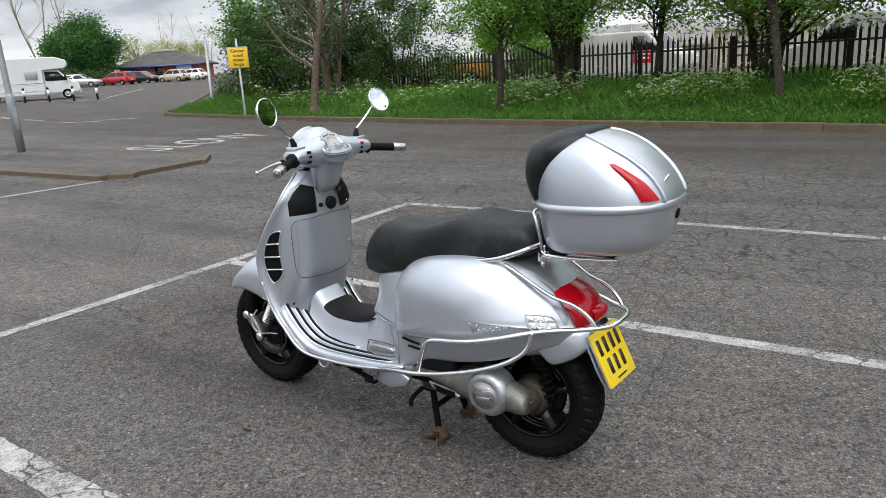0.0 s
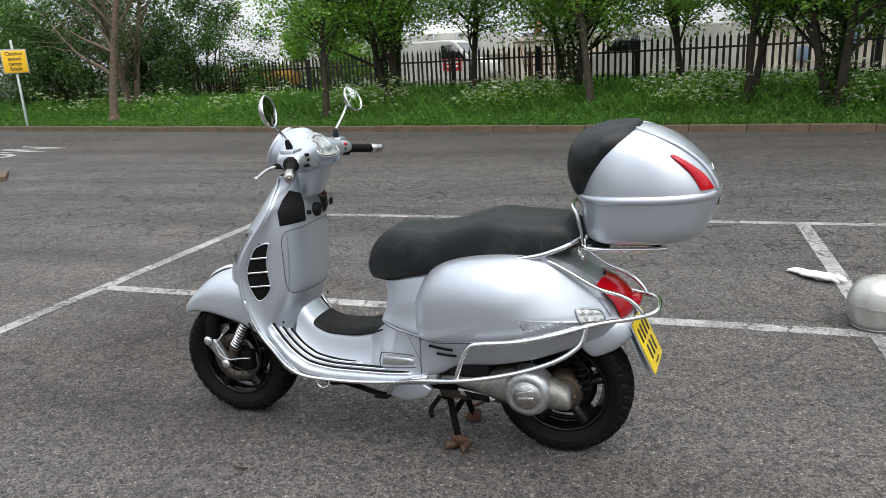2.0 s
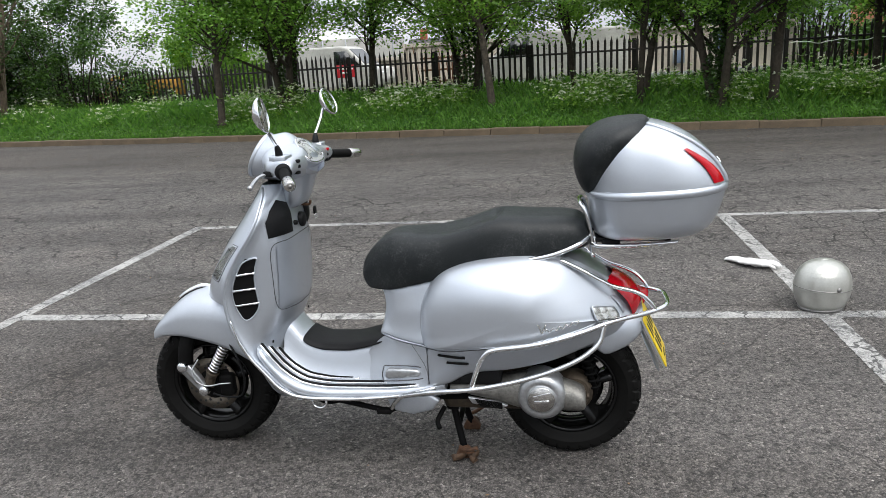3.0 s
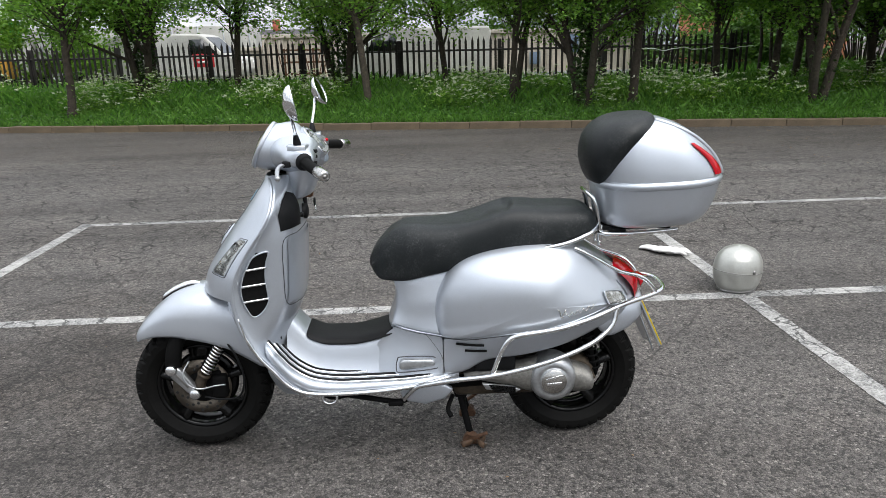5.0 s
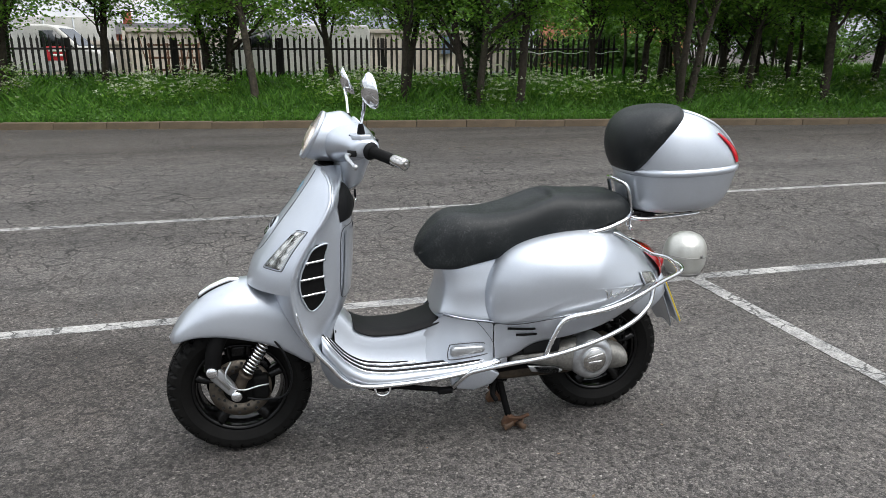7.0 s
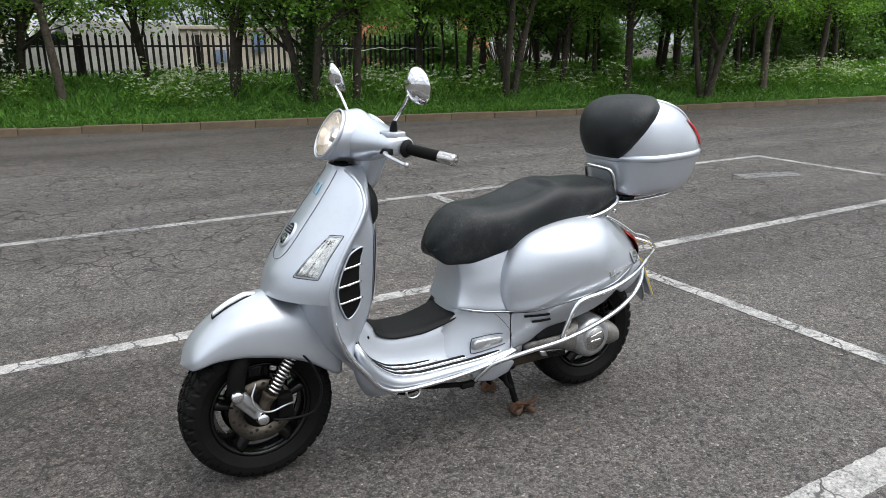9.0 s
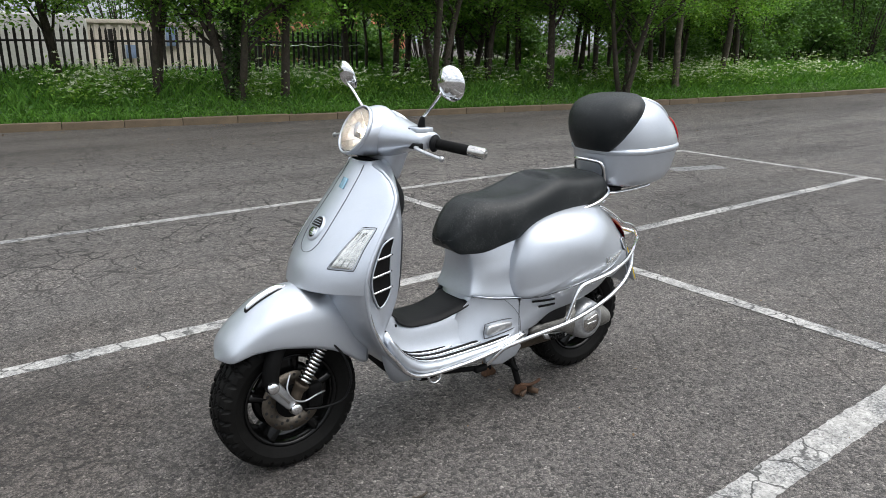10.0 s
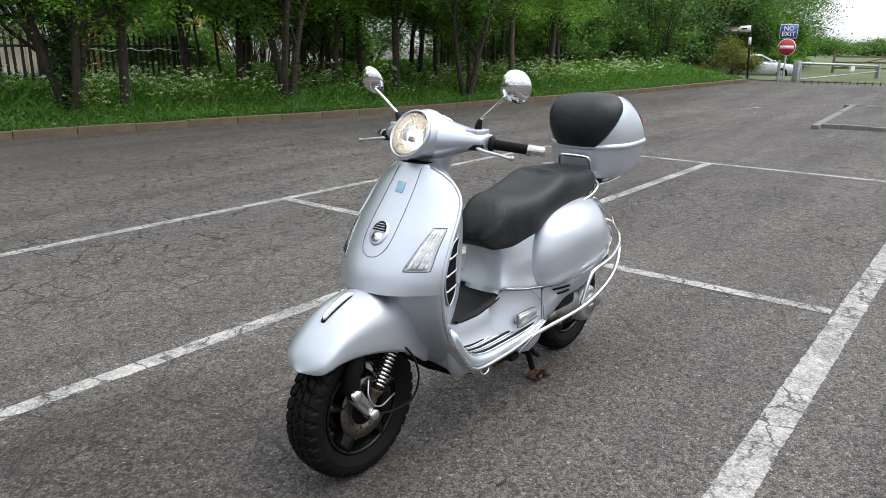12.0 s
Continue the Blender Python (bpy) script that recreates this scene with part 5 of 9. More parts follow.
def bar_rack(x, y, z, w, h, seed):
    """An open rack of rusty uprights and rails with a few leaning lengths of bar."""
    rr = random.Random(seed)
    t = thing("rusty_rack", "open rusty steel rack with leaning bars", "storage rack", "racks in the yard", at=pose(x, y, z))
    for k in range(4):
        for d in (0.0, 0.7):
            part("upright", box(w * k / 3 - 0.03, d - 0.03, 0.0, w * k / 3 + 0.03, d + 0.03, h, 0.004), RUSTY_BAR, t)
    for q in (0.3, 0.62, 0.95):
        for d in (0.0, 0.7):
            part("rail", box(-0.05, d + 0.03, h * q - 0.03, w + 0.05, d + 0.06, h * q + 0.03, 0.004), RUSTY_BAR, t)
    for k in range(7):
        a = rr.uniform(0, w)
        part("leaning_bar", sweep(bmesh.new(), [(a, 0.95, 0.0), (a + rr.uniform(-0.5, 0.5), 0.80, h * rr.uniform(0.9, 1.3))], 0.018, 6), RUSTY_BAR, t)


blue_sheet(-6.10, -25.93, 1.16, 0.46, 0.66)
blue_sheet(-4.55, -25.62, 0.74, 0.40, 0.46)
bar_rack(3.2, -24.2, 0.28, 1.5, 1.25, 71)
WHITE_STEEL = varied("grubby_white_panel", (0.40, 0.395, 0.37), 0.6, 0, 0.25, 1.2, 20, 0.1).m


def van(x, y, yaw, label):
    """A white panel van."""
    t = thing("panel_van", label, "van", "vans in the yard", at=pose(x, y, 0.28, 0, 0, yaw))
    side = [(-2.4, 0.35), (2.35, 0.35), (2.45, 0.60), (2.35, 0.95), (1.75, 1.12), (1.15, 1.72), (0.9, 1.80), (-2.35, 1.80), (-2.42, 1.60)]
    part("body", prism(side, -0.92, 0.92, "Y", 0.06), WHITE_STEEL, t, smooth=False)
    for s in (-1, 1):
        part("cab_window", prism([(0.65, 1.10), (1.62, 1.10), (1.12, 1.62), (0.65, 1.62)], s * 0.92, s * 0.935, "Y"), GLASS_DARK, t)
        part("headlamp", box(2.2, s * 0.68 - 0.14, 0.66, 2.42, s * 0.68 + 0.14, 0.86, 0.04), REFLECTOR, t)
        for wx in (-1.5, 1.6):
            road_wheel(t, wx, s * 0.80, 0.31, 0.2, s)
    part("windscreen", pane_on(((1.74, -0.82, 1.13), (1.74, 0.82, 1.13), (1.16, 0.76, 1.70), (1.16, -0.76, 1.70)), 0.03, 0.97, 0.03, 0.97, 0.02), GLASS_DARK, t, smooth=False)


van(0.2, -21.6, 5, "white panel van parked behind the fence")
van(8.4, -24.0, 176, "grubby white panel van among clutter")


def lorry():
    t = thing("white_lorry", "white articulated lorry standing in the yard", "lorry", at=pose(15.5, -33.0, 0.2, 0, 0, 4))
    part("trailer_box", box(-8.0, -1.25, 1.0, 1.6, 1.25, 2.45, 0.03), WHITE_STEEL, t)
    for k in range(9):
        part("trailer_rib", box(-7.8 + 1.15 * k, 1.24, 1.0, -7.74 + 1.15 * k, 1.28, 2.44), GALV, t)
    part("cab", prism([(1.9, 0.5), (3.5, 0.5), (3.6, 1.3), (3.35, 2.15), (2.8, 2.5), (1.9, 2.55)], -1.2, 1.2, "Y", 0.06), WHITE_STEEL, t, smooth=False)
    part("cab_window", prism([(2.5, 1.45), (3.35, 1.45), (3.15, 2.05), (2.5, 2.05)], 1.2, 1.215, "Y"), GLASS_DARK, t)
    part("chassis", box(-7.8, -0.5, 0.6, 3.2, 0.5, 1.0), BLACK_DULL, t)
    for wx in (-6.5, -5.3, 1.0, 2.7):
        for s in (-1, 1):
            road_wheel(t, wx, s * 1.05, 0.45, 0.3, s)


lorry()
t = thing("red_notice_board", "red notice board with white bars behind the fence", "notice board", at=pose(7.12, -22.05, 0.3, 0, 0, 180))
part("board", box(-0.34, -0.015, 0.70, 0.34, 0.015, 1.12, 0.006), SIGN_RED, t)
for z, w in ((1.0, 0.5), (0.86, 0.4)):
    part("text_bar", box(-w / 2, -0.022, z - 0.035, w / 2, -0.014, z + 0.03), SIGN_WHITE, t)
for s in (-0.28, 0.28):
    part("post", box(s - 0.025, 0.016, -0.05, s + 0.025, 0.05, 1.1), GALV, t)
t = thing("green_notice_board", "green notice board on tall posts in the yard", "notice board", at=pose(15.3, -26.0, 0.3, 0, 0, 180))
part("board", box(-0.5, -0.015, 1.7, 0.5, 0.015, 2.4, 0.006), SIGN_GREEN, t)
for z in (2.2, 2.0):
    part("text_bar", box(-0.35, -0.022, z - 0.04, 0.35, -0.014, z + 0.04), SIGN_WHITE, t)
for s in (-0.4, 0.4):
    part("post", box(s - 0.03, 0.016, -0.05, s + 0.03, 0.07, 2.35), GALV, t)


def digger():
    t = thing("site_machine", "rusty yellow loading machine behind the fence", "machine", at=pose(14.6, -22.3, 0.3, 0, 0, 8))
    part("body", box(-1.1, -0.5, 0.45, 0.7, 0.5, 1.05, 0.06), OCHRE, t)
    part("bonnet", box(0.6, -0.4, 0.5, 1.2, 0.4, 0.9, 0.08), OCHRE, t)
    part("arm", tube([(0.4, 0.3, 0.9), (1.2, 0.3, 1.2), (1.7, 0.3, 0.6)], 0.07, 6, 2), OCHRE, t)
    part("bucket", prism([(1.5, 0.1), (2.1, 0.1), (2.0, 0.6), (1.6, 0.7)], -0.6, 0.6, "Y", 0.03), RUST, t)
    for wx in (-0.7, 0.7):
        for s in (-1, 1):
            road_wheel(t, wx, s * 0.55, 0.36, 0.25, s)


digger()


def far_house(name, label, x, y, w, d, h, r, yaw, wall, roof):
    t = thing(name, label, "house", at=pose(x, y, 0.0, 0, 0, yaw))
    part("wall", box(-w / 2, -d / 2, 0, w / 2, d / 2, h), wall, t)
    part("roof", prism([(-d / 2 - 0.3, h), (d / 2 + 0.3, h), (0, r)], -w / 2 - 0.2, w / 2 + 0.2, "X"), roof, t, smooth=False)
    part("chimney", box(w * 0.25, -0.35, r - 0.7, w * 0.25 + 0.6, 0.35, r + 0.8), wall, t)
    for k in (-1, 0, 1):
        part("window", box(k * w / 3.2 - 0.5, d / 2 - 0.03, h - 1.5, k * w / 3.2 + 0.5, d / 2 + 0.04, h - 0.4), GLASS_DARK, t)


far_house("brick_house", "far brick house with a dark roof", 9.3, -60.0, 5.5, 6, 2.3, 3.2, 6, BRICK_RED, SLATE)
far_house("brick_house", "orange-brick house seen beyond the wood", -20.5, -40.0, 7, 6, 3.4, 5.0, 10, varied("orange_brick", (0.42, 0.16, 0.08), 0.85, 0, 0.2, 3, 25, 0.2).m, ROOF_RED)
tape = []
for k in range(60):
    u = k / 59
    tape.append((-5.6 - 3.3 * u, -16.35 - 0.4 * u, 1.27 + 0.010 * math.sin(k * 0.9) + 0.03 * math.sin(k * 0.37)))
t = thing("barrier_tape", "white plastic tape sagging along the fence", "tape")
part("strip", sweep(bmesh.new(), tape, 0.010, 5), SIGN_WHITE, t)


# far trees and hedges
def broad_tree(name, label, x, y, radius, height, count, material, seed, size, low=0.5, bark=BARK):
    """A round-crowned tree: trunk, limbs and leaf clumps on an uneven shell."""
    z0 = ground_z(x) - 0.05
    t = thing(name, label, "tree", "far trees", at=pose(x, y, z0))
    rs = np.random.RandomState(seed)
    bm = sweep(bmesh.new(), spline([(0, 0, -0.2), (0.1, 0, height * 0.25), (0, 0.1, height * 0.6)], 4), [radius * 0.07 * (1 - 0.09 * i) for i in range(9)], 8, caps=False)
    blobs = []
    for k in range(46):
        v = rs.normal(size=3)
        v /= np.linalg.norm(v)
        c = v * np.array([radius, radius, (height - low) / 2]) * rs.uniform(0.55, 0.86) + np.array([0, 0, (height + low) / 2])
        blobs.append(c)
        if k % 2 == 0:
            sweep(bm, spline([(0, 0, height * 0.3), tuple(c * 0.5 + np.array([0, 0, height * 0.2])), tuple(c)], 3), [radius * (0.03 - 0.004 * i) for i in range(7)], 5, caps=False)
    part("trunk", bm, bark, t)
    per = count // len(blobs)
    pts = np.concatenate([c + rs.normal(size=(per, 3)) * np.array([1, 1, min(1.0, 0.75 * height / radius)]) * radius * 0.145 for c in blobs])
    cards("crown", pts[pts[:, 2] > 0.2], rs.uniform(size[0], size[1], int((pts[:, 2] > 0.2).sum())), material, t, seed)
    return t


def bare_tree(x, y, height, seed, label="bare spring tree with fine upright twigs"):
    t = thing("bare_tree", label, "tree", "far trees", at=pose(x, y, ground_z(x) - 0.05))
    bm, tips = tree_mesh(seed, height, height * 0.008, 2, (0.0, 0.0), height * 0.2, height * 0.34)
    part("trunk", bm, TWIG_BARK, t)
    rs = np.random.RandomState(seed)
    c = leaf_places(tips, 3, seed, 1.0)
    cards("crown", c, rs.uniform(0.03, 0.07, len(c)), LEAF_PALE, t, seed)


broad_tree("round_tree", "large round green tree in full leaf", 97, -54, 5.6, 8.7, 44000, LEAF_ROUND, 301, (0.18, 0.34), 0.3)
for k, (x, y, r, h) in enumerate(((124, -80, 4.5, 8.0), (118, -82, 4.0, 7.0), (112, -83, 3.5, 6.5), (130, -72, 5, 8))):
    broad_tree("willow_tree", "pale yellow-green willow beyond the building", x, y, r, h, 5000, LEAF_PALE, 310 + k, (0.14, 0.3), 0.5, TWIG_BARK)
bare_tree(112, -56, 20, 321)
bare_tree(122, -66, 20, 322)
bare_tree(108, -47, 19, 325)
bare_tree(46, -13.5, 11, 323)
bare_tree(104, -80, 10, 324)
bare_tree(132, -92, 13, 326)
for k, (x, y, w) in enumerate(((84, -44, 3.5), (86, -48.5, 3.5), (74, -31, 6.0), (88, -33, 7.0), (78, -24, 7.0), (105, -45, 8.0))):
    bush("boundary_hedge", "low dark hedge behind parked cars", x, y, w, 1.5, 2.2 if k < 2 else 3.0, 3500, LEAF_DARK, 330 + k, (0.14, 0.26), "boundary hedges", True, ground_z(x) - 0.05)
OLIVE_LEAF = make_leaf("olive_leaf", (0.10, 0.11, 0.03), (0.20, 0.20, 0.06))
bush("clipped_hedge", "olive clipped hedge beside the finger post", -34.0, -10.0, 0.9, 1.3, 1.75, 12000, OLIVE_LEAF, 350, (0.05, 0.09), "", True, ground_z(-34))
for k, (x, y, r, h) in enumerate(((-53, -14.2, 4.6, 9.0), (-46, -14.5, 4.6, 9.0), (-40, -16.5, 4.2, 8.5), (-35, -16, 3.6, 8.0), (-60, -14.8, 5.0, 9.0))):
    broad_tree("lane_tree", "tall green tree along the lane", x, y, r, h, 24000, LEAF_FAR, 360 + k, (0.10, 0.20), 0.2)
for k, (x, y) in enumerate(((-45, -13.0), (-49, -12.5), (-41, -14.5), (-54, -12.5), (-37, -13.5))):
    bush("lane_bush", "dense green shrubs behind the lane", x, y, 2.8, 1.8, 4.6, 9000, LEAF if k % 2 else LEAF_DARK, 400 + k, (0.12, 0.22), "shrubs along the lane", True, ground_z(x) - 0.05)
for k, (x, y, r, h) in enumerate(((-120, -36, 7, 4.6), (-132, -27, 7, 3.4), (-140, -18, 7, 3.0), (-138, -9, 7, 2.6), (-140, 0, 7, 2.9), (-140, 9, 7, 2.6), (-140, 18, 7, 2.9))):
    broad_tree("field_tree", "hazy tree across the green field", x, y, r, h, 9000, LEAF_FAR, 380 + k, (0.20, 0.36), 0.0)
bare_tree(-118, -12, 11, 391)
FIELD = varied("field_grass", (0.065, 0.09, 0.03), 0.95, 0, 0.3, 0.15, 3, 0.3).m
fz = [(-34.0, 0.03), (-50.0, 0.12), (-90.0, 0.2), (-260.0, 0.3)]
field = raw("field", [(x, y, ground_z(x) + u) for x, u in fz for y in (-60.0, -7.5 if x > -40 else -4.5, 2.0, 120.0)],
            [(i * 4 + j, i * 4 + 4 + j, i * 4 + 5 + j, i * 4 + 1 + j) for i in range(3) for j in range(3)], FIELD)
tagged(field, "pale green grass field beyond the lane", "field", kind="structure")

# ---- the scooter: x forward, y to its left, z up, rear axle near x = 0 ----
scooter = thing("motor_scooter", "silver retro motor scooter with black seat, top box and centre stand", "motor scooter")
SC = scooter
FX, RX, WR = 1.343, -0.03, 0.252


def curve1(table):
    """A smooth reading of a table of (x, value)."""
    xs_, vs_ = [r[0] for r in table], [r[1] for r in table]

    def f(x):
        n = len(xs_)
        if x <= xs_[0]:
            return vs_[0]
        if x >= xs_[-1]:
            return vs_[-1]
        k = max(i for i in range(n - 1) if xs_[i] <= x)

        def slope(i):
            if i == 0:
                return (vs_[1] - vs_[0]) / (xs_[1] - xs_[0])
            if i == n - 1:
                return (vs_[-1] - vs_[-2]) / (xs_[-1] - xs_[-2])
            a = (vs_[i] - vs_[i - 1]) / (xs_[i] - xs_[i - 1])
            b = (vs_[i + 1] - vs_[i]) / (xs_[i + 1] - xs_[i])
            return 0.0 if a * b <= 0 else 2 * a * b / (a + b)
        h = xs_[k + 1] - xs_[k]
        t = (x - xs_[k]) / h
        return ((2 * t ** 3 - 3 * t * t + 1) * vs_[k] + (t ** 3 - 2 * t * t + t) * h * slope(k)
                + (-2 * t ** 3 + 3 * t * t) * vs_[k + 1] + (t ** 3 - t * t) * h * slope(k + 1))
    return f


def frange(a, b, n):
    return [a + (b - a) * i / (n - 1) for i in range(n)]


def merge(bm, other):
    me = bpy.data.meshes.new("tmp")
    other.to_mesh(me)
    other.free()
    bm.from_mesh(me)
    bpy.data.meshes.remove(me)
    return bm


def patch(fn, us, vs):
    """An open sheet from a function of two parameters."""
    return loft([[fn(u, v) for v in vs] for u in us], closed=False)


def bar(a, b, r, segs=10):
    return tube([a, b], r, segs, 1)


def thicken(ob, t, offset=-1.0):
    mod = ob.modifiers.new("thickness", "SOLIDIFY")
    mod.thickness, mod.offset = t, offset
    return ob


# -- wheels --
def tyre_mesh(width=0.066):
    """One skin: side walls, and a tread whose blocks stand proud in five rows."""
    crown = curve1([(0.0, 0.2485), (0.033, 0.246), (0.054, 0.238), (0.062, 0.231), (0.068, 0.219)])
    cols = [(0.158, -0.045), (0.172, -0.055), (0.20, -width - 0.002)]
    tread = frange(-0.0675, 0.0675, 51)
    n = 34 * 7
    rings = []
    for k in range(n):
        a = 2 * math.pi * k / n
        ring = [(r, h) for r, h in cols]
        for y in tread:
            groove = any(abs(abs(y) - c) < 0.0020 for c in (0.0145, 0.0435))
            row = 0 if abs(y) < 0.0145 else 1 if abs(y) < 0.0435 else 2
            slant = (9.0 * y, 15.0 * abs(y), 6.0 * abs(y))[row]
            phase = (k / 7 + (0.0, 0.35, 0.7)[row] + (0.25 if y > 0 else 0.0) + slant) % 1.0
            ring.append((crown(abs(y)) + (0.0032 if not groove and phase > (0.17, 0.20, 0.30)[row] else -0.0058), y))
        ring += [(r, -h) for r, h in cols[::-1]] + [(0.155, 0.03), (0.155, -0.03)]
        rings.append([(r * math.cos(a), h, r * math.sin(a)) for r, h in ring])
    return loft(rings + [rings[0]], True, False)


def wheel(name, x, label):
    rim = lathe([(0.166, -0.050), (0.172, -0.047), (0.172, -0.041), (0.160, -0.038), (0.150, -0.030), (0.140, 0.0), (0.150, 0.030), (0.160, 0.038), (0.172, 0.041), (0.172, 0.047), (0.166, 0.050), (0.152, 0.035), (0.138, 0.0), (0.152, -0.035)], 48, "Y", True)
    merge(rim, lathe([(0.0, -0.05), (0.045, -0.05), (0.055, -0.02), (0.055, 0.02), (0.045, 0.05), (0.0, 0.05)], 24, "Y"))
    merge(rim, lathe([(0.05, -0.016), (0.112, -0.010), (0.120, -0.004), (0.112, 0.004), (0.05, 0.010)], 40, "Y", True))
    for k in range(5):
        a = 2 * math.pi * k / 5 + 0.3
        pts = [(0.045 * math.cos(a), 0.0, 0.045 * math.sin(a)), (0.10 * math.cos(a), 0.012, 0.10 * math.sin(a)), (0.145 * math.cos(a), 0.005, 0.145 * math.sin(a))]
        sweep(rim, spline(pts, 4), [0.034, 0.037, 0.041, 0.044, 0.047, 0.049, 0.051, 0.053, 0.055], 10, flat=0.45)
    for e in (-1, 1):
        merge(rim, lathe([(0.148, e * 0.038), (0.154, e * 0.050), (0.160, e * 0.0555), (0.166, e * 0.0545), (0.160, e * 0.044)], 64, "Y", True))
    w = part(name, rim, RIM_BLACK, SC, label, matrix=pose(x, 0, WR))
    tb = tyre_mesh()
    bmesh.ops.remove_doubles(tb, verts=tb.verts, dist=1e-6)
    t = part("tyre", tb, RUBBER, w, "black block-tread rubber tyre", smooth=False)
    return w


front_wheel = wheel("front_wheel", FX, "black cast wheel with a brake disc")
wheel("rear_wheel", RX, "black cast wheel")


def brake_disc():
    bm = lathe([(0.060, 0.052), (0.107, 0.052), (0.107, 0.057), (0.060, 0.057)], 56, "Y", True)
    return bm


part("brake_disc", brake_disc(), DISC_STEEL, front_wheel, "drilled steel brake disc")
hole = lathe([(0.0, 0.0), (0.0058, 0.0), (0.0058, 0.0012), (0.0, 0.0012)], 8, "Y")
hm = bpy.data.meshes.new("disc_hole")
hole.to_mesh(hm)
hole.free()
hm.materials.append(INK)
for k in range(30):
    a = 2 * math.pi * k / 30
    r = (0.071, 0.083, 0.095)[k % 3]
    o = new("disc_hole", hm)
    o.parent = front_wheel
    o.matrix_local = pose(r * math.cos(a), 0.0566, r * math.sin(a))
part("disc_carrier", lathe([(0.0, 0.045), (0.03, 0.06), (0.062, 0.055), (0.064, 0.050), (0.03, 0.045)], 24, "Y"), BLACK_DULL, front_wheel)

# -- front suspension --
part("fork_leg", tube([(1.325, 0.055, 0.565), (1.375, 0.075, 0.50), (1.415, 0.083, 0.42), (1.428, 0.084, 0.345)], 0.028, 12), BLACK_DULL, SC, "black front fork tube")
link = prism([(0.0, -0.020), (0.020, -0.024), (0.10, -0.019), (0.118, -0.010), (0.124, 0.0), (0.118, 0.010), (0.10, 0.019), (0.020, 0.024), (0.0, 0.020), (-0.014, 0.0)], -0.014, 0.014, "Y", 0.006)
lk = part("suspension_link", link, SILVER_CAST, SC, "cast aluminium trailing link", matrix=Matrix.Translation((1.428, 0.094, 0.345)) @ Matrix.Rotation(radians(180 - 53), 4, "Y") @ Matrix.Identity(4))
for name, (bx, bz) in (("link_bolt", (1.428, 0.345)), ("axle_nut", (1.354, 0.249))):
    part(name, lathe([(0.0, 0.030), (0.015, 0.030), (0.019, 0.026), (0.022, 0.012), (0.022, -0.012)], 20, "Y"), CHROME, SC, matrix=pose(bx, 0.092, bz))
part("link_lettering", box(-0.032, 0.0, -0.004, 0.032, 0.002, 0.004, 0.001), STEEL_DULL, lk, matrix=pose(0.055, 0.0145, 0.0))
spring_pts = []
s0, s1 = Vector((1.312, 0.090, 0.330)), Vector((1.235, 0.090, 0.455))
for i in range(11 * 12 + 1):
    t = i / (11 * 12)
    ax = (s1 - s0).normalized()
    u = ax.cross(Vector((0, 1, 0))).normalized()
    a = 2 * math.pi * i / 12
    spring_pts.append(s0 + (s1 - s0) * t + 0.021 * (math.cos(a) * u + math.sin(a) * Vector((0, 1, 0))))
part("front_spring", sweep(bmesh.new(), spring_pts, 0.0042, 6), CHROME, SC, "bright coil spring")
part("front_damper", bar(s0 - (s1 - s0) * 0.15, s1 + (s1 - s0) * 0.4, 0.013), GRIME, SC, "rusty brown damper rod")
part("damper_base", tube([(1.318, 0.085, 0.320), (1.335, 0.080, 0.290), (1.35, 0.078, 0.250)], [0.026, 0.026, 0.024, 0.022, 0.02, 0.02, 0.02, 0.02, 0.02, 0.02, 0.02, 0.02, 0.018], 12), GRIME, SC, "rusty damper mount")
part("brake_caliper", box(1.245, 0.045, 0.215, 1.300, 0.090, 0.305, 0.014, 3), BLACK_DULL, SC, "grimy black brake caliper")
part("caliper_bracket", prism([(1.24, 0.23), (1.30, 0.20), (1.35, 0.25), (1.33, 0.31), (1.27, 0.32)], 0.058, 0.070, "Y", 0.004), BLACK_DULL, SC)
part("brake_hose", tube([(1.365, 0.10, 0.375), (1.385, 0.118, 0.335), (1.370, 0.125, 0.295), (1.33, 0.122, 0.275), (1.28, 0.112, 0.280), (1.245, 0.10, 0.278)], 0.0030, 8), SILVER_CAST, SC, "pale brake hose")
part("speedometer_cable", tube([(1.225, 0.115, 0.46), (1.185, 0.135, 0.40), (1.165, 0.14, 0.32), (1.19, 0.13, 0.245), (1.26, 0.115, 0.228), (1.32, 0.105, 0.235)], 0.0038, 8), BLACK, SC, "thin black cable loop")

# -- front mudguard --
FEN = [(1.564, 0.458, 0.040, 0.446), (1.553, 0.480, 0.072, 0.446), (1.526, 0.517, 0.096, 0.458), (1.47, 0.571, 0.106, 0.474), (1.41, 0.613, 0.116, 0.476), (1.35, 0.635, 0.121, 0.467), (1.29, 0.641, 0.123, 0.453), (1.22, 0.634, 0.122, 0.428), (1.15, 0.61, 0.118, 0.384), (1.09, 0.56, 0.112, 0.345), (1.07, 0.53, 0.108, 0.345)]


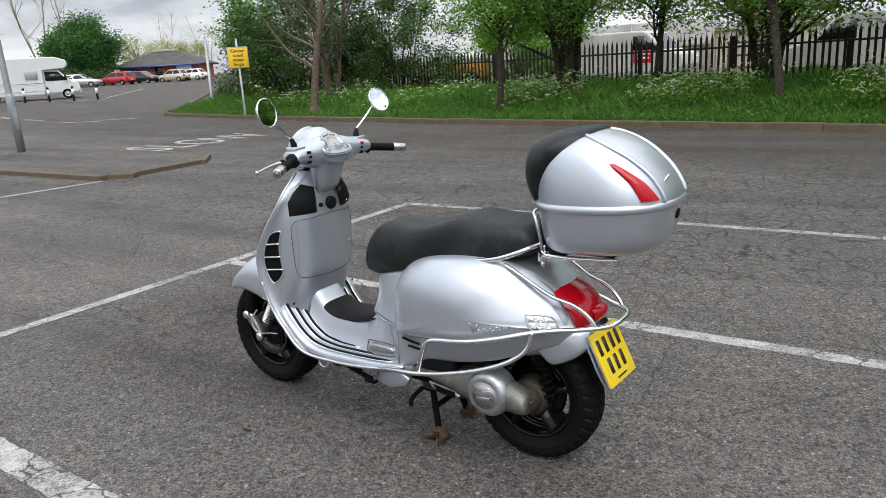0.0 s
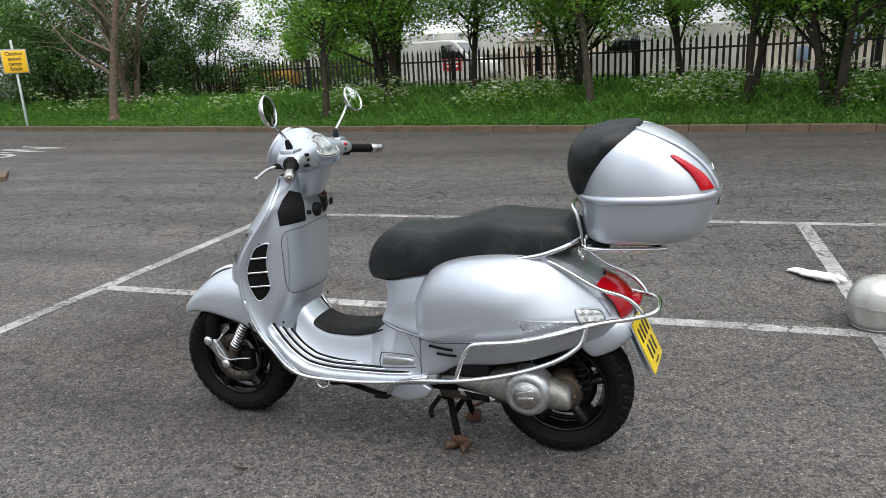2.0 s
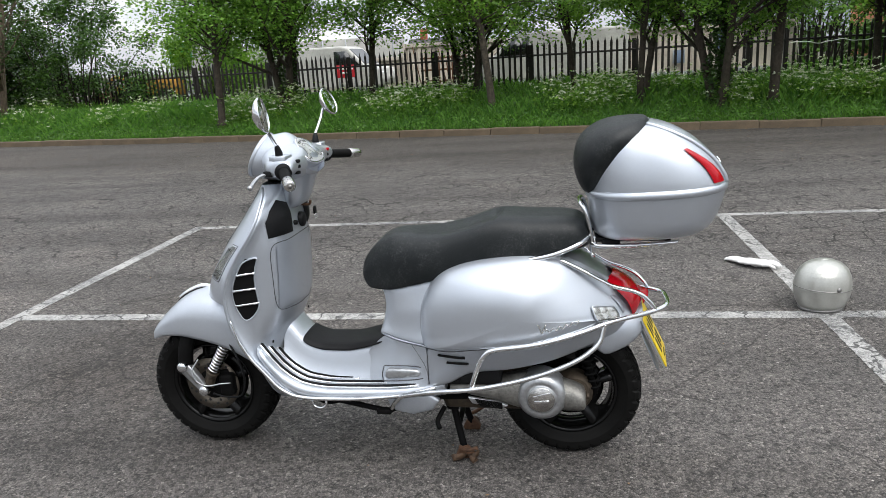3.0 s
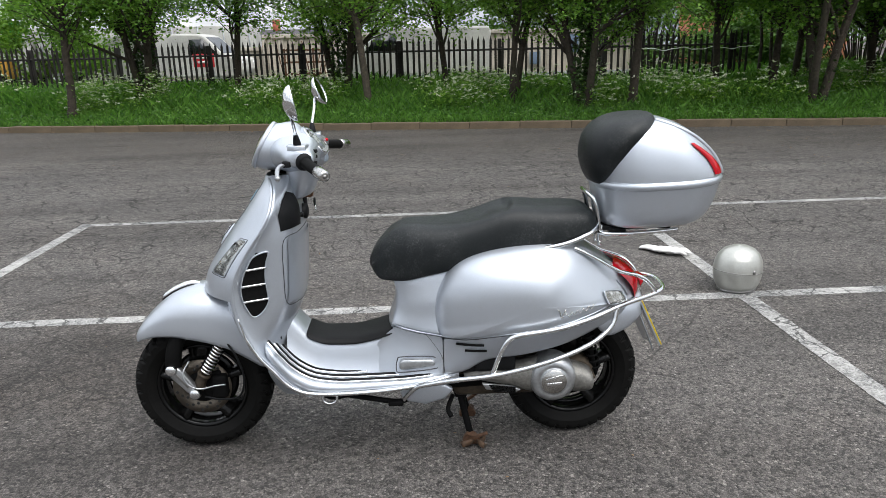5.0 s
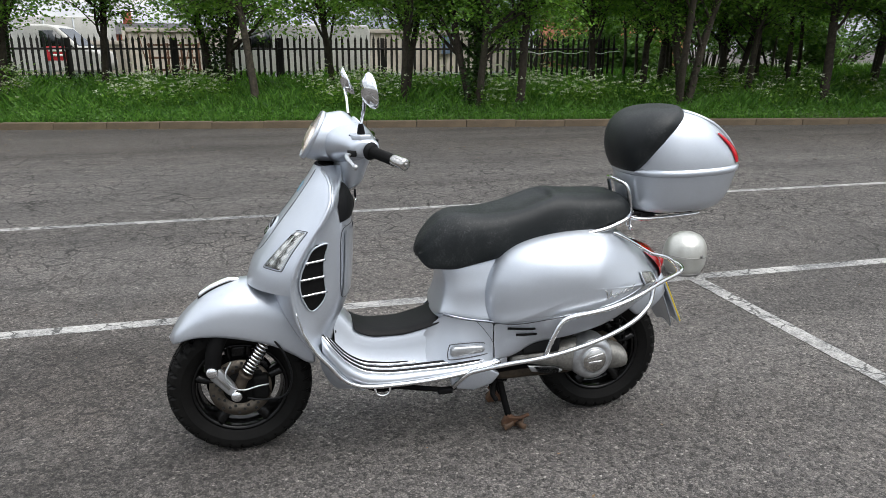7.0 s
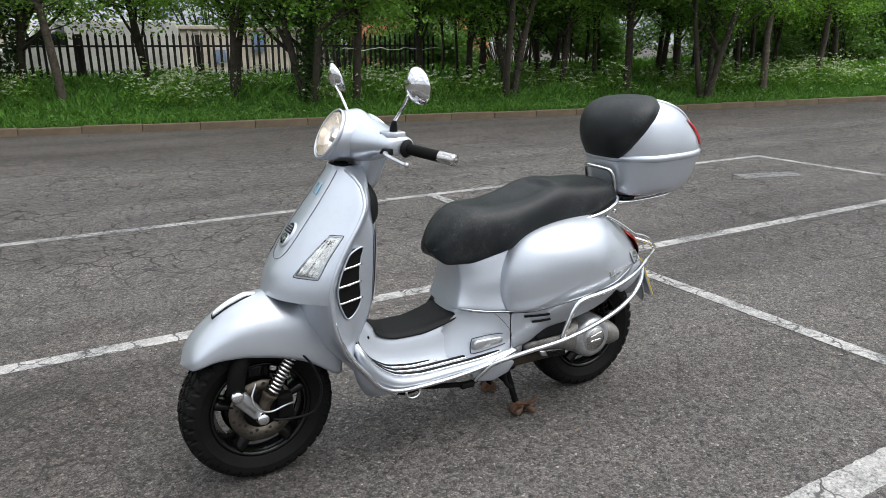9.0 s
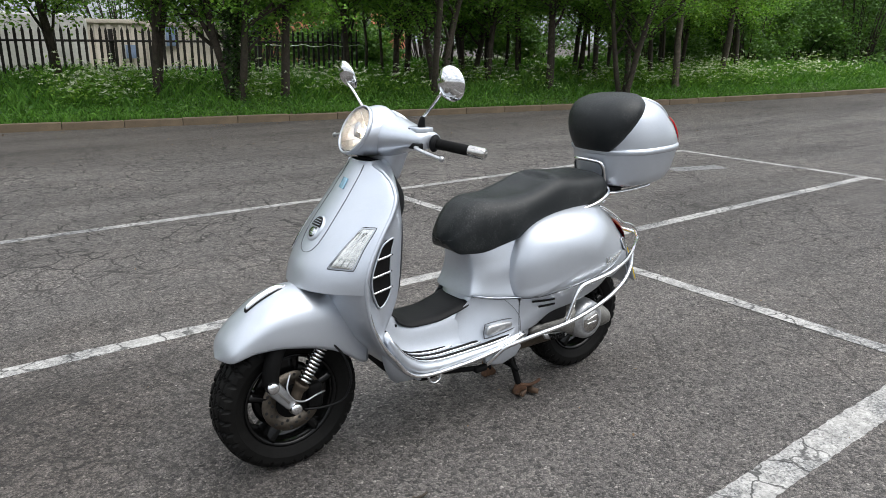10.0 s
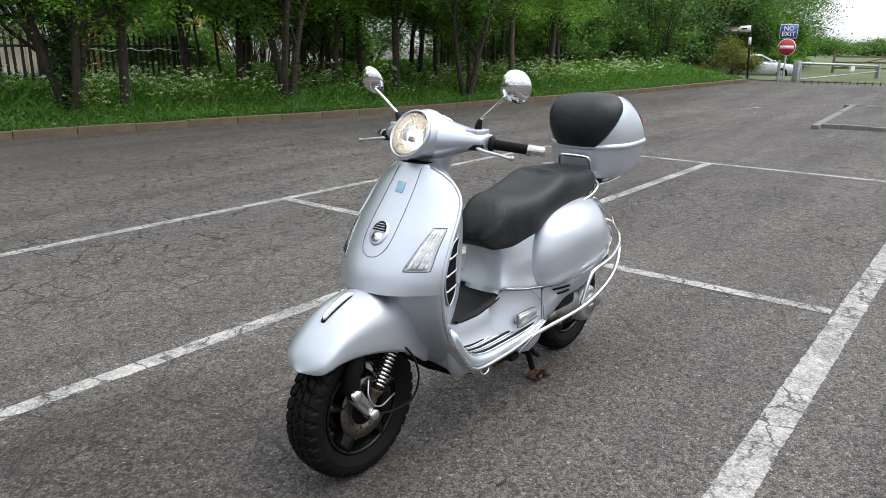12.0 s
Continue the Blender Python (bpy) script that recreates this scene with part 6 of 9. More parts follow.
def fender():
    rings = []
    tz, tw, tb = curve1([(r[0], r[1]) for r in FEN[::-1]]), curve1([(r[0], r[2]) for r in FEN[::-1]]), curve1([(r[0], r[3]) for r in FEN[::-1]])
    stations = [1.5695, 1.567, 1.561, 1.548] + frange(1.532, 1.08, 22)
    for x in stations:
        zt, w, zb = tz(x), tw(x), tb(x)
        if x > 1.558:
            w *= max(0.15, (1.571 - x) / 0.013)
            zt = zb + (zt - zb) * max(0.1, (1.571 - x) / 0.013)
        half = []
        for k in range(9):
            a = (k / 8) * math.pi / 2
            half.append((w * math.sin(a) ** 0.85, zt - (zt - zb) * 0.62 * (1 - math.cos(a) ** 0.95)))
        z_side = half[-1][1]
        half += [(w * 1.015, z_side - (z_side - zb) * 0.35), (w * 1.02, z_side - (z_side - zb) * 0.7), (w * 1.0, zb)]
        ring = [(x, -y, z) for y, z in half[::-1]] + [(x, y, z) for y, z in half[1:]]
        rings.append(ring)
    return loft(rings, closed=False)


thicken(part("front_mudguard", fender(), SILVER, SC, sub=1), 0.004)
crest = loft([[(1.30 + 0.175 * t, s * (0.004 + 0.013 * math.sin(math.pi * min(1, t * 0.85 + 0.12))), 0) for s in (-1, 1)] for t in frange(0, 1, 12)], closed=False)


def crest_mesh(wide=1.0, lift=0.0):
    rings = []
    tz = curve1([(r[0], r[1]) for r in FEN[::-1]])
    for t in frange(0, 1, 14):
        x = 1.318 + 0.145 * t
        w = 0.004 + 0.0135 * math.sin(math.pi * (0.12 + 0.8 * t))
        z = tz(x) + 0.003
        w *= wide
        z += lift
        h = (0.012 + 0.008 * t) * min(1.0, 0.08 + 4 * t)
        rings.append([(x, -w, z - 0.008), (x, -w * 0.9, z + h * 0.4), (x, 0, z + h), (x, w * 0.9, z + h * 0.4), (x, w, z - 0.008)])
    return loft(rings)


crest.free()
part("crest_base", crest_mesh(1.16, -0.008), BLACK, SC, "black rubber base under the crest")
part("mudguard_crest", crest_mesh(), CHROME, SC, "polished chrome mudguard crest", sub=1)

# -- apron (leg shield) --
XF = curve1([(0.64, 1.297), (0.70, 1.277), (0.76, 1.240), (0.84, 1.184), (0.92, 1.121), (1.0, 1.064), (1.04, 1.040)])
XE = curve1([(0.26, 0.93), (0.283, 0.950), (0.323, 1.002), (0.39, 1.055), (0.455, 1.104), (0.58, 1.148), (0.66, 1.155), (0.72, 1.141), (0.775, 1.114), (0.83, 1.078), (0.886, 1.038), (0.94, 1.014), (0.987, 1.010), (1.02, 1.030), (1.04, 1.036)])
WD = curve1([(0.26, 0.20), (0.30, 0.208), (0.36, 0.216), (0.5, 0.224), (0.6, 0.229), (0.7, 0.229), (0.8, 0.220), (0.87, 0.209), (0.92, 0.195), (0.96, 0.168), (0.99, 0.132), (1.01, 0.095), (1.03, 0.058), (1.04, 0.03)])
XR = curve1([(0.26, 0.95), (0.30, 0.985), (0.40, 1.010), (0.47, 0.998), (0.54, 0.966), (0.60, 0.945), (0.70, 0.934), (0.83, 0.928), (0.90, 0.934), (0.93, 0.938), (0.965, 0.948), (1.04, 0.962)])
LOWER_BULGE = curve1([(0.26, 0.012), (0.36, 0.028), (0.45, 0.040), (0.55, 0.052), (0.64, 0.065)])


def apron_front(y, z):
    w = WD(z)
    return XF(z) - (XF(z) - XE(z)) * min(1.0, abs(y) / w) ** 2.3


def apron_rear(y, z):
    return XR(z) + 0.060 * (min(1.0, abs(y) / 0.185)) ** 2.6


def apron_ring(z, low):
    w, xe = WD(z), XE(z)
    half = []
    for k in range(11):
        y = w * (k / 10) ** 0.8
        x = xe + LOWER_BULGE(z) * (1 - (y / w) ** 2.4) if low else apron_front(y, z)
        half.append((x, y))
    half += [(xe - 0.010, w + 0.003), (xe - 0.018, w - 0.003), (xe - 0.022, w * 0.955)]
    rw = min(0.185, w * 0.86)
    xr = apron_rear(rw, z)
    half.append((xr + (xe - 0.022 - xr) * 0.5, w * 0.5 + rw * 0.47))
    for k in range(6):
        y = rw * (1 - k / 5)
        half.append((apron_rear(y, z), y))
    return [(x, y, z) for x, y in half] + [(x, -y, z) for x, y in half[-2:0:-1]]


apron = part("apron", loft([apron_ring(z, False) for z in frange(0.638, 1.03, 30)], caps=False), SILVER, SC, "silver leg shield")
part("apron_lower", loft([apron_ring(z, True) for z in frange(0.268, 0.638, 26)], caps=False), SILVER, SC, "silver lower leg shield")
# bright edge trim round the shield
for s in (1, -1):
    rim_pts = [(XE(z) - 0.004, s * (WD(z) + 0.002), z) for z in frange(0.285, 1.022, 34)]
    part("shield_trim", sweep(bmesh.new(), rim_pts, 0.0062, 8), SILVER, SC, "raised silver edge trim")
# the centre panel's seam
seam = [(apron_front(y, z) + 0.0005, y, z) for y, z in [(0.050, 1.018), (0.054, 0.98), (0.058, 0.92), (0.061, 0.86), (0.060, 0.81), (0.052, 0.775), (0.032, 0.752), (0.0, 0.744)]]
seam = seam + [(x, -y, z) for x, y, z in seam[-2::-1]]
part("panel_seam", tube(seam, 0.0011, 6, 5), SEAM, apron, "dark seam of the centre panel")
# horn grille
n_tilt = math.degrees(math.atan2(XF(0.79) - XF(0.84), 0.05))
HORN = Matrix.Translation((XF(0.815) - 0.001, 0, 0.815)) @ Matrix.Rotation(radians(90 - n_tilt * 1.0), 4, "Y")
part("horn_cover", lathe([(0.0, 0.006), (0.030, 0.006), (0.036, 0.004), (0.039, -0.006)], 28, "Z"), SILVER, apron, "round silver horn cover", matrix=HORN @ Matrix.Diagonal((1.25, 1, 1, 1)))
part("horn_opening", lathe([(0.0, 0.0088), (0.028, 0.0088), (0.0295, 0.004)], 24, "Z", arc=math.pi), BLACK, apron, matrix=HORN @ Matrix.Rotation(radians(90), 4, "Z") @ Matrix.Translation((0, 0.004, 0)) @ Matrix.Diagonal((1, 1.3, 1, 1)))
part("position_lamp", lathe([(0.0, 0.016), (0.013, 0.013), (0.021, 0.007), (0.023, 0.003)], 20, "Z"), CLEAR, apron, "clear position lamp", matrix=HORN @ Matrix.Translation((0.014, 0, 0)))
part("lamp_reflector", lathe([(0.0, 0.0072), (0.021, 0.0076), (0.023, 0.003)], 20, "Z"), CHROME, apron, matrix=HORN @ Matrix.Translation((0.014, 0, 0)))
for k in range(4):
    part("horn_slat", box(-0.0011, -0.026 + 0.003 * k, 0.006, 0.0011, 0.026 - 0.003 * k, 0.0105, 0.0005), SILVER, apron, matrix=HORN @ Matrix.Translation((-0.004 - 0.0088 * k, 0, 0)))
# enamel badge
zb = 0.955
bt = math.degrees(math.atan2(XF(0.92) - XF(0.99), 0.07))
badge = part("shield_badge", prism([(-0.021, -0.018), (0.019, -0.014), (0.021, 0.018), (-0.019, 0.014)], 0, 0.003, "Z", 0.0006), BLUE, apron, "small square pale blue and black badge", matrix=Matrix.Translation((XF(zb), 0.0, zb)) @ Matrix.Rotation(radians(90 - bt), 4, "Y"))
part("badge_mark", prism([(-0.018, -0.015), (0.017, 0.015), (-0.016, 0.012)], 0.003, 0.0040, "Z"), INK, apron, matrix=badge.matrix_local.copy())
RECT = ((0.10, 0), (0.5, 0), (0.90, 0), (1, 0.06), (1, 0.5), (1, 0.94), (0.90, 1), (0.5, 1), (0.10, 1), (0, 0.94), (0, 0.5), (0, 0.06))
# front indicators
for s in (1, -1):
    def ind(u, v, lift=0.0, s=s):
        # u across, v up
        z = 0.718 + 0.121 * v
        y0 = 0.135 + 0.032 * v
        y1 = 0.198
        y = y0 + (y1 - y0) * u
        e = 0.010 * math.sin(math.pi * min(1, max(0, u))) ** 0.5 * math.sin(math.pi * min(1, max(0, v))) ** 0.5
        return (apron_front(y, z) + lift + e, s * y, z)
    us, vs_ = frange(0, 1, 9), frange(0, 1, 13)
    part("indicator_gap", tube([ind(u, v, 0.0005) for u, v in [(a * 1.10 - 0.05, b * 1.05 - 0.025) for a, b in RECT]], 0.0014, 6, 5, True), SEAM, apron)
    part("indicator_bezel", tube([ind(u, v, 0.001) for u, v in RECT], 0.0022, 6, 5, True), SILVER, apron)
    part("indicator_reflector", patch(lambda u, v: ind(u, v, 0.0005 - 0.003 * math.sin(math.pi * u) + 0.0032 * abs(math.sin(math.pi * 2.0 * u)) * abs(math.sin(math.pi * (4.0 * v + 0.3 * u)))), frange(0, 1, 21), frange(0, 1, 41)), LENS_CHROME, apron, "faceted bright reflector")
    part("front_indicator", patch(lambda u, v: ind(u, v, 0.003), us, vs_), CLEAR, apron, "clear ribbed front indicator lens")
    for k in range(4):
        part("lens_rib", tube([ind(0.05 + 0.25 * k, 0.08, 0.0045), ind(0.10 + 0.22 * k, 0.92, 0.0045)], 0.0016, 5, 2), CLEAR, apron)
# side air vents with bright slats
for s in (1, -1):
    def side_wall(u, z, s=s, lift=0.0):
        w, xe = WD(z), XE(z)
        rw = min(0.185, w * 0.86)
        xr = apron_rear(rw, z)
        a = Vector((xe - 0.022, w * 0.955))
        m_ = Vector((xr + (xe - 0.022 - xr) * 0.5, w * 0.5 + rw * 0.47))
        b = Vector((xr, rw))
        p = a.lerp(m_, u * 2) if u < 0.5 else m_.lerp(b, u * 2 - 1)
        return (p.x - lift * 0.35 * (1 if True else 0), s * (p.y + lift), z)

    def vent_edge(z):
        # front and rear limits of the opening as shares of the wall's width
        f = interp(z, [(0.575, 0.30), (0.60, 0.16), (0.66, 0.06), (0.74, 0.05), (0.80, 0.14)])
        r = interp(z, [(0.575, 0.42), (0.60, 0.62), (0.63, 0.72), (0.72, 0.60), (0.80, 0.56)])
        return f, r
    zz = frange(0.577, 0.800, 20)
    part("air_vent", loft([[side_wall(vent_edge(z)[0] + (vent_edge(z)[1] - vent_edge(z)[0]) * u, z, lift=0.0022) for u in frange(0, 1, 6)] for z in zz], closed=False), BLACK_DULL, apron, "black side air vent")
    edge = [side_wall(vent_edge(z)[0], z, lift=0.003) for z in zz[::3]] + [side_wall(vent_edge(z)[1], z, lift=0.003) for z in zz[::-3]]
    part("vent_frame", tube(edge, 0.0030, 6, 4, True), SILVER, apron)
    for z in (0.636, 0.690, 0.746):
        f, r = vent_edge(z)
        part("vent_slat", tube([side_wall(f - 0.01, z - 0.003, lift=0.006), side_wall((f + r) / 2, z, lift=0.007), side_wall(r + 0.01, z + 0.002, lift=0.006)], 0.0042, 8, 4), CHROME, apron, "bright slat across the vent")

# glove box, knee pads, lock on the rear of the shield


def rear_at(y, z, lift=0.0):
    return (apron_rear(y, z) - lift, y, z)


door = [rear_at(y, z, 0.001) for y, z in [(0.172, 0.828), (0.10, 0.842), (0.0, 0.848), (-0.10, 0.842), (-0.172, 0.828), (-0.176, 0.72), (-0.160, 0.605), (-0.08, 0.588), (0.0, 0.585), (0.08, 0.588), (0.160, 0.605), (0.176, 0.72)]]
part("glove_box_seam", tube(door, 0.0013, 6, 5, True), SEAM, apron, "dark seam round the glove box door")
part("glove_box_door", patch(lambda y, z: rear_at(y, z, 0.004), frange(-0.160, 0.160, 13), frange(0.604, 0.826, 10)), SILVER, apron, "silver glove box door")
part("door_mark", box(-0.002, -0.014, -0.004, 0.0, 0.014, 0.004, 0.001), CHROME, apron, matrix=pose(apron_rear(-0.12, 0.70) - 0.006, -0.125, 0.70))
for s in (1, -1):
    def pad(u, v, s=s):
        z = 0.862 + v * (0.985 - 0.862)
        y0 = 0.070 - 0.012 * v
        y1 = interp(v, [(0, 0.178), (0.45, 0.176), (0.75, 0.150), (1.0, 0.112)])
        y = y0 + (y1 - y0) * u
        z = z - 0.020 * (1 - u) * v
        bulge = 0.016 * min(1, 4 * u * (1 - u)) ** 0.6 * min(1, 4 * v * (1 - v)) ** 0.6
        return (apron_rear(y, z) - 0.002 - bulge, s * y, z)
    part("knee_pad", patch(pad, frange(0, 1, 12), frange(0, 1, 12)), BLACK, apron, "black plastic panel beside the lock")
part("ignition_lock", lathe([(0.0, 0.016), (0.018, 0.016), (0.026, 0.012), (0.028, -0.004)], 24, "X"), BLACK, apron, "black ignition lock", matrix=pose(apron_rear(0, 0.885) + 0.0, -0.012, 0.888) @ Matrix.Scale(-1, 4, (1, 0, 0)))
part("fuel_switch", lathe([(0.0, 0.008), (0.008, 0.008), (0.009, -0.004)], 16, "X"), BLACK, apron, matrix=pose(apron_rear(0, 0.885), 0.045, 0.888) @ Matrix.Scale(-1, 4, (1, 0, 0)))
part("key", prism([(-0.012, -0.014), (0.012, -0.014), (0.014, 0.006), (0.006, 0.016), (-0.006, 0.016), (-0.014, 0.006)], -0.003, 0.003, "X", 0.002), BLACK, apron, "black-headed key in the lock", matrix=pose(apron_rear(0, 0.90) - 0.032, -0.085, 0.905))
part("key_ring", tube([(0, 0, 0.0), (0, 0.011, -0.012), (0, 0, -0.024), (0, -0.011, -0.012)], 0.0014, 5, 5, True), CHROME, apron, matrix=pose(apron_rear(0, 0.90) - 0.034, -0.085, 0.895))
part("hook", tube([(apron_rear(0, 0.93), -0.05, 0.935), (apron_rear(0, 0.93) - 0.03, -0.05, 0.935), (apron_rear(0, 0.93) - 0.036, -0.05, 0.95)], 0.005, 8, 4), RUST, apron)

# -- floor, tunnel --
def floor_z(x):
    return curve1([(0.40, 0.345), (0.50, 0.322), (0.62, 0.312), (0.80, 0.310), (0.90, 0.322), (0.97, 0.360), (1.03, 0.430), (1.075, 0.50)])(x)


def floor_mesh():
    rings = []
    for x in frange(0.40, 1.06, 26):
        z = floor_z(x)
        w = interp(x, [(0.40, 0.185), (0.55, 0.20), (0.9, 0.213), (1.06, 0.220)])
        b = interp(x, [(0.40, 0.285), (0.6, 0.272), (0.83, 0.268), (0.92, 0.275), (0.98, 0.31), (1.03, 0.37), (1.06, 0.42)])
        rings.append([(x, -w, z - 0.006), (x, -w + 0.012, z), (x, -0.09, z + 0.004), (x, 0.09, z + 0.004), (x, w - 0.012, z), (x, w, z - 0.006), (x, w + 0.002, (z + b) / 2), (x, w - 0.012, b), (x, 0.10, b - 0.012), (x, -0.10, b - 0.012), (x, -w + 0.012, b), (x, -w - 0.002, (z + b) / 2)])
    return loft(rings)


part("floorboard", floor_mesh(), SILVER, SC, "silver running board")
TUN = [(0.60, 0.480, 0.105), (0.64, 0.462, 0.098), (0.70, 0.446, 0.092), (0.78, 0.432, 0.088), (0.86, 0.432, 0.086), (0.93, 0.452, 0.084), (0.97, 0.500, 0.082), (1.01, 0.545, 0.082)]


def tunnel():
    zt, ww = curve1([(r[0], r[1]) for r in TUN]), curve1([(r[0], r[2]) for r in TUN])
    rings = []
    for x in frange(0.58, 1.01, 24):
        z, w, zf = zt(x), ww(x), floor_z(x) - 0.01
        rings.append([(x, -w - 0.035, zf), (x, -w - 0.010, zf + (z - zf) * 0.30), (x, -w, zf + (z - zf) * 0.72), (x, -w * 0.86, z - 0.010), (x, -w * 0.5, z), (x, 0, z + 0.003), (x, w * 0.5, z), (x, w * 0.86, z - 0.010), (x, w, zf + (z - zf) * 0.72), (x, w + 0.010, zf + (z - zf) * 0.30), (x, w + 0.035, zf)])
    return loft(rings, closed=False)


part("tunnel", tunnel(), SILVER, SC, "silver centre tunnel", sub=1)


def tunnel_mat():
    zt, ww = curve1([(r[0], r[1]) for r in TUN]), curve1([(r[0], r[2]) for r in TUN])
    rings = []
    for x in frange(0.632, 0.940, 20):
        z, w = zt(x), ww(x) * 1.02
        d = 0.012 * max(0.0, math.sin(math.pi * (x - 0.630) / 0.312)) ** 0.3
        rings.append([(x, -w - 0.003, z - d - 0.006), (x, -w * 0.93, z - 0.006), (x, -w * 0.84, z + 0.001), (x, -w * 0.5, z + 0.003), (x, 0, z + 0.005), (x, w * 0.5, z + 0.003), (x, w * 0.84, z + 0.001), (x, w * 0.93, z - 0.006), (x, w + 0.003, z - d - 0.006)])
    return loft(rings, closed=False)


thicken(part("tunnel_mat", tunnel_mat(), BLACK, SC, "black rubber mat on the tunnel", sub=1), 0.002, 1.0)
for s in (1, -1):
    for k, (y, x0, x1) in enumerate(((0.108, 0.735, 1.045), (0.144, 0.575, 1.052), (0.180, 0.50, 1.058))):
        pts = [(x, s * (y + 0.02 * max(0, x - 0.9)), floor_z(x) + 0.006) for x in frange(x0, x1, 18)]
        part("floor_strip", sweep(bmesh.new(), pts, 0.0065, 8, flat=0.8), BLACK, SC, "black rubber tread strip")
        up = [(x, s * (y + 0.010 + 0.02 * max(0, x - 0.9)), floor_z(x) + 0.004) for x in frange(x0 - 0.01, x1, 18)]
        part("strip_trim", sweep(bmesh.new(), up, 0.0042, 6), CHROME, SC)
        part("strip_end", lathe([(0.0, 0.008), (0.006, 0.006), (0.009, 0.0)], 12, "Z"), CHROME, SC, matrix=pose(x0 - 0.004, s * (y + 0.004), floor_z(x0) + 0.002))
    # bright outer rail of the running board
    rail = [(0.43, s * 0.196, 0.322), (0.55, s * 0.206, 0.296), (0.70, s * 0.213, 0.283), (0.85, s * 0.217, 0.282), (0.92, s * 0.219, 0.288), (0.962, s * 0.221, 0.302), (1.000, s * 0.223, 0.330), (1.040, s * 0.226, 0.382), (1.085, s * 0.228, 0.440), (1.120, s * 0.229, 0.510), (1.140, s * 0.229, 0.580)]
    part("board_rail", tube(rail, [0.0075] * 42 + [0.0068] * 6 + [0.0058] * 6 + [0.004] * 7, 8), CHROME, SC, "bright edge rail of the running board")
    for x, z in ((1.045, 0.478), (1.06, 0.500)):
        part("apron_screw", lathe([(0.0, 0.004), (0.005, 0.003), (0.006, 0.0)], 10, "X"), BLACK, SC, matrix=pose(apron_rear(0.13, 0.49) - 0.002, s * (0.10 if x > 1.05 else 0.182), 0.486) @ Matrix.Scale(-1, 4, (1, 0, 0)))
part("helmet_hook_eyelet", tube([(0.885, 0.195, 0.266), (0.880, 0.197, 0.245), (0.858, 0.198, 0.236), (0.836, 0.197, 0.245), (0.832, 0.195, 0.266)], 0.0052, 8), CHROME, SC, "small chrome lashing eyelet")
# underside
part("chassis", loft([[(x, y * interp(x, [(0.1, 0.8), (0.4, 1.0), (0.95, 0.9)]), z) for y, z in ((-0.15, 0.29), (-0.13, 0.245), (0, 0.235), (0.13, 0.245), (0.15, 0.29), (0, 0.30))] for x in frange(0.12, 0.96, 10)]), BLACK_DULL, SC, "black underside")
part("belly_panel", prism([(0.62, 0.285), (0.47, 0.292), (0.42, 0.262), (0.45, 0.225), (0.52, 0.206), (0.60, 0.222)], 0.150, 0.178, "Y", 0.008), SILVER, SC, "silver belly side panel")
part("side_stand", tube([(0.80, 0.13, 0.232), (0.70, 0.15, 0.222), (0.62, 0.165, 0.216), (0.585, 0.17, 0.226)], [0.010] * 19, 8), BLACK_DULL, SC, "folded black side stand")
part("side_stand_foot", box(0.60, 0.155, 0.205, 0.655, 0.182, 0.225, 0.006), BLACK_DULL, SC)
part("hose", tube([(0.93, 0.10, 0.24), (0.86, 0.13, 0.222), (0.78, 0.14, 0.236), (0.72, 0.12, 0.215)], 0.006, 8), BLACK_DULL, SC)

# -- body under the seat --
CORE = [(-0.235, 0.052, 0.50, 0.585), (-0.20, 0.075, 0.46, 0.630), (-0.14, 0.098, 0.44, 0.690), (-0.05, 0.125, 0.42, 0.745), (0.06, 0.142, 0.41, 0.770), (0.20, 0.148, 0.41, 0.742), (0.34, 0.142, 0.40, 0.700), (0.45, 0.112, 0.385, 0.668), (0.53, 0.090, 0.37, 0.650), (0.58, 0.066, 0.36, 0.646), (0.600, 0.045, 0.40, 0.650), (0.610, 0.030, 0.46, 0.656)]


def core():
    f = [curve1([(r[0], r[i]) for r in CORE]) for i in (1, 2, 3)]
    rings = []
    for x in frange(-0.235, 0.610, 34):
        w, zb, zt = f[0](x), f[1](x), f[2](x)
        half = [(0, zt), (w * 0.6, zt), (w * 0.92, zt - 0.018), (w, zt - 0.06), (w * 1.0, (zt + zb) / 2), (w * 1.02, zb + 0.04), (w * 0.92, zb), (0, zb - 0.01)]
        rings.append([(x, y, z) for y, z in half] + [(x, -y, z) for y, z in half[-2:0:-1]])
    return loft(rings)


part("body_core", core(), SILVER, SC, "silver body under the seat", sub=1)
# concave neck in front of the cowls


def neck():
    rings = []
    front = curve1([(0.40, 0.668), (0.455, 0.655), (0.500, 0.640), (0.545, 0.625), (0.594, 0.617), (0.644, 0.626), (0.672, 0.640)])
    for z in frange(0.405, 0.668, 16):
        w = interp(z, [(0.40, 0.120), (0.46, 0.106), (0.55, 0.090), (0.66, 0.080)])
        x = front(z) - 0.008
        half = [(x, 0), (x - 0.002, w * 0.45), (x - 0.014, w * 0.82), (x - 0.045, w * 0.98), (x - 0.10, w * 1.04), (x - 0.16, w * 1.07)]
        rings.append([(a, b, z) for a, b in half[::-1]] + [(a, -b, z) for a, b in half[1:]])
    return loft(rings, closed=False)


part("neck_panel", neck(), SILVER, SC, "silver panel below the seat nose", sub=1)
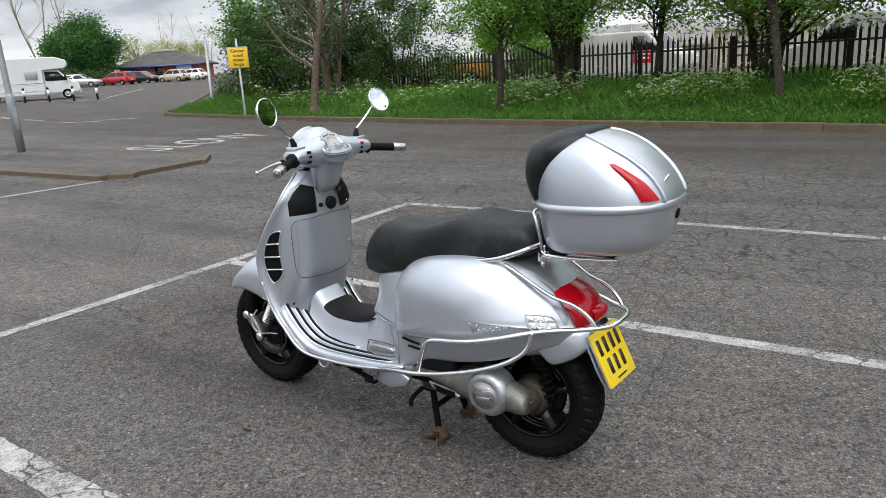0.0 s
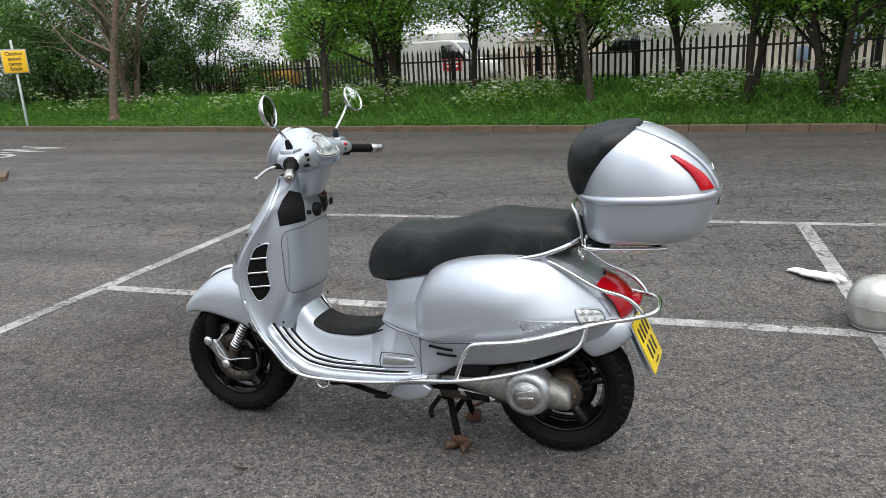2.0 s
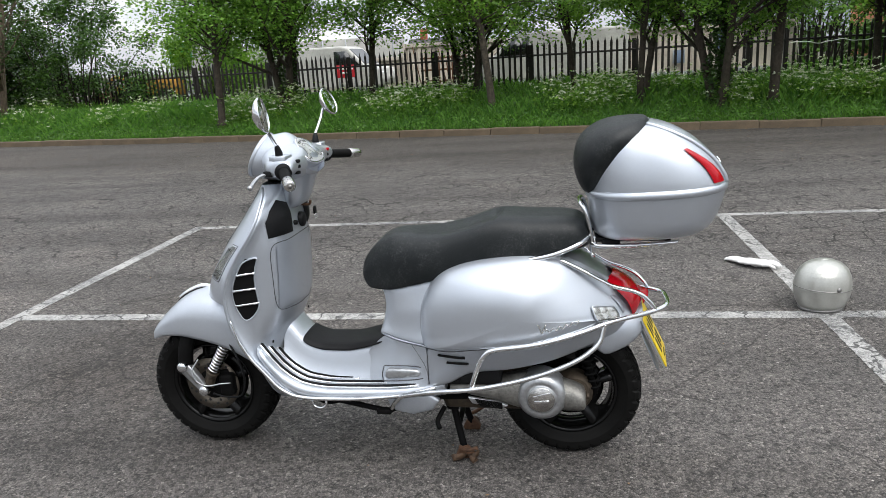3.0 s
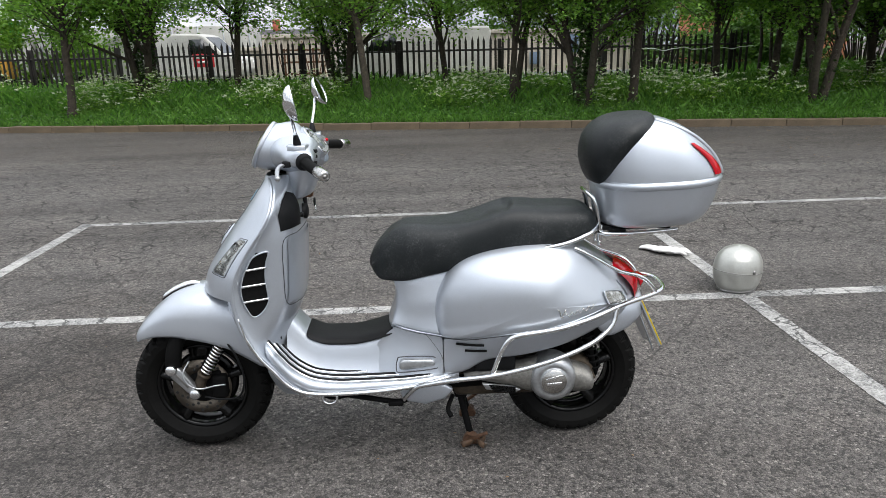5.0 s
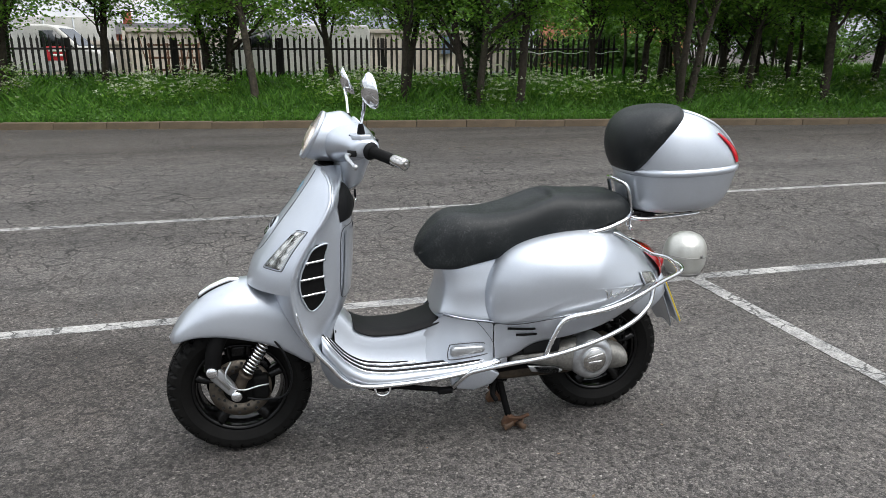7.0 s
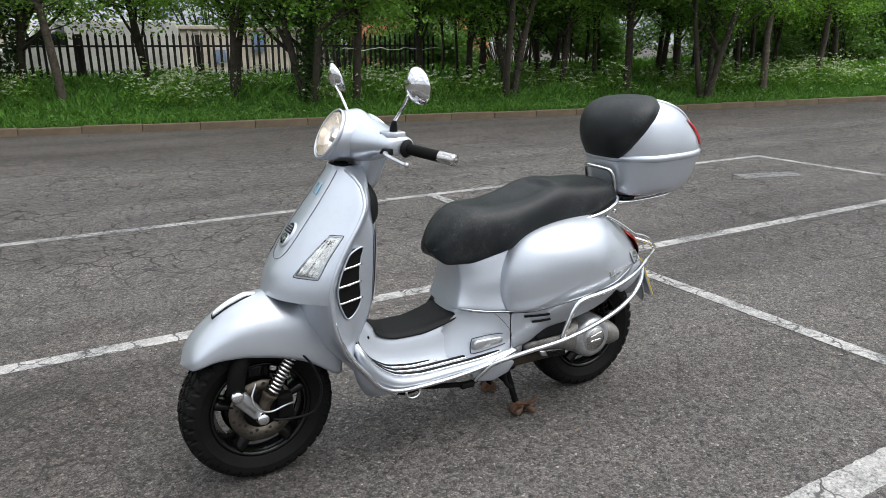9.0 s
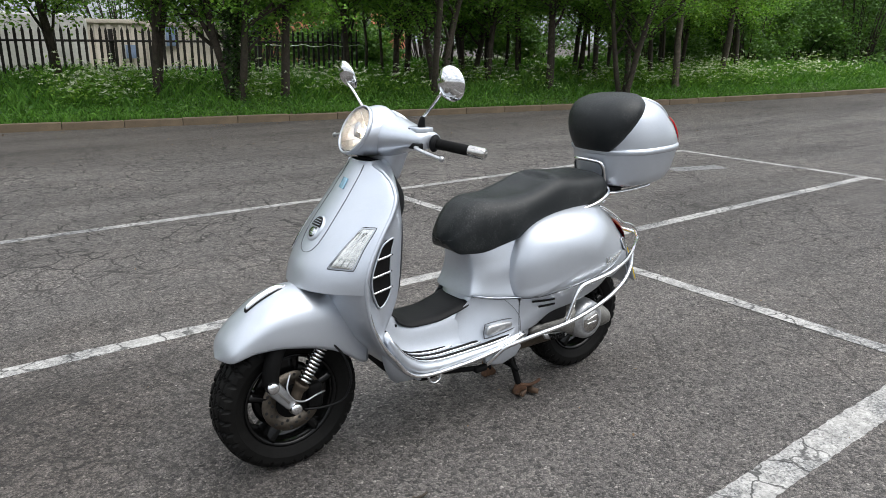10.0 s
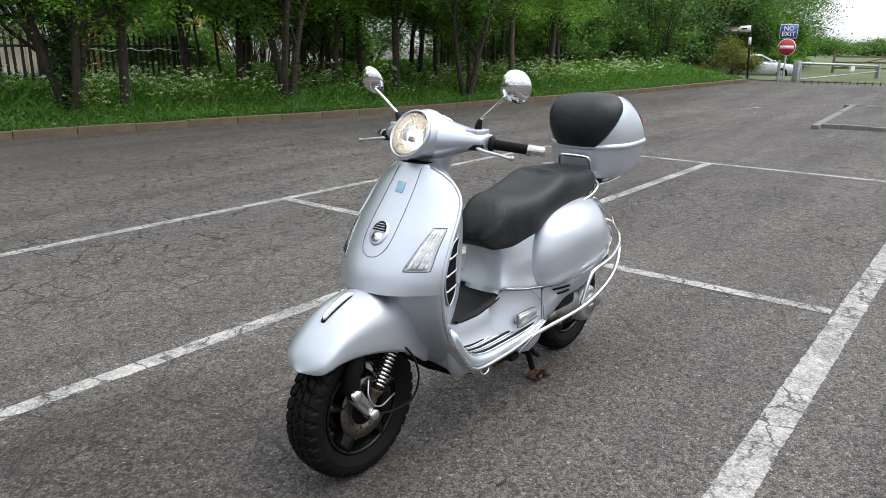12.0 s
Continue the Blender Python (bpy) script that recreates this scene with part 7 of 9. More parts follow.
# seams beside the foot peg
for s in (1, -1):
    part("step_seam", tube([(0.512, s * 0.161, 0.470), (0.485, s * 0.182, 0.440), (0.458, s * 0.196, 0.395), (0.450, s * 0.195, 0.335)], 0.0010, 6), SEAM, SC)
    # folded passenger foot peg in its recess
    part("foot_peg", prism([(0.488, 0.356), (0.600, 0.346), (0.612, 0.354), (0.607, 0.379), (0.594, 0.386), (0.494, 0.383), (0.480, 0.371)], s * 0.160, s * 0.186, "Y", 0.007), SILVER_CAST, SC, "folded silver passenger foot peg")
    part("foot_peg_rim", tube([(0.478, s * 0.183, 0.350), (0.602, s * 0.181, 0.338), (0.620, s * 0.179, 0.350), (0.615, s * 0.176, 0.386), (0.598, s * 0.174, 0.394), (0.490, s * 0.174, 0.390), (0.470, s * 0.179, 0.372)], 0.0020, 6, 5, True), SEAM, SC)

# -- side cowls --
COWL = [  # x, top y, top z, max y, max z, seam y, seam z, low y, low z
    (-0.262, 0.045, 0.590, 0.070, 0.565, 0.068, 0.545, 0.050, 0.520),
    (-0.235, 0.055, 0.618, 0.100, 0.575, 0.100, 0.560, 0.080, 0.515),
    (-0.200, 0.065, 0.650, 0.130, 0.580, 0.130, 0.568, 0.112, 0.505),
    (-0.150, 0.080, 0.690, 0.168, 0.590, 0.166, 0.566, 0.130, 0.490),
    (-0.065, 0.105, 0.746, 0.222, 0.602, 0.218, 0.549, 0.172, 0.462),
    (0.054, 0.125, 0.780, 0.266, 0.612, 0.258, 0.526, 0.205, 0.428),
    (0.188, 0.130, 0.778, 0.272, 0.612, 0.262, 0.506, 0.212, 0.402),
    (0.300, 0.126, 0.750, 0.256, 0.604, 0.248, 0.490, 0.210, 0.390),
    (0.380, 0.124, 0.735, 0.238, 0.594, 0.222, 0.474, 0.203, 0.345),
    (0.425, 0.126, 0.718, 0.205, 0.590, 0.204, 0.472, 0.196, 0.330),
    (0.455, 0.125, 0.706, 0.168, 0.586, 0.186, 0.472, 0.194, 0.325),
    (0.485, 0.122, 0.696, 0.149, 0.580, 0.168, 0.472, 0.193, 0.322),
    (0.520, 0.118, 0.685, 0.137, 0.575, 0.155, 0.474, 0.192, 0.318),
    (0.570, 0.108, 0.670, 0.121, 0.570, 0.136, 0.484, 0.186, 0.314),
    (0.605, 0.088, 0.660, 0.098, 0.570, 0.113, 0.492, 0.172, 0.312),
    (0.640, 0.070, 0.655, 0.085, 0.570, 0.100, 0.470, 0.150, 0.310),
    (0.690, 0.060, 0.640, 0.080, 0.560, 0.094, 0.420, 0.126, 0.310),
]
CF = [curve1([(r[0], r[i]) for r in COWL]) for i in range(1, 9)]


# the cowl's edge seen from the side: x, z and how far out it lies
EDGE = [
    (0.462, 0.474, 0.172), (0.474, 0.500, 0.152), (0.478, 0.550, 0.146), (0.472, 0.600, 0.146), (0.458, 0.642, 0.146),
    (0.432, 0.687, 0.144), (0.395, 0.724, 0.140), (0.340, 0.752, 0.136), (0.260, 0.772, 0.132), (0.160, 0.783, 0.130),
    (0.060, 0.784, 0.125), (0.000, 0.775, 0.118), (-0.065, 0.746, 0.105), (-0.150, 0.690, 0.080), (-0.200, 0.650, 0.065),
    (-0.235, 0.618, 0.055), (-0.258, 0.592, 0.050), (-0.262, 0.568, 0.060), (-0.235, 0.560, 0.100), (-0.200, 0.568, 0.130),
    (-0.150, 0.566, 0.166), (-0.065, 0.549, 0.218), (0.054, 0.526, 0.258), (0.188, 0.506, 0.262), (0.300, 0.490, 0.248),
    (0.380, 0.476, 0.222), (0.430, 0.472, 0.200),
]
COWL_X, COWL_Z, COWL_Y = 0.13, 0.600, 0.273
EDGE_RUN = spline(EDGE, 8, True)
EDGE_ANGLE = sorted((math.atan2(q.y - COWL_Z, q.x - COWL_X), math.hypot(q.x - COWL_X, q.y - COWL_Z), q.z) for q in EDGE_RUN)


def cowl_dome(f, y_edge, a):
    """How far out the cowl stands at the share f of the way from its middle to its edge, in the direction a."""
    back = 0.5 - 0.5 * math.cos(a)
    n, e = 2.5 - 0.5 * back, 0.52 + 0.40 * back ** 2
    return y_edge + (COWL_Y - y_edge) * max(0.0, 1 - min(1.0, f) ** n) ** e


def cowl_y(x, z):
    """Outward place of the cowl's skin at x, z."""
    a, r = math.atan2(z - COWL_Z, x - COWL_X), math.hypot(x - COWL_X, z - COWL_Z)
    turned = [(EDGE_ANGLE[-1][0] - 2 * math.pi, *EDGE_ANGLE[-1][1:])] + EDGE_ANGLE + [(EDGE_ANGLE[0][0] + 2 * math.pi, *EDGE_ANGLE[0][1:])]
    reach = interp(a, [(q[0], q[1]) for q in turned])
    return cowl_dome(r / reach, interp(a, [(q[0], q[2]) for q in turned]), a)


# the flank ahead of the cowl: x, middle y
FLANK = curve1([(0.26, 0.165), (0.34, 0.160), (0.40, 0.156), (0.455, 0.151), (0.485, 0.146), (0.52, 0.137), (0.57, 0.121), (0.605, 0.098)])


def below(x, v):
    """Skin under the moulding, from the moulding (0) to the lower edge (1)."""
    sy, sz, ly, lz = (CF[i](x) for i in range(4, 8))
    return sy - 0.003 + (ly - sy) * v ** interp(x, [(0.40, 1.0), (0.52, 1.7)]), sz - 0.006 + (lz - sz) * v


NOSE = curve1([(0.455, 0.655), (0.500, 0.640), (0.545, 0.625), (0.594, 0.617), (0.644, 0.626), (0.672, 0.640)])


def nose(x, y, z):
    """Bends the shell's front edge to the concave line below the seat."""
    t = min(1.0, max(0.0, (x - 0.48) / 0.125))
    return (x + (NOSE(min(0.672, max(0.455, z))) - 0.617) * t * t, y, z)


for s in (1, -1):
    rings = []
    for f in (0.0, 0.12, 0.25, 0.38, 0.50, 0.61, 0.70, 0.78, 0.845, 0.895, 0.935, 0.963, 0.982, 0.993, 1.0):
        ring = []
        for q in EDGE_RUN:
            x, z = COWL_X + (q.x - COWL_X) * f, COWL_Z + (q.y - COWL_Z) * f
            ring.append((x, s * cowl_dome(f, q.z, math.atan2(q.y - COWL_Z, q.x - COWL_X)), z))
        rings.append(ring)
    rings.append([(q.x, s * (q.z - 0.03), q.y) for q in EDGE_RUN])
    shell = loft(rings, caps=False)
    bmesh.ops.remove_doubles(shell, verts=shell.verts, dist=1e-6)
    cowl = part("side_cowl", shell, SILVER, SC, "bulging silver side cowl")
    rings = []
    for x in frange(0.24, 0.605, 24):
        ty, tz, sy, sz = CF[0](x), CF[1](x), CF[4](x), CF[5](x)
        my, mz = FLANK(x), CF[3](x)
        sy = min(sy, interp(x, [(0.24, 0.20), (0.40, 0.19), (0.47, 0.172), (0.485, 0.168), (0.61, 0.113)]))
        half = [(0.03, tz + 0.010), (ty * 0.75, tz + 0.006), (ty * 0.95, tz - 0.004)]
        half += [(ty + (my - ty) * t ** 1.3, tz + (mz - tz) * t) for t in (0.25, 0.5, 0.75, 1.0)]
        half += [(my + (sy - my) * t ** 2.0, mz + (sz - mz) * t) for t in (0.3, 0.6, 0.85, 1.0)] + [(sy - 0.010, sz - 0.006)]
        rings.append([nose(x, s * y, z) for y, z in half])
        if x > 0.6049:
            for a in (18, 36, 54, 72, 90):
                rings.append([nose(x + 0.013 * math.sin(radians(a)), s * y * math.cos(radians(a)), z) for y, z in half])
    part("flank_panel", loft(rings, closed=False), SILVER, SC, "silver flank between seat nose and cowl", sub=1)
    rings = []
    for x in frange(-0.262, 0.452, 34):
        half = [below(x, v) for v in frange(0, 1, 7)]
        ly, lz = half[-1]
        half += [(ly - 0.02, lz - 0.004), (ly - 0.06, lz + 0.03)]
        rings.append([(x, s * y, z) for y, z in half])
    part("cowl_skirt", loft(rings, closed=False), SILVER, cowl, "lower skirt of the cowl", sub=1)
    rings = [[(x, s * y, z) for y, z in (below(x, v) for v in frange(0, 1, 9))] for x in frange(0.455, 0.69, 16)]
    part("step_panel", loft(rings, closed=False), SILVER, SC, "silver panel between running board and cowl", sub=1)
    # raised moulding along the seam
    seam = [nose(x, s * (CF[4](x) + 0.001), CF[5](x)) for x in frange(-0.19, 0.60, 26)]
    part("cowl_moulding", sweep(bmesh.new(), seam, 0.0026, 8), SILVER, cowl)
    under = [nose(x, s * (CF[4](x) - 0.001), CF[5](x) - 0.0055) for x in frange(-0.19, 0.60, 26)]
    part("moulding_gap", sweep(bmesh.new(), under, 0.0009, 6), SEAM, cowl)
    # script badge drawn as a tall stroke and a plain wavy line
    mark = bmesh.new()

    def on_cowl(x, z, s=s):
        return (x, s * (cowl_y(x, z) + 0.0022), z)
    for run in ([(0.070, 0.586), (0.064, 0.578), (0.060, 0.562), (0.056, 0.554)], [(0.056, 0.554), (0.050, 0.568), (0.043, 0.584)]):
        sweep(mark, spline([on_cowl(x, z) for x, z in run], 4), 0.0020, 6)
    wave = [(x, 0.5605 + (0.046 - x) * 0.17 + 0.0066 * math.sin((0.046 - x) * 2 * math.pi / 0.0205)) for x in frange(0.046, -0.062, 44)]
    sweep(mark, [on_cowl(x, z) for x, z in wave], 0.0018, 6)
    part("script_badge", mark, BAR_STEEL, cowl, "small chrome script badge as a wavy line")
    # rear indicator let into the cowl

    def rind(u, v, lift=0.0, s=s):
        # rounded corners
        a, b = 2 * u - 1, 2 * v - 1
        u, v = 0.5 + 0.5 * a * (1 - 0.10 * b ** 4), 0.5 + 0.5 * b * (1 - 0.16 * a ** 4)
        x = -0.119 + 0.024 * v - 0.080 * u
        z = 0.566 - 0.004 * u + v * (0.056 - 0.014 * u)
        return (x - lift * 0.6, s * (cowl_y(x, z) + lift * 0.8), z)
    part("rear_indicator", patch(lambda u, v: rind(u, v, 0.006 + 0.006 * (math.sin(math.pi * u) * math.sin(math.pi * v)) ** 0.5), frange(0, 1, 8), frange(0, 1, 7)), CLEAR, cowl, "clear ribbed rear indicator lens")
    part("indicator_reflector", patch(lambda u, v: rind(u, v, 0.003 + 0.0030 * abs(math.sin(math.pi * 3 * u)) * abs(math.sin(math.pi * 2 * v))), frange(0, 1, 31), frange(0, 1, 21)), LENS_CHROME, cowl)
    part("indicator_bezel", tube([rind(u, v, 0.006) for u, v in RECT], 0.0032, 6, 4, True), SILVER, cowl)
    # two slits
    for k, z in enumerate((0.452, 0.428)):
        pts = [(x, s * (CF[4](x) + (CF[6](x) - CF[4](x)) * ((CF[5](x) - z) / (CF[5](x) - CF[7](x))) + 0.002), z) for x in frange(0.41 - 0.03 * k, 0.315 - 0.01 * k, 8)]
        part("cowl_slit", sweep(bmesh.new(), pts, 0.0042, 6), BLACK_DULL, cowl, "black slit in the cowl")

# -- seat --
SEAT_T = curve1([(-0.105, 0.830), (-0.098, 0.858), (-0.08, 0.879), (-0.05, 0.891), (0.0, 0.895), (0.08, 0.896), (0.18, 0.904), (0.235, 0.902), (0.30, 0.885), (0.37, 0.868), (0.45, 0.854), (0.55, 0.849), (0.61, 0.828), (0.66, 0.785), (0.69, 0.745), (0.705, 0.712)])
SEAT_B = curve1([(-0.105, 0.800), (-0.06, 0.790), (0.12, 0.752), (0.32, 0.716), (0.50, 0.672), (0.60, 0.650), (0.66, 0.650), (0.69, 0.672), (0.705, 0.700)])
SEAT_W = curve1([(-0.105, 0.085), (-0.09, 0.110), (-0.05, 0.130), (0.05, 0.145), (0.18, 0.150), (0.30, 0.150), (0.42, 0.148), (0.54, 0.132), (0.62, 0.110), (0.67, 0.085), (0.695, 0.055), (0.706, 0.02)])


def seat():
    rings = []
    for x in frange(-0.105, 0.706, 116):
        t, b, w = SEAT_T(x), SEAT_B(x), SEAT_W(x)
        h = t - b
        edge = interp(x, [(0.2, 0.022), (0.4, 0.034), (0.6, 0.045)])
        # dished rider's half in front of the raised pillion
        def dish(f):
            return interp(x - 0.085 * f * f, [(0.188, 0.0), (0.203, 0.021), (0.30, 0.029), (0.44, 0.014), (0.58, 0.0)])
        half = [(0, t - dish(0)), (w * 0.22, t - dish(0.22)), (w * 0.45, t + 0.001 - dish(0.45) * 0.85), (w * 0.72, t - edge * 0.30 - dish(0.72) * 0.25), (w * 0.92, t - edge * 1.0), (w * 1.0, t - h * 0.45), (w * 1.015, b + h * 0.22), (w * 0.99, b + 0.006), (w * 0.93, b), (w * 0.6, b + 0.004), (0, b + 0.004)]
        rings.append([(x, y, z) for y, z in half] + [(x, -y, z) for y, z in half[-2:0:-1]])
    return loft(rings)


part("seat", seat(), VINYL, SC, "black vinyl dual seat with a stepped pillion", sub=1)

# -- handlebar headset --
HL_C = Vector((1.046, 0.0, 1.128))
HL_TILT = 29.0  # the lamp's face leans back
HL = Matrix.Translation(HL_C) @ Matrix.Rotation(radians(90 - HL_TILT), 4, "Y")  # its own z is the lamp's axis


def headset_mesh():
    """The nacelle: rings round the line from the lamp's face back over the dials."""
    ax0 = HL.to_3x3() @ Vector((0, 0, 1))
    rings = []
    spec = [  # centre x, z, half-width, up, down, tilt of the ring in degrees
        (1.046, 1.128, 0.080, 0.082, 0.080, HL_TILT),
        (1.030, 1.122, 0.0865, 0.089, 0.084, HL_TILT - 2),
        (1.000, 1.116, 0.089, 0.094, 0.083, 20),
        (0.965, 1.112, 0.090, 0.097, 0.076, 10),
        (0.930, 1.108, 0.092, 0.092, 0.066, 0),
        (0.895, 1.105, 0.094, 0.072, 0.060, -10),
        (0.868, 1.100, 0.093, 0.055, 0.050, -22),
        (0.850, 1.096, 0.088, 0.038, 0.034, -30),
    ]
    n = 28
    for cx, cz, w, up, dn, tilt in spec:
        r = Matrix.Rotation(-radians(tilt), 3, "Y")
        ring = []
        for k in range(n):
            a = 2 * math.pi * k / n
            h = math.cos(a)
            p = Vector((0, w * math.sin(a), (up if h > 0 else dn) * h))
            ring.append(Vector((cx, 0, cz)) + r @ p)
        rings.append(ring)
    return loft(rings, caps=False)


headset = part("headset", headset_mesh(), SILVER, SC, "silver handlebar nacelle", sub=1)
for s in (1, -1):
    arm = []
    for y, cx, cz, rx, rz in ((0.02, 0.945, 1.106, 0.094, 0.078), (0.055, 0.938, 1.106, 0.091, 0.069), (0.09, 0.930, 1.106, 0.084, 0.057), (0.125, 0.920, 1.107, 0.072, 0.046), (0.16, 0.911, 1.108, 0.061, 0.0375), (0.195, 0.902, 1.107, 0.053, 0.032), (0.213, 0.896, 1.105, 0.046, 0.027), (0.219, 0.895, 1.105, 0.036, 0.021)):
        arm.append([(cx + rx * math.cos(2 * math.pi * k / 16), s * y, cz + rz * math.copysign(abs(math.sin(2 * math.pi * k / 16)) ** 0.8, math.sin(2 * math.pi * k / 16))) for k in range(16)])
    part("bar_arm", loft(arm), SILVER, headset, sub=1)
    # small raised reservoir cover that carries the mirror
    part("reservoir_cover", prism([(0.872, s * 0.150), (0.924, s * 0.140), (0.940, s * 0.150), (0.936, s * 0.196), (0.912, s * 0.212), (0.876, s * 0.206)], 1.120, 1.1465, "Z", 0.0035), SILVER, headset)
    part("cover_screw", lathe([(0.0, 0.004), (0.004, 0.004), (0.0045, 0.0)], 10, "X"), INK, headset, matrix=pose(0.938, s * 0.160, 1.139))
    # grip and bar end
    a, b = Vector((0.884, s * 0.212, 1.098)), Vector((0.798, s * 0.378, 1.075))
    d = b - a
    part("grip_flange", sweep(bmesh.new(), [a, a + d * 0.04, a + d * 0.07, a + d * 0.10], [0.024, 0.029, 0.027, 0.018], 16), BLACK, headset)
    ribs, rad = [], []
    for k in range(41):
        ribs.append(a + d * (0.08 + 0.62 * k / 40))
        rad.append(0.0165 + (0.0012 if k % 2 else 0.0))
    part("hand_grip", sweep(bmesh.new(), ribs, rad, 16), RUBBER, headset, "ribbed black rubber grip")
    part("bar_end", sweep(bmesh.new(), [a + d * 0.68, a + d * 0.70, a + d * 0.80, a + d * 0.95, a + d * 0.985, a + d], [0.017, 0.0195, 0.0185, 0.0185, 0.017, 0.011], 18), BAR_STEEL, headset, "silver bar end weight")
    part("bar_end_bolt", sweep(bmesh.new(), [a + d * 0.985, a + d * 1.012], [0.007, 0.007], 6), STEEL_DULL, headset)
    lever = [(0.935, s * 0.198, 1.090), (0.955, s * 0.225, 1.087), (0.958, s * 0.262, 1.082), (0.952, s * 0.305, 1.075), (0.945, s * 0.340, 1.069)]
    part("brake_lever", sweep(bmesh.new(), spline(lever, 5), [0.0085] * 6 + [0.0072] * 9 + [0.0065] * 5 + [0.0085], 10, flat=0.7), SILVER_CAST, headset, "silver brake lever")
    part("lever_ball", lathe([(0.0, 0.0095), (0.0067, 0.0067), (0.0095, 0.0), (0.0067, -0.0067), (0.0, -0.0095)], 12, "Z"), SILVER_CAST, headset, matrix=pose(0.944, s * 0.344, 1.068))
    part("lever_slot", box(0.925, -0.024, 1.080, 0.952, 0.024, 1.100, 0.004), BLACK, headset, matrix=pose(0, s * 0.196, 0))
    # switches on the rider's side
    for k, (dy, dz) in enumerate(((0.155, 1.122), (0.150, 1.104), (0.152, 1.084))):
        part("switch", box(-0.010, -0.009, -0.0055, 0.010, 0.009, 0.0055, 0.003), BLACK if (s > 0 or k) else RED_LENS, headset, matrix=pose(0.857 + 0.002 * k, s * dy, dz, 0, 0, -s * 16))
    # mirror
    m0, m1, m2 = Vector((0.905, s * 0.180, 1.148)), Vector((0.906, s * 0.186, 1.175)), Vector((0.908, s * 0.262, 1.245))
    part("mirror_boot", sweep(bmesh.new(), [m0 - Vector((0, 0, 0.006)), m0 + Vector((0, 0, 0.006)), m1 - Vector((0, 0, 0.004)), m1 + Vector((0, s * 0.003, 0.004))], [0.013, 0.0125, 0.0095, 0.007], 12), BLACK, headset)
    mc = Vector((0.888, s * (0.312 if s > 0 else 0.328), 1.288))
    part("mirror_stem", sweep(bmesh.new(), spline([m1, m1.lerp(mc, 0.5) + Vector((0.006, 0, -0.004)), m1.lerp(mc, 0.82) + Vector((0.014, 0, -0.006))], 5), 0.0055, 10), CHROME, headset, "chrome mirror stem")
    # the head faces back and a little inwards and up
    nrm = Vector((-1.0, -0.17 if s > 0 else 0.10, 0.16 if s > 0 else 0.42)).normalized()
    mt = Matrix.Translation(mc) @ nrm.to_track_quat("Z", "Y").to_matrix().to_4x4()
    part("mirror", lathe([(0.0, -0.030), (0.018, -0.028), (0.036, -0.020), (0.050, -0.008), (0.0545, 0.0), (0.0545, 0.004), (0.050, 0.0055), (0.049, 0.002)], 36, "Z"), CHROME, headset, "round chrome mirror", matrix=mt)
    part("mirror_glass", lathe([(0.0, 0.0040), (0.025, 0.0036), (0.0495, 0.0026)], 36, "Z"), MIRROR, headset, matrix=mt)
# column below the nacelle
COLUMN = ((0.935, 0.935, 0.046, 0.052), (0.975, 0.930, 0.054, 0.060), (1.015, 0.922, 0.062, 0.068), (1.05, 0.913, 0.068, 0.078), (1.08, 0.908, 0.070, 0.087), (1.105, 0.908, 0.068, 0.092), (1.125, 0.911, 0.060, 0.088))
part("steering_column_cover", loft([[(cx + rx * math.cos(2 * math.pi * k / 24), ry * math.sin(2 * math.pi * k / 24), z - 0.015 * math.cos(2 * math.pi * k / 24)) for k in range(24)] for z, cx, rx, ry in COLUMN]), SILVER, headset, sub=1)
part("column_gap", lathe([(0.040, -0.006), (0.052, -0.005), (0.052, 0.003), (0.040, 0.005)], 24, "Z", True), BLACK_DULL, SC, "dark gap round the column", matrix=Matrix.Translation((0.975, 0, 1.022)) @ Matrix.Rotation(radians(-14), 4, "Y") @ Matrix.Diagonal((1.15, 1, 1, 1)))
# headlamp
part("headlamp_rim", lathe([(0.0775, 0.004), (0.0815, 0.0085), (0.0855, 0.005), (0.0860, -0.006), (0.080, -0.008)], 48, "Z", True), SILVER, headset, "slim silver headlamp rim", matrix=HL @ Matrix.Diagonal((1.02, 0.96, 1, 1)))
part("headlamp_reflector", lathe([(0.012, -0.046), (0.030, -0.040), (0.031, -0.037), (0.046, -0.029), (0.047, -0.026), (0.060, -0.014), (0.061, -0.011), (0.070, -0.001), (0.077, 0.004)], 14, "Z"), REFLECTOR, headset, "faceted headlamp reflector", smooth=False, matrix=HL)
part("bulb", lathe([(0.0, -0.012), (0.008, -0.014), (0.011, -0.022), (0.011, -0.045)], 16, "Z"), LAMP_GLOW, headset, "lit warm headlamp bulb", matrix=HL)
part("bulb_shield", box(-0.014, -0.010, -0.030, 0.004, 0.010, -0.008, 0.004), STEEL_DULL, headset, matrix=HL @ Matrix.Translation((0.016, 0, 0)))
part("headlamp_lens", lathe([(0.0, 0.022), (0.030, 0.020), (0.055, 0.014), (0.072, 0.006), (0.078, 0.001)], 40, "Z"), CLEAR, headset, "clear headlamp glass", matrix=HL)
for k in range(6):
    a = radians(60 * k + 15)
    part("reflector_rib", bar((0.022 * math.cos(a), 0.022 * math.sin(a), -0.036), (0.066 * math.cos(a), 0.066 * math.sin(a), -0.002), 0.0014, 6), REFLECTOR, headset, matrix=HL)
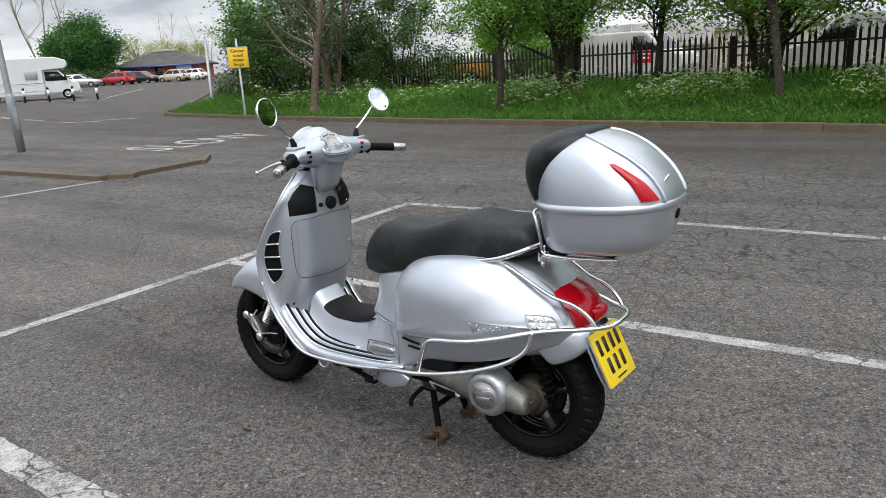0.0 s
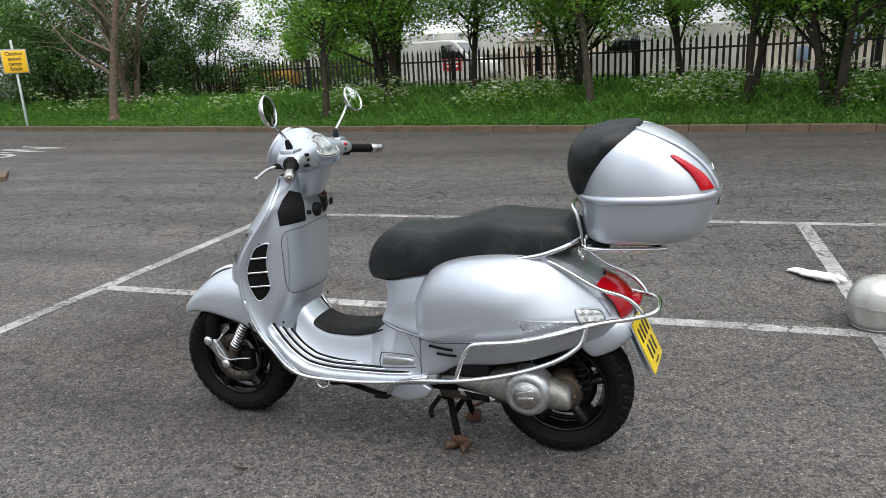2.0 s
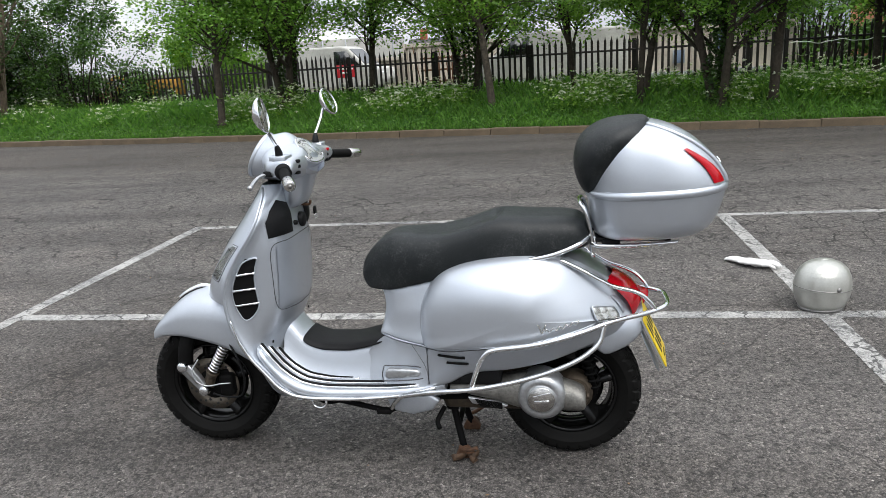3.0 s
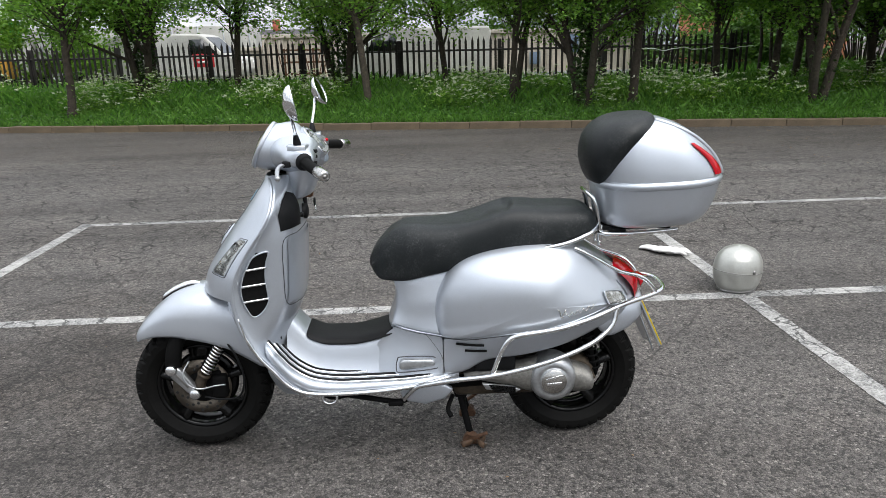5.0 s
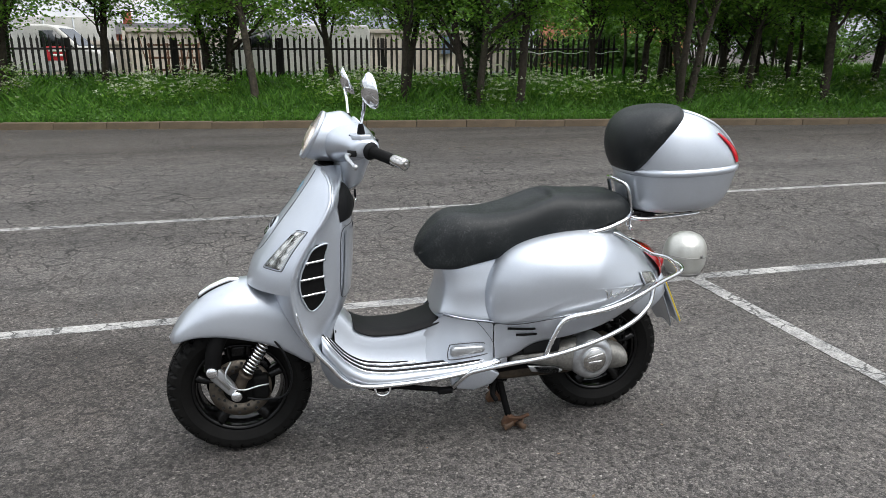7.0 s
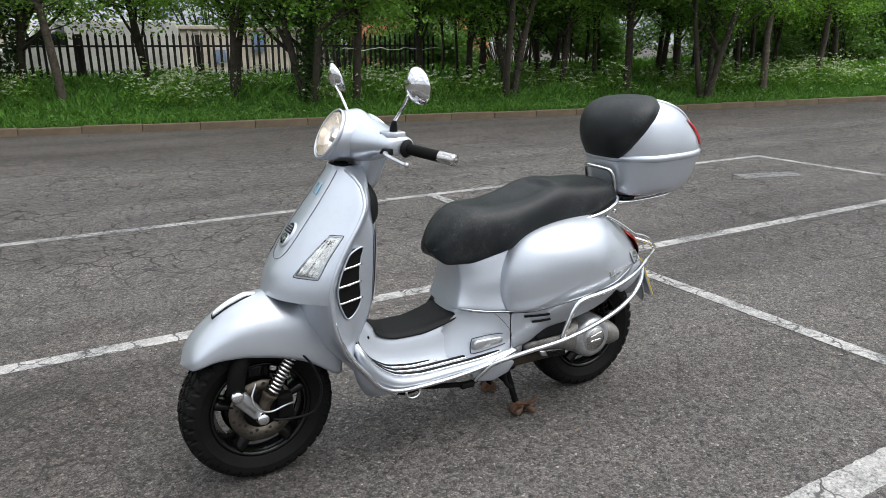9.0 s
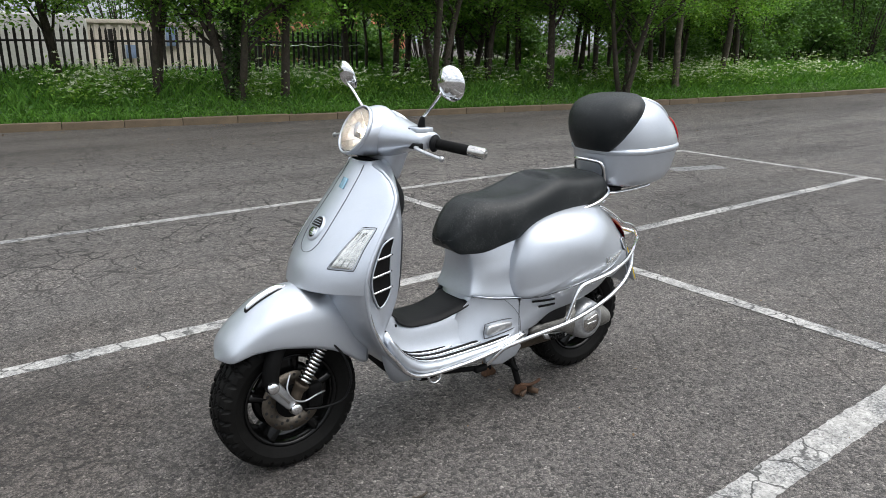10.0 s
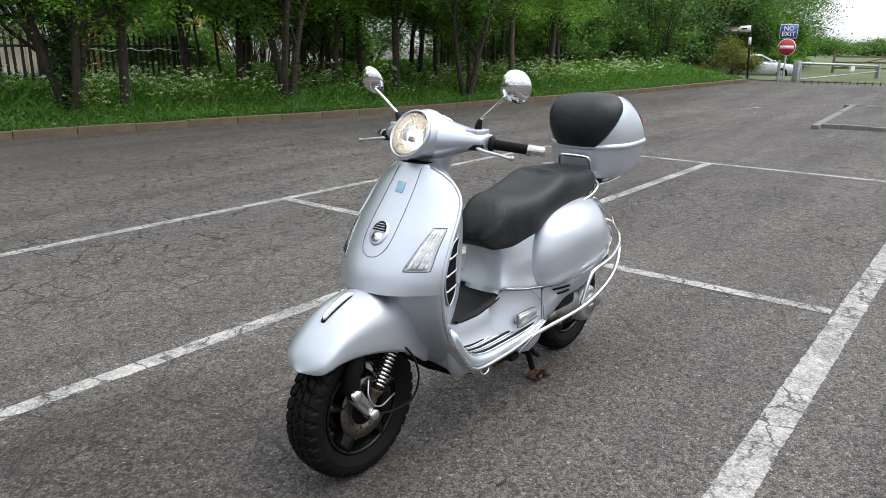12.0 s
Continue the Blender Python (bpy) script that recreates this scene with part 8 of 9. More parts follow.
# dials
DL = Matrix.Translation((0.872, 0, 1.139)) @ Matrix.Rotation(radians(-48), 4, "Y") @ Matrix.Scale(1.12, 4)
SHIELD = [(0.050, 0.0), (0.046, 0.020), (0.034, 0.040), (0.012, 0.056), (-0.014, 0.066), (-0.034, 0.064), (-0.044, 0.050), (-0.049, 0.025), (-0.050, 0.0)]
SHIELD = [(v.x, v.y) for v in spline([(x, y, 0) for x, y in SHIELD] + [(x, -y, 0) for x, y in SHIELD[-2:0:-1]], 4, True)]
part("instrument_panel", prism([(1.08 * x, 1.08 * y) for x, y in SHIELD], -0.016, 0.003, "Z"), SILVER, headset, "shield-shaped instrument panel", smooth=False, matrix=DL)
part("instrument_rim", sweep(bmesh.new(), [(x, y, 0.004) for x, y in SHIELD], 0.0026, 6, closed=True), CHROME, headset, matrix=DL)
part("dial_face", prism(SHIELD, 0.0030, 0.0046, "Z"), DIAL, headset, "pale instrument dial", smooth=False, matrix=DL)
for (dx, dy, r) in ((-0.004, 0.0, 0.029), (-0.022, 0.046, 0.013), (-0.022, -0.046, 0.013)):
    part("gauge_ring", lathe([(r - 0.0014, 0.0055), (r, 0.0064), (r + 0.0014, 0.0055)], 28, "Z"), STEEL_DULL, headset, matrix=DL @ Matrix.Translation((dx, dy, 0)))
    for k in range(9 if r > 0.02 else 5):
        a = radians(-130 + 260 * k / (8 if r > 0.02 else 4))
        part("gauge_tick", box(-0.0007, -0.003, 0.0054, 0.0007, 0.003, 0.0060), INK, headset, matrix=DL @ Matrix.Translation((dx, dy, 0)) @ Matrix.Rotation(a, 4, "Z") @ Matrix.Translation((0, r * 0.78, 0)))
    part("gauge_needle", box(-0.0009, -0.001, 0.0060, 0.0009, r * 0.75, 0.0068), INK, headset, matrix=DL @ Matrix.Translation((dx, dy, 0)) @ Matrix.Rotation(radians(110), 4, "Z"))
for k in range(5):
    part("warning_lamp", box(-0.004, -0.004, 0.0052, 0.004, 0.004, 0.0062, 0.001), INK, headset, matrix=DL @ Matrix.Translation((0.037 - 0.003 * abs(k - 2), 0.013 * (k - 2), 0)))
part("instrument_glass", loft([[(x * f, y * f, 0.0075 + 0.004 * (1 - f * f)) for x, y in SHIELD] for f in (1.0, 0.8, 0.55, 0.28, 0.04)], caps=False), CLEAR, headset, matrix=DL)

# -- tail --
def tail_skin(u, v, lift=0.0):
    """u from left to right, v from top to bottom of the tail lamp."""
    x = -0.168 - 0.092 * v - 0.022 * math.sin(math.pi * v)
    z = 0.680 - 0.124 * v
    w = interp(v, [(0, 0.096), (0.3, 0.110), (0.7, 0.111), (1, 0.098)])
    k = 2 * u - 1
    return Vector((x + 0.032 * abs(k) ** 2.0 - lift, w * k, z + lift * 0.5 - 0.008 * k * k))


tail = part("tail_lamp", patch(lambda u, v: tail_skin(u, v, 0.012 + 0.014 * math.sin(math.pi * u) ** 0.5 * math.sin(math.pi * min(1, v)) ** 0.5), frange(0, 1, 15), frange(0, 1, 13)), RED_LENS, SC, "large red tail lamp")
part("tail_base", patch(lambda u, v: tail_skin(-0.07 + 1.14 * u, -0.02 + 1.08 * v, -0.004), frange(0, 1, 13), frange(0, 1, 11)), SILVER, SC, "silver surround of the tail lamp")
part("brake_lens", patch(lambda u, v: tail_skin(0.30 + 0.40 * u, 0.62 + 0.33 * v, 0.026 + 0.022 * (math.sin(math.pi * u) * math.sin(math.pi * v)) ** 0.5), frange(0, 1, 8), frange(0, 1, 8)), RED_LENS, tail, "red brake lens")
part("amber_reflector", patch(lambda u, v: tail_skin(0.36 + 0.28 * u, 0.88 + 0.10 * v, 0.030), frange(0, 1, 6), frange(0, 1, 4)), AMBER, tail)
for k in range(5):
    part("lens_rib", tube([tail_skin(0.40, 0.22 + 0.055 * k, 0.0225), tail_skin(0.5, 0.22 + 0.055 * k, 0.0245), tail_skin(0.60, 0.22 + 0.055 * k, 0.0225)], 0.0014, 5, 3), RED_LENS, tail)
part("tail_cover", loft([[(x, y * w, z - 0.012 * abs(y) ** 3) for y in frange(-1, 1, 9)] for x, w, z in ((-0.02, 0.118, 0.775), (-0.06, 0.112, 0.757), (-0.10, 0.106, 0.730), (-0.135, 0.102, 0.704), (-0.166, 0.097, 0.678))], closed=False), SILVER, SC, "silver panel behind the seat")
thicken(part("rear_mudguard", loft([[(x, y * w, z - 0.02 * abs(y) ** 2) for y in frange(-1, 1, 9)] for x, w, z in ((-0.235, 0.070, 0.560), (-0.262, 0.082, 0.530), (-0.285, 0.085, 0.470), (-0.310, 0.082, 0.410), (-0.330, 0.070, 0.365), (-0.338, 0.050, 0.345))], closed=False), SILVER, SC, "silver rear mudguard flap", sub=1), 0.004)
# silver fairing round the rear tyre below the tail
LOW = curve1([(-0.285, 0.508), (-0.262, 0.478), (-0.235, 0.455), (-0.19, 0.430), (-0.15, 0.416), (-0.12, 0.436), (-0.085, 0.480)])
rings = []
for x in frange(-0.085, -0.278, 14):
    k, lo = interp(x, [(-0.285, 0.60), (-0.262, 0.86), (-0.22, 0.97), (-0.16, 1.0)]), LOW(x)
    half = [(0.0, 0.566), (0.060, 0.564), (0.096, 0.552), (0.114, 0.528), (0.120, 0.495), (0.121, (0.495 + lo) / 2), (0.117, lo + 0.006), (0.110, lo)]
    rings.append([(x, -y * k, z) for y, z in half[::-1]] + [(x, y * k, z) for y, z in half[1:]])
thicken(part("rear_fairing", loft(rings, closed=False), SILVER, SC, "silver fairing over the rear tyre", sub=1), 0.004)
# plate with its characters as plain bars
PL = Matrix.Translation((-0.322, 0.0, 0.452)) @ Matrix(((0, 0.42, -0.9075, 0), (-1, 0, 0, 0), (0, 0.9075, 0.42, 0), (0, 0, 0, 1))) @ Matrix.Rotation(radians(-5), 4, "Y")
plate = part("number_plate", prism([(-0.088, -0.094), (0.088, -0.094), (0.092, -0.090), (0.092, 0.090), (0.088, 0.094), (-0.088, 0.094), (-0.092, 0.090), (-0.092, -0.090)], -0.002, 0.002, "Z", 0.0005), YELLOW, SC, "yellow number plate with black bars", matrix=PL)
bars = [(-0.062, 0.040), (-0.022, 0.040), (0.020, 0.040), (0.060, 0.040), (-0.042, -0.030), (0.0, -0.030), (0.042, -0.030)]
for bx, by in bars:
    part("plate_bar", box(-0.0095, -0.027, 0.0, 0.0095, 0.027, 0.0012), INK, plate, matrix=pose(bx, by, 0.0022))
part("plate_bar", box(-0.030, -0.003, 0.0, 0.030, 0.003, 0.0012), INK, plate, matrix=pose(0.0, -0.078, 0.0022))
part("plate_holder", box(-0.092, -0.094, -0.010, 0.092, 0.094, -0.003, 0.002), SILVER, SC, matrix=PL)

# -- chrome rails --
def rail(name, pts, r=0.0085, label="polished chrome tube"):
    return part(name, tube(pts, r, 10, 6), CHROME, SC, label)


hoop = [(0.292, 0.283, 0.366), (0.262, 0.290, 0.452), (0.238, 0.292, 0.492), (0.205, 0.293, 0.508), (0.13, 0.294, 0.518), (0.052, 0.290, 0.530), (-0.05, 0.268, 0.552), (-0.143, 0.226, 0.572), (-0.205, 0.187, 0.576), (-0.262, 0.148, 0.575), (-0.313, 0.113, 0.577), (-0.340, 0.088, 0.579), (-0.354, 0.063, 0.581), (-0.360, 0.035, 0.582), (-0.361, 0.010, 0.582)]
hoop = hoop + [(x, -y, z) for x, y, z in hoop[::-1]]
rail("crash_bar", hoop, 0.0085, "chrome crash bar round the tail")
for s in (1, -1):
    rail("crash_bar_lower", [(0.600, s * 0.175, 0.226), (0.578, s * 0.196, 0.262), (0.548, s * 0.212, 0.294), (0.500, s * 0.235, 0.315), (0.42, s * 0.268, 0.342), (0.292, s * 0.290, 0.364), (0.16, s * 0.292, 0.392), (0.047, s * 0.285, 0.424), (-0.045, s * 0.268, 0.458), (-0.100, s * 0.250, 0.490), (-0.128, s * 0.238, 0.520), (-0.138, s * 0.230, 0.556), (-0.142, s * 0.227, 0.571)], 0.0085, "chrome lower crash bar")
    rail("rack_side", [(-0.004, s * 0.150, 0.764), (-0.035, s * 0.151, 0.750), (-0.085, s * 0.149, 0.722), (-0.130, s * 0.144, 0.694), (-0.172, s * 0.137, 0.670), (-0.205, s * 0.131, 0.659), (-0.237, s * 0.126, 0.649), (-0.270, s * 0.122, 0.631), (-0.298, s * 0.117, 0.602), (-0.312, s * 0.114, 0.578)], 0.0072, "chrome rear rack tube")
    rail("grab_rail", [(0.150, s * 0.148, 0.762), (0.10, s * 0.156, 0.768), (0.02, s * 0.158, 0.784), (-0.05, s * 0.146, 0.808), (-0.085, s * 0.118, 0.822), (-0.10, s * 0.080, 0.826)], 0.0085, "chrome grab rail beside the seat")
    rail("box_rail", [(-0.105, s * 0.082, 0.800), (-0.135, s * 0.098, 0.796), (-0.22, s * 0.106, 0.798), (-0.33, s * 0.106, 0.804), (-0.378, s * 0.100, 0.806)], 0.0075, "chrome rail below the top box")
    part("rail_clamp", prism([(-0.092, 0.768), (-0.118, 0.762), (-0.128, 0.79), (-0.12, 0.825), (-0.09, 0.825)], s * 0.070, s * 0.080, "Y", 0.003), CHROME, SC, "chrome clamp plate")
    for z in (0.762, 0.80):
        part("clamp_bolt", lathe([(0.0, 0.006), (0.006, 0.006), (0.008, 0.0)], 6, "Y"), CHROME, SC, matrix=pose(-0.110, s * 0.081, z) @ Matrix.Diagonal((1, s, 1, 1)))
rail("back_hoop", [(-0.112, 0.078, 0.752), (-0.106, 0.080, 0.83), (-0.092, 0.080, 0.900), (-0.080, 0.070, 0.926), (-0.072, 0.045, 0.932), (-0.070, 0.0, 0.933), (-0.072, -0.045, 0.932), (-0.080, -0.070, 0.926), (-0.092, -0.080, 0.900), (-0.106, -0.080, 0.83), (-0.112, -0.078, 0.752)], 0.0078, "chrome hoop behind the seat")
part("rack_plate", box(-0.36, -0.085, 0.806, -0.12, 0.085, 0.820, 0.004), BLACK, SC, "black mounting plate of the top box")
part("rack_latch", box(-0.20, 0.060, 0.798, -0.14, 0.095, 0.815, 0.004), BLACK, SC)

# -- engine and rear drive --
part("drive_case", loft([[(x, y, z) for y, z in ((0.10, zc + h), (0.165, zc + h * 0.9), (0.192, zc + h * 0.5), (0.196, zc), (0.192, zc - h * 0.5), (0.165, zc - h * 0.9), (0.10, zc - h))] for x, zc, h in ((-0.085, 0.270, 0.035), (-0.07, 0.272, 0.052), (-0.03, 0.278, 0.062), (0.03, 0.290, 0.070), (0.09, 0.295, 0.078), (0.15, 0.298, 0.075), (0.19, 0.300, 0.058), (0.23, 0.305, 0.045), (0.30, 0.315, 0.040), (0.34, 0.318, 0.034))]), CASE_METAL, SC, "dusty cast aluminium transmission case", sub=1)
cover = part("clutch_cover", lathe([(0.0, 0.212), (0.046, 0.212), (0.050, 0.208), (0.053, 0.206), (0.057, 0.208), (0.072, 0.203), (0.082, 0.190), (0.086, 0.165), (0.086, 0.12)], 40, "Y"), SILVER_CAST, SC, "round ribbed aluminium cover", matrix=pose(0.066, 0.0, 0.292))
part("cover_disc", lathe([(0.0, 0.2145), (0.043, 0.2145), (0.046, 0.211)], 32, "Y"), BAR_STEEL, cover, "grey inner disc of the cover")
part("cover_bar", box(-0.030, 0.0, -0.0035, 0.030, 0.003, 0.0035, 0.001), CHROME, cover, matrix=pose(0.0, 0.214, 0.018, 0, 14, 0))
part("cover_mark", box(-0.026, 0.0, -0.0045, 0.026, 0.003, 0.0045, 0.001), CHROME, cover, matrix=pose(0.0, 0.214, -0.006, 0, 4, 0))
part("hub_gearcase", lathe([(0.0, 0.150), (0.03, 0.150), (0.045, 0.135), (0.052, 0.10), (0.052, 0.03)], 24, "Y"), GRIME, SC, "grimy gearbox at the rear hub", matrix=pose(-0.045, 0, 0.262))
part("brake_drum", lathe([(0.0, 0.112), (0.030, 0.112), (0.034, 0.098), (0.060, 0.092), (0.070, 0.075), (0.072, 0.02)], 18, "Y"), GRIME, SC, "rust-brown dirty drum at the rear hub", matrix=pose(-0.04, 0, 0.254))
part("gear_cap", lathe([(0.0, 0.165), (0.016, 0.165), (0.02, 0.155), (0.02, 0.13)], 8, "Y"), SILVER_CAST, SC, matrix=pose(-0.045, 0, 0.292))
for k in range(5):
    a = 2 * math.pi * k / 5 + 0.4
    part("case_bolt", lathe([(0.0, 0.160), (0.006, 0.160), (0.007, 0.13)], 6, "Y"), GRIME, SC, matrix=pose(-0.050 + 0.040 * math.cos(a), 0, 0.270 + 0.040 * math.sin(a)))
part("rear_shock_spring", sweep(bmesh.new(), [Vector((-0.115 + 0.045 * i / 96, 0.060, 0.270 + 0.20 * i / 96)) + 0.022 * Vector((math.cos(2 * math.pi * i / 12), math.sin(2 * math.pi * i / 12), 0)) for i in range(97)], 0.0045, 6), BLACK_DULL, SC, "black rear shock absorber spring")
part("rear_shock", bar((-0.118, 0.060, 0.245), (-0.065, 0.060, 0.50), 0.011), BLACK_DULL, SC)
part("air_box", box(0.20, 0.10, 0.335, 0.345, 0.200, 0.410, 0.016, 3), BLACK, SC, "black plastic air box")
part("air_box", box(0.335, 0.09, 0.33, 0.425, 0.188, 0.408, 0.014, 3), BLACK, SC, "black plastic air duct")
part("swing_arm", loft([[(x, y, z) for y, z in ((0.12, zc + h), (0.185, zc + h), (0.19, zc), (0.185, zc - h), (0.12, zc - h))] for x, zc, h in ((0.20, 0.318, 0.018), (0.30, 0.318, 0.018), (0.38, 0.312, 0.014))]), CASE_METAL, SC, "silver engine side arm")
part("kick_plate", prism([(0.305, 0.262), (0.32, 0.287), (0.21, 0.270), (0.18, 0.256), (0.20, 0.246)], 0.176, 0.192, "Y", 0.004), SILVER_CAST, SC)
for k in range(5):
    part("plate_rib", bar((0.295 - 0.004 * k, 0.194, 0.281 - 0.006 * k), (0.20, 0.194, 0.268 - 0.005 * k), 0.0022, 6), BLACK_DULL, SC)
part("engine_block", box(0.10, -0.10, 0.20, 0.42, 0.12, 0.36, 0.03, 3), GRIME, SC, "grimy engine block")
part("inner_fender", lathe([(0.285, -0.09), (0.285, 0.09)], 24, "Y", arc=radians(122)), BLACK_DULL, SC, "black inner mudguard", matrix=pose(RX + 0.01, 0, WR + 0.0))
part("exhaust", sweep(bmesh.new(), spline([(0.36, -0.10, 0.23), (0.22, -0.17, 0.22), (0.06, -0.20, 0.26), (-0.20, -0.20, 0.30)], 6), [0.018] * 7 + [0.05] * 10 + [0.03, 0.02], 14), BLACK_DULL, SC, "black exhaust silencer")

# -- centre stand --
st = bmesh.new()
for s in (1, -1):
    sweep(st, spline([(0.40, s * 0.070, 0.235), (0.385, s * 0.078, 0.16), (0.365, s * 0.093, 0.07), (0.352, s * 0.103, 0.020)], 5), 0.013, 10)
sweep(st, [(0.376, -0.095, 0.12), (0.376, 0.095, 0.12)], 0.011, 10)
stand = part("centre_stand", st, BLACK_DULL, SC, "black centre stand, rusty at its feet")
for s in (1, -1):
    part("stand_foot", prism([(0.385, 0.0), (0.325, 0.0), (0.318, 0.014), (0.335, 0.036), (0.352, 0.052), (0.372, 0.042), (0.388, 0.014)], s * 0.088, s * 0.118, "Y", 0.006), RUST, stand, "rusty stand foot")
    part("stand_tang", tube([(0.37, s * 0.12, 0.05), (0.335, s * 0.15, 0.055), (0.30, s * 0.165, 0.075)], 0.007, 8), RUST, stand)
part("stand_bracket", prism([(0.43, 0.255), (0.35, 0.255), (0.37, 0.19), (0.41, 0.19)], 0.055, 0.105, "Y", 0.004), BLACK_DULL, SC)
part("stand_pedal", tube([(0.42, 0.10, 0.20), (0.44, 0.145, 0.17), (0.43, 0.17, 0.15)], 0.009, 8), BLACK_DULL, SC)

# -- top box --
BX = [  # z, front x, rear x, half-width
    (0.822, -0.140, -0.440, 0.136), (0.828, -0.124, -0.464, 0.158), (0.845, -0.112, -0.490, 0.176), (0.875, -0.105, -0.508, 0.189), (0.915, -0.100, -0.522, 0.196), (0.955, -0.096, -0.531, 0.202), (0.966, -0.094, -0.533, 0.203), (0.974, -0.094, -0.534, 0.203), (0.975, -0.094, -0.534, 0.203)]
LD = [(0.976, -0.094, -0.536, 0.204), (0.977, -0.094, -0.536, 0.204), (0.99, -0.094, -0.535, 0.204), (1.02, -0.092, -0.526, 0.203), (1.06, -0.092, -0.502, 0.198), (1.10, -0.098, -0.468, 0.189), (1.14, -0.112, -0.422, 0.173), (1.165, -0.132, -0.382, 0.152), (1.182, -0.155, -0.345, 0.124), (1.193, -0.185, -0.310, 0.084), (1.198, -0.220, -0.275, 0.034)]


def box_ring(z, xf, xr, w, n=40, grow=0.0, tip=0.0):
    ring = []
    cx, hx = (xf + xr) / 2, (xf - xr) / 2 + grow
    for k in range(n):
        a = 2 * math.pi * k / n
        c, s = math.cos(a), math.sin(a)
        e = 0.62 if c > 0 else 0.78
        x = cx + hx * math.copysign(abs(c) ** e, c)
        y = (w + grow) * math.copysign(abs(s) ** 0.72, s)
        y *= 1 - 0.22 * max(0.0, c) ** 2 - 0.10 * max(0.0, -c) ** 2
        ring.append((x, y, z - tip * (x + 0.3)))
    return ring


TIP = 0.035  # the box leans forward a little
top_box = part("top_box", loft([box_ring(*r, tip=TIP) for r in BX]), SILVER, SC, "silver top box with a black backrest", sub=1)
part("top_box_lid", loft([box_ring(*r, tip=TIP) for r in LD]), SILVER, top_box, "silver domed lid", sub=1)
part("lid_trim", loft([box_ring(0.966, -0.094, -0.531, 0.2035, grow=0.001, tip=TIP), box_ring(0.970, -0.094, -0.531, 0.2035, grow=0.007, tip=TIP), box_ring(0.984, -0.094, -0.531, 0.2035, grow=0.008, tip=TIP), box_ring(0.992, -0.094, -0.531, 0.2035, grow=0.001, tip=TIP)]), SILVER, top_box, "raised pale band between box and lid")
# ridges over the lid


def lid_at(z, a):
    r = None
    f = [curve1([(q[0], q[i]) for q in LD]) for i in (1, 2, 3)]
    n = 40
    ring = box_ring(z, f[0](z), f[1](z), f[2](z), n, tip=TIP)
    k = a / (2 * math.pi) * n
    i = int(math.floor(k))
    p, q = Vector(ring[i % n]), Vector(ring[(i + 1) % n])
    return p.lerp(q, k - i)


for s in (1, -1):
    pts = [lid_at(z, s * radians(a)) for z, a in ((1.190, 108), (1.180, 121), (1.155, 134), (1.12, 145), (1.07, 153), (1.02, 156), (0.995, 157))]
    part("lid_ridge", tube([q + Vector((0, 0, -0.003)) for q in pts], 0.0085, 10, 5), SILVER, top_box, "raised ridge down the lid")

    def refl(u, v, s=s):
        z = 1.000 + 0.112 * v
        a0 = interp(v, [(0, 131), (0.5, 127), (0.85, 120.5), (1, 118.5)])
        a1 = interp(v, [(0, 150), (0.5, 141.5), (0.85, 130), (1, 123.5)])
        p = lid_at(z, s * radians(a0 + (a1 - a0) * u))
        b = 0.007 * math.sin(math.pi * u) ** 0.5 * math.sin(math.pi * (0.08 + 0.92 * v)) ** 0.5
        d = Vector((p.x + 0.32, p.y, 0)).normalized()
        return p + d * (0.002 + b)
    part("box_reflector", patch(refl, frange(0, 1, 8), frange(0, 1, 14)), RED_LENS, top_box, "curved red reflector on the lid")
wave = [lid_at(1.046 + 0.012 * k / 30 + 0.0035 * math.sin(k * 1.25), radians(165 + 12 * k / 30)) + Vector((-0.002, 0, 0.001)) for k in range(31)]
part("box_badge", sweep(bmesh.new(), wave, 0.0016, 6), CHROME, top_box, "small chrome badge as a wavy line")
part("box_lock", lathe([(0.0, 0.012), (0.013, 0.012), (0.017, 0.008), (0.018, -0.006)], 20, "X"), BLACK, top_box, "black lock on the top box", matrix=pose(-0.519, 0.0, 0.952) @ Matrix.Diagonal((-1, 1, 1.3, 1)))
part("box_hasp", box(-0.534, -0.016, 0.962, -0.518, 0.016, 1.000, 0.004), SILVER, top_box)


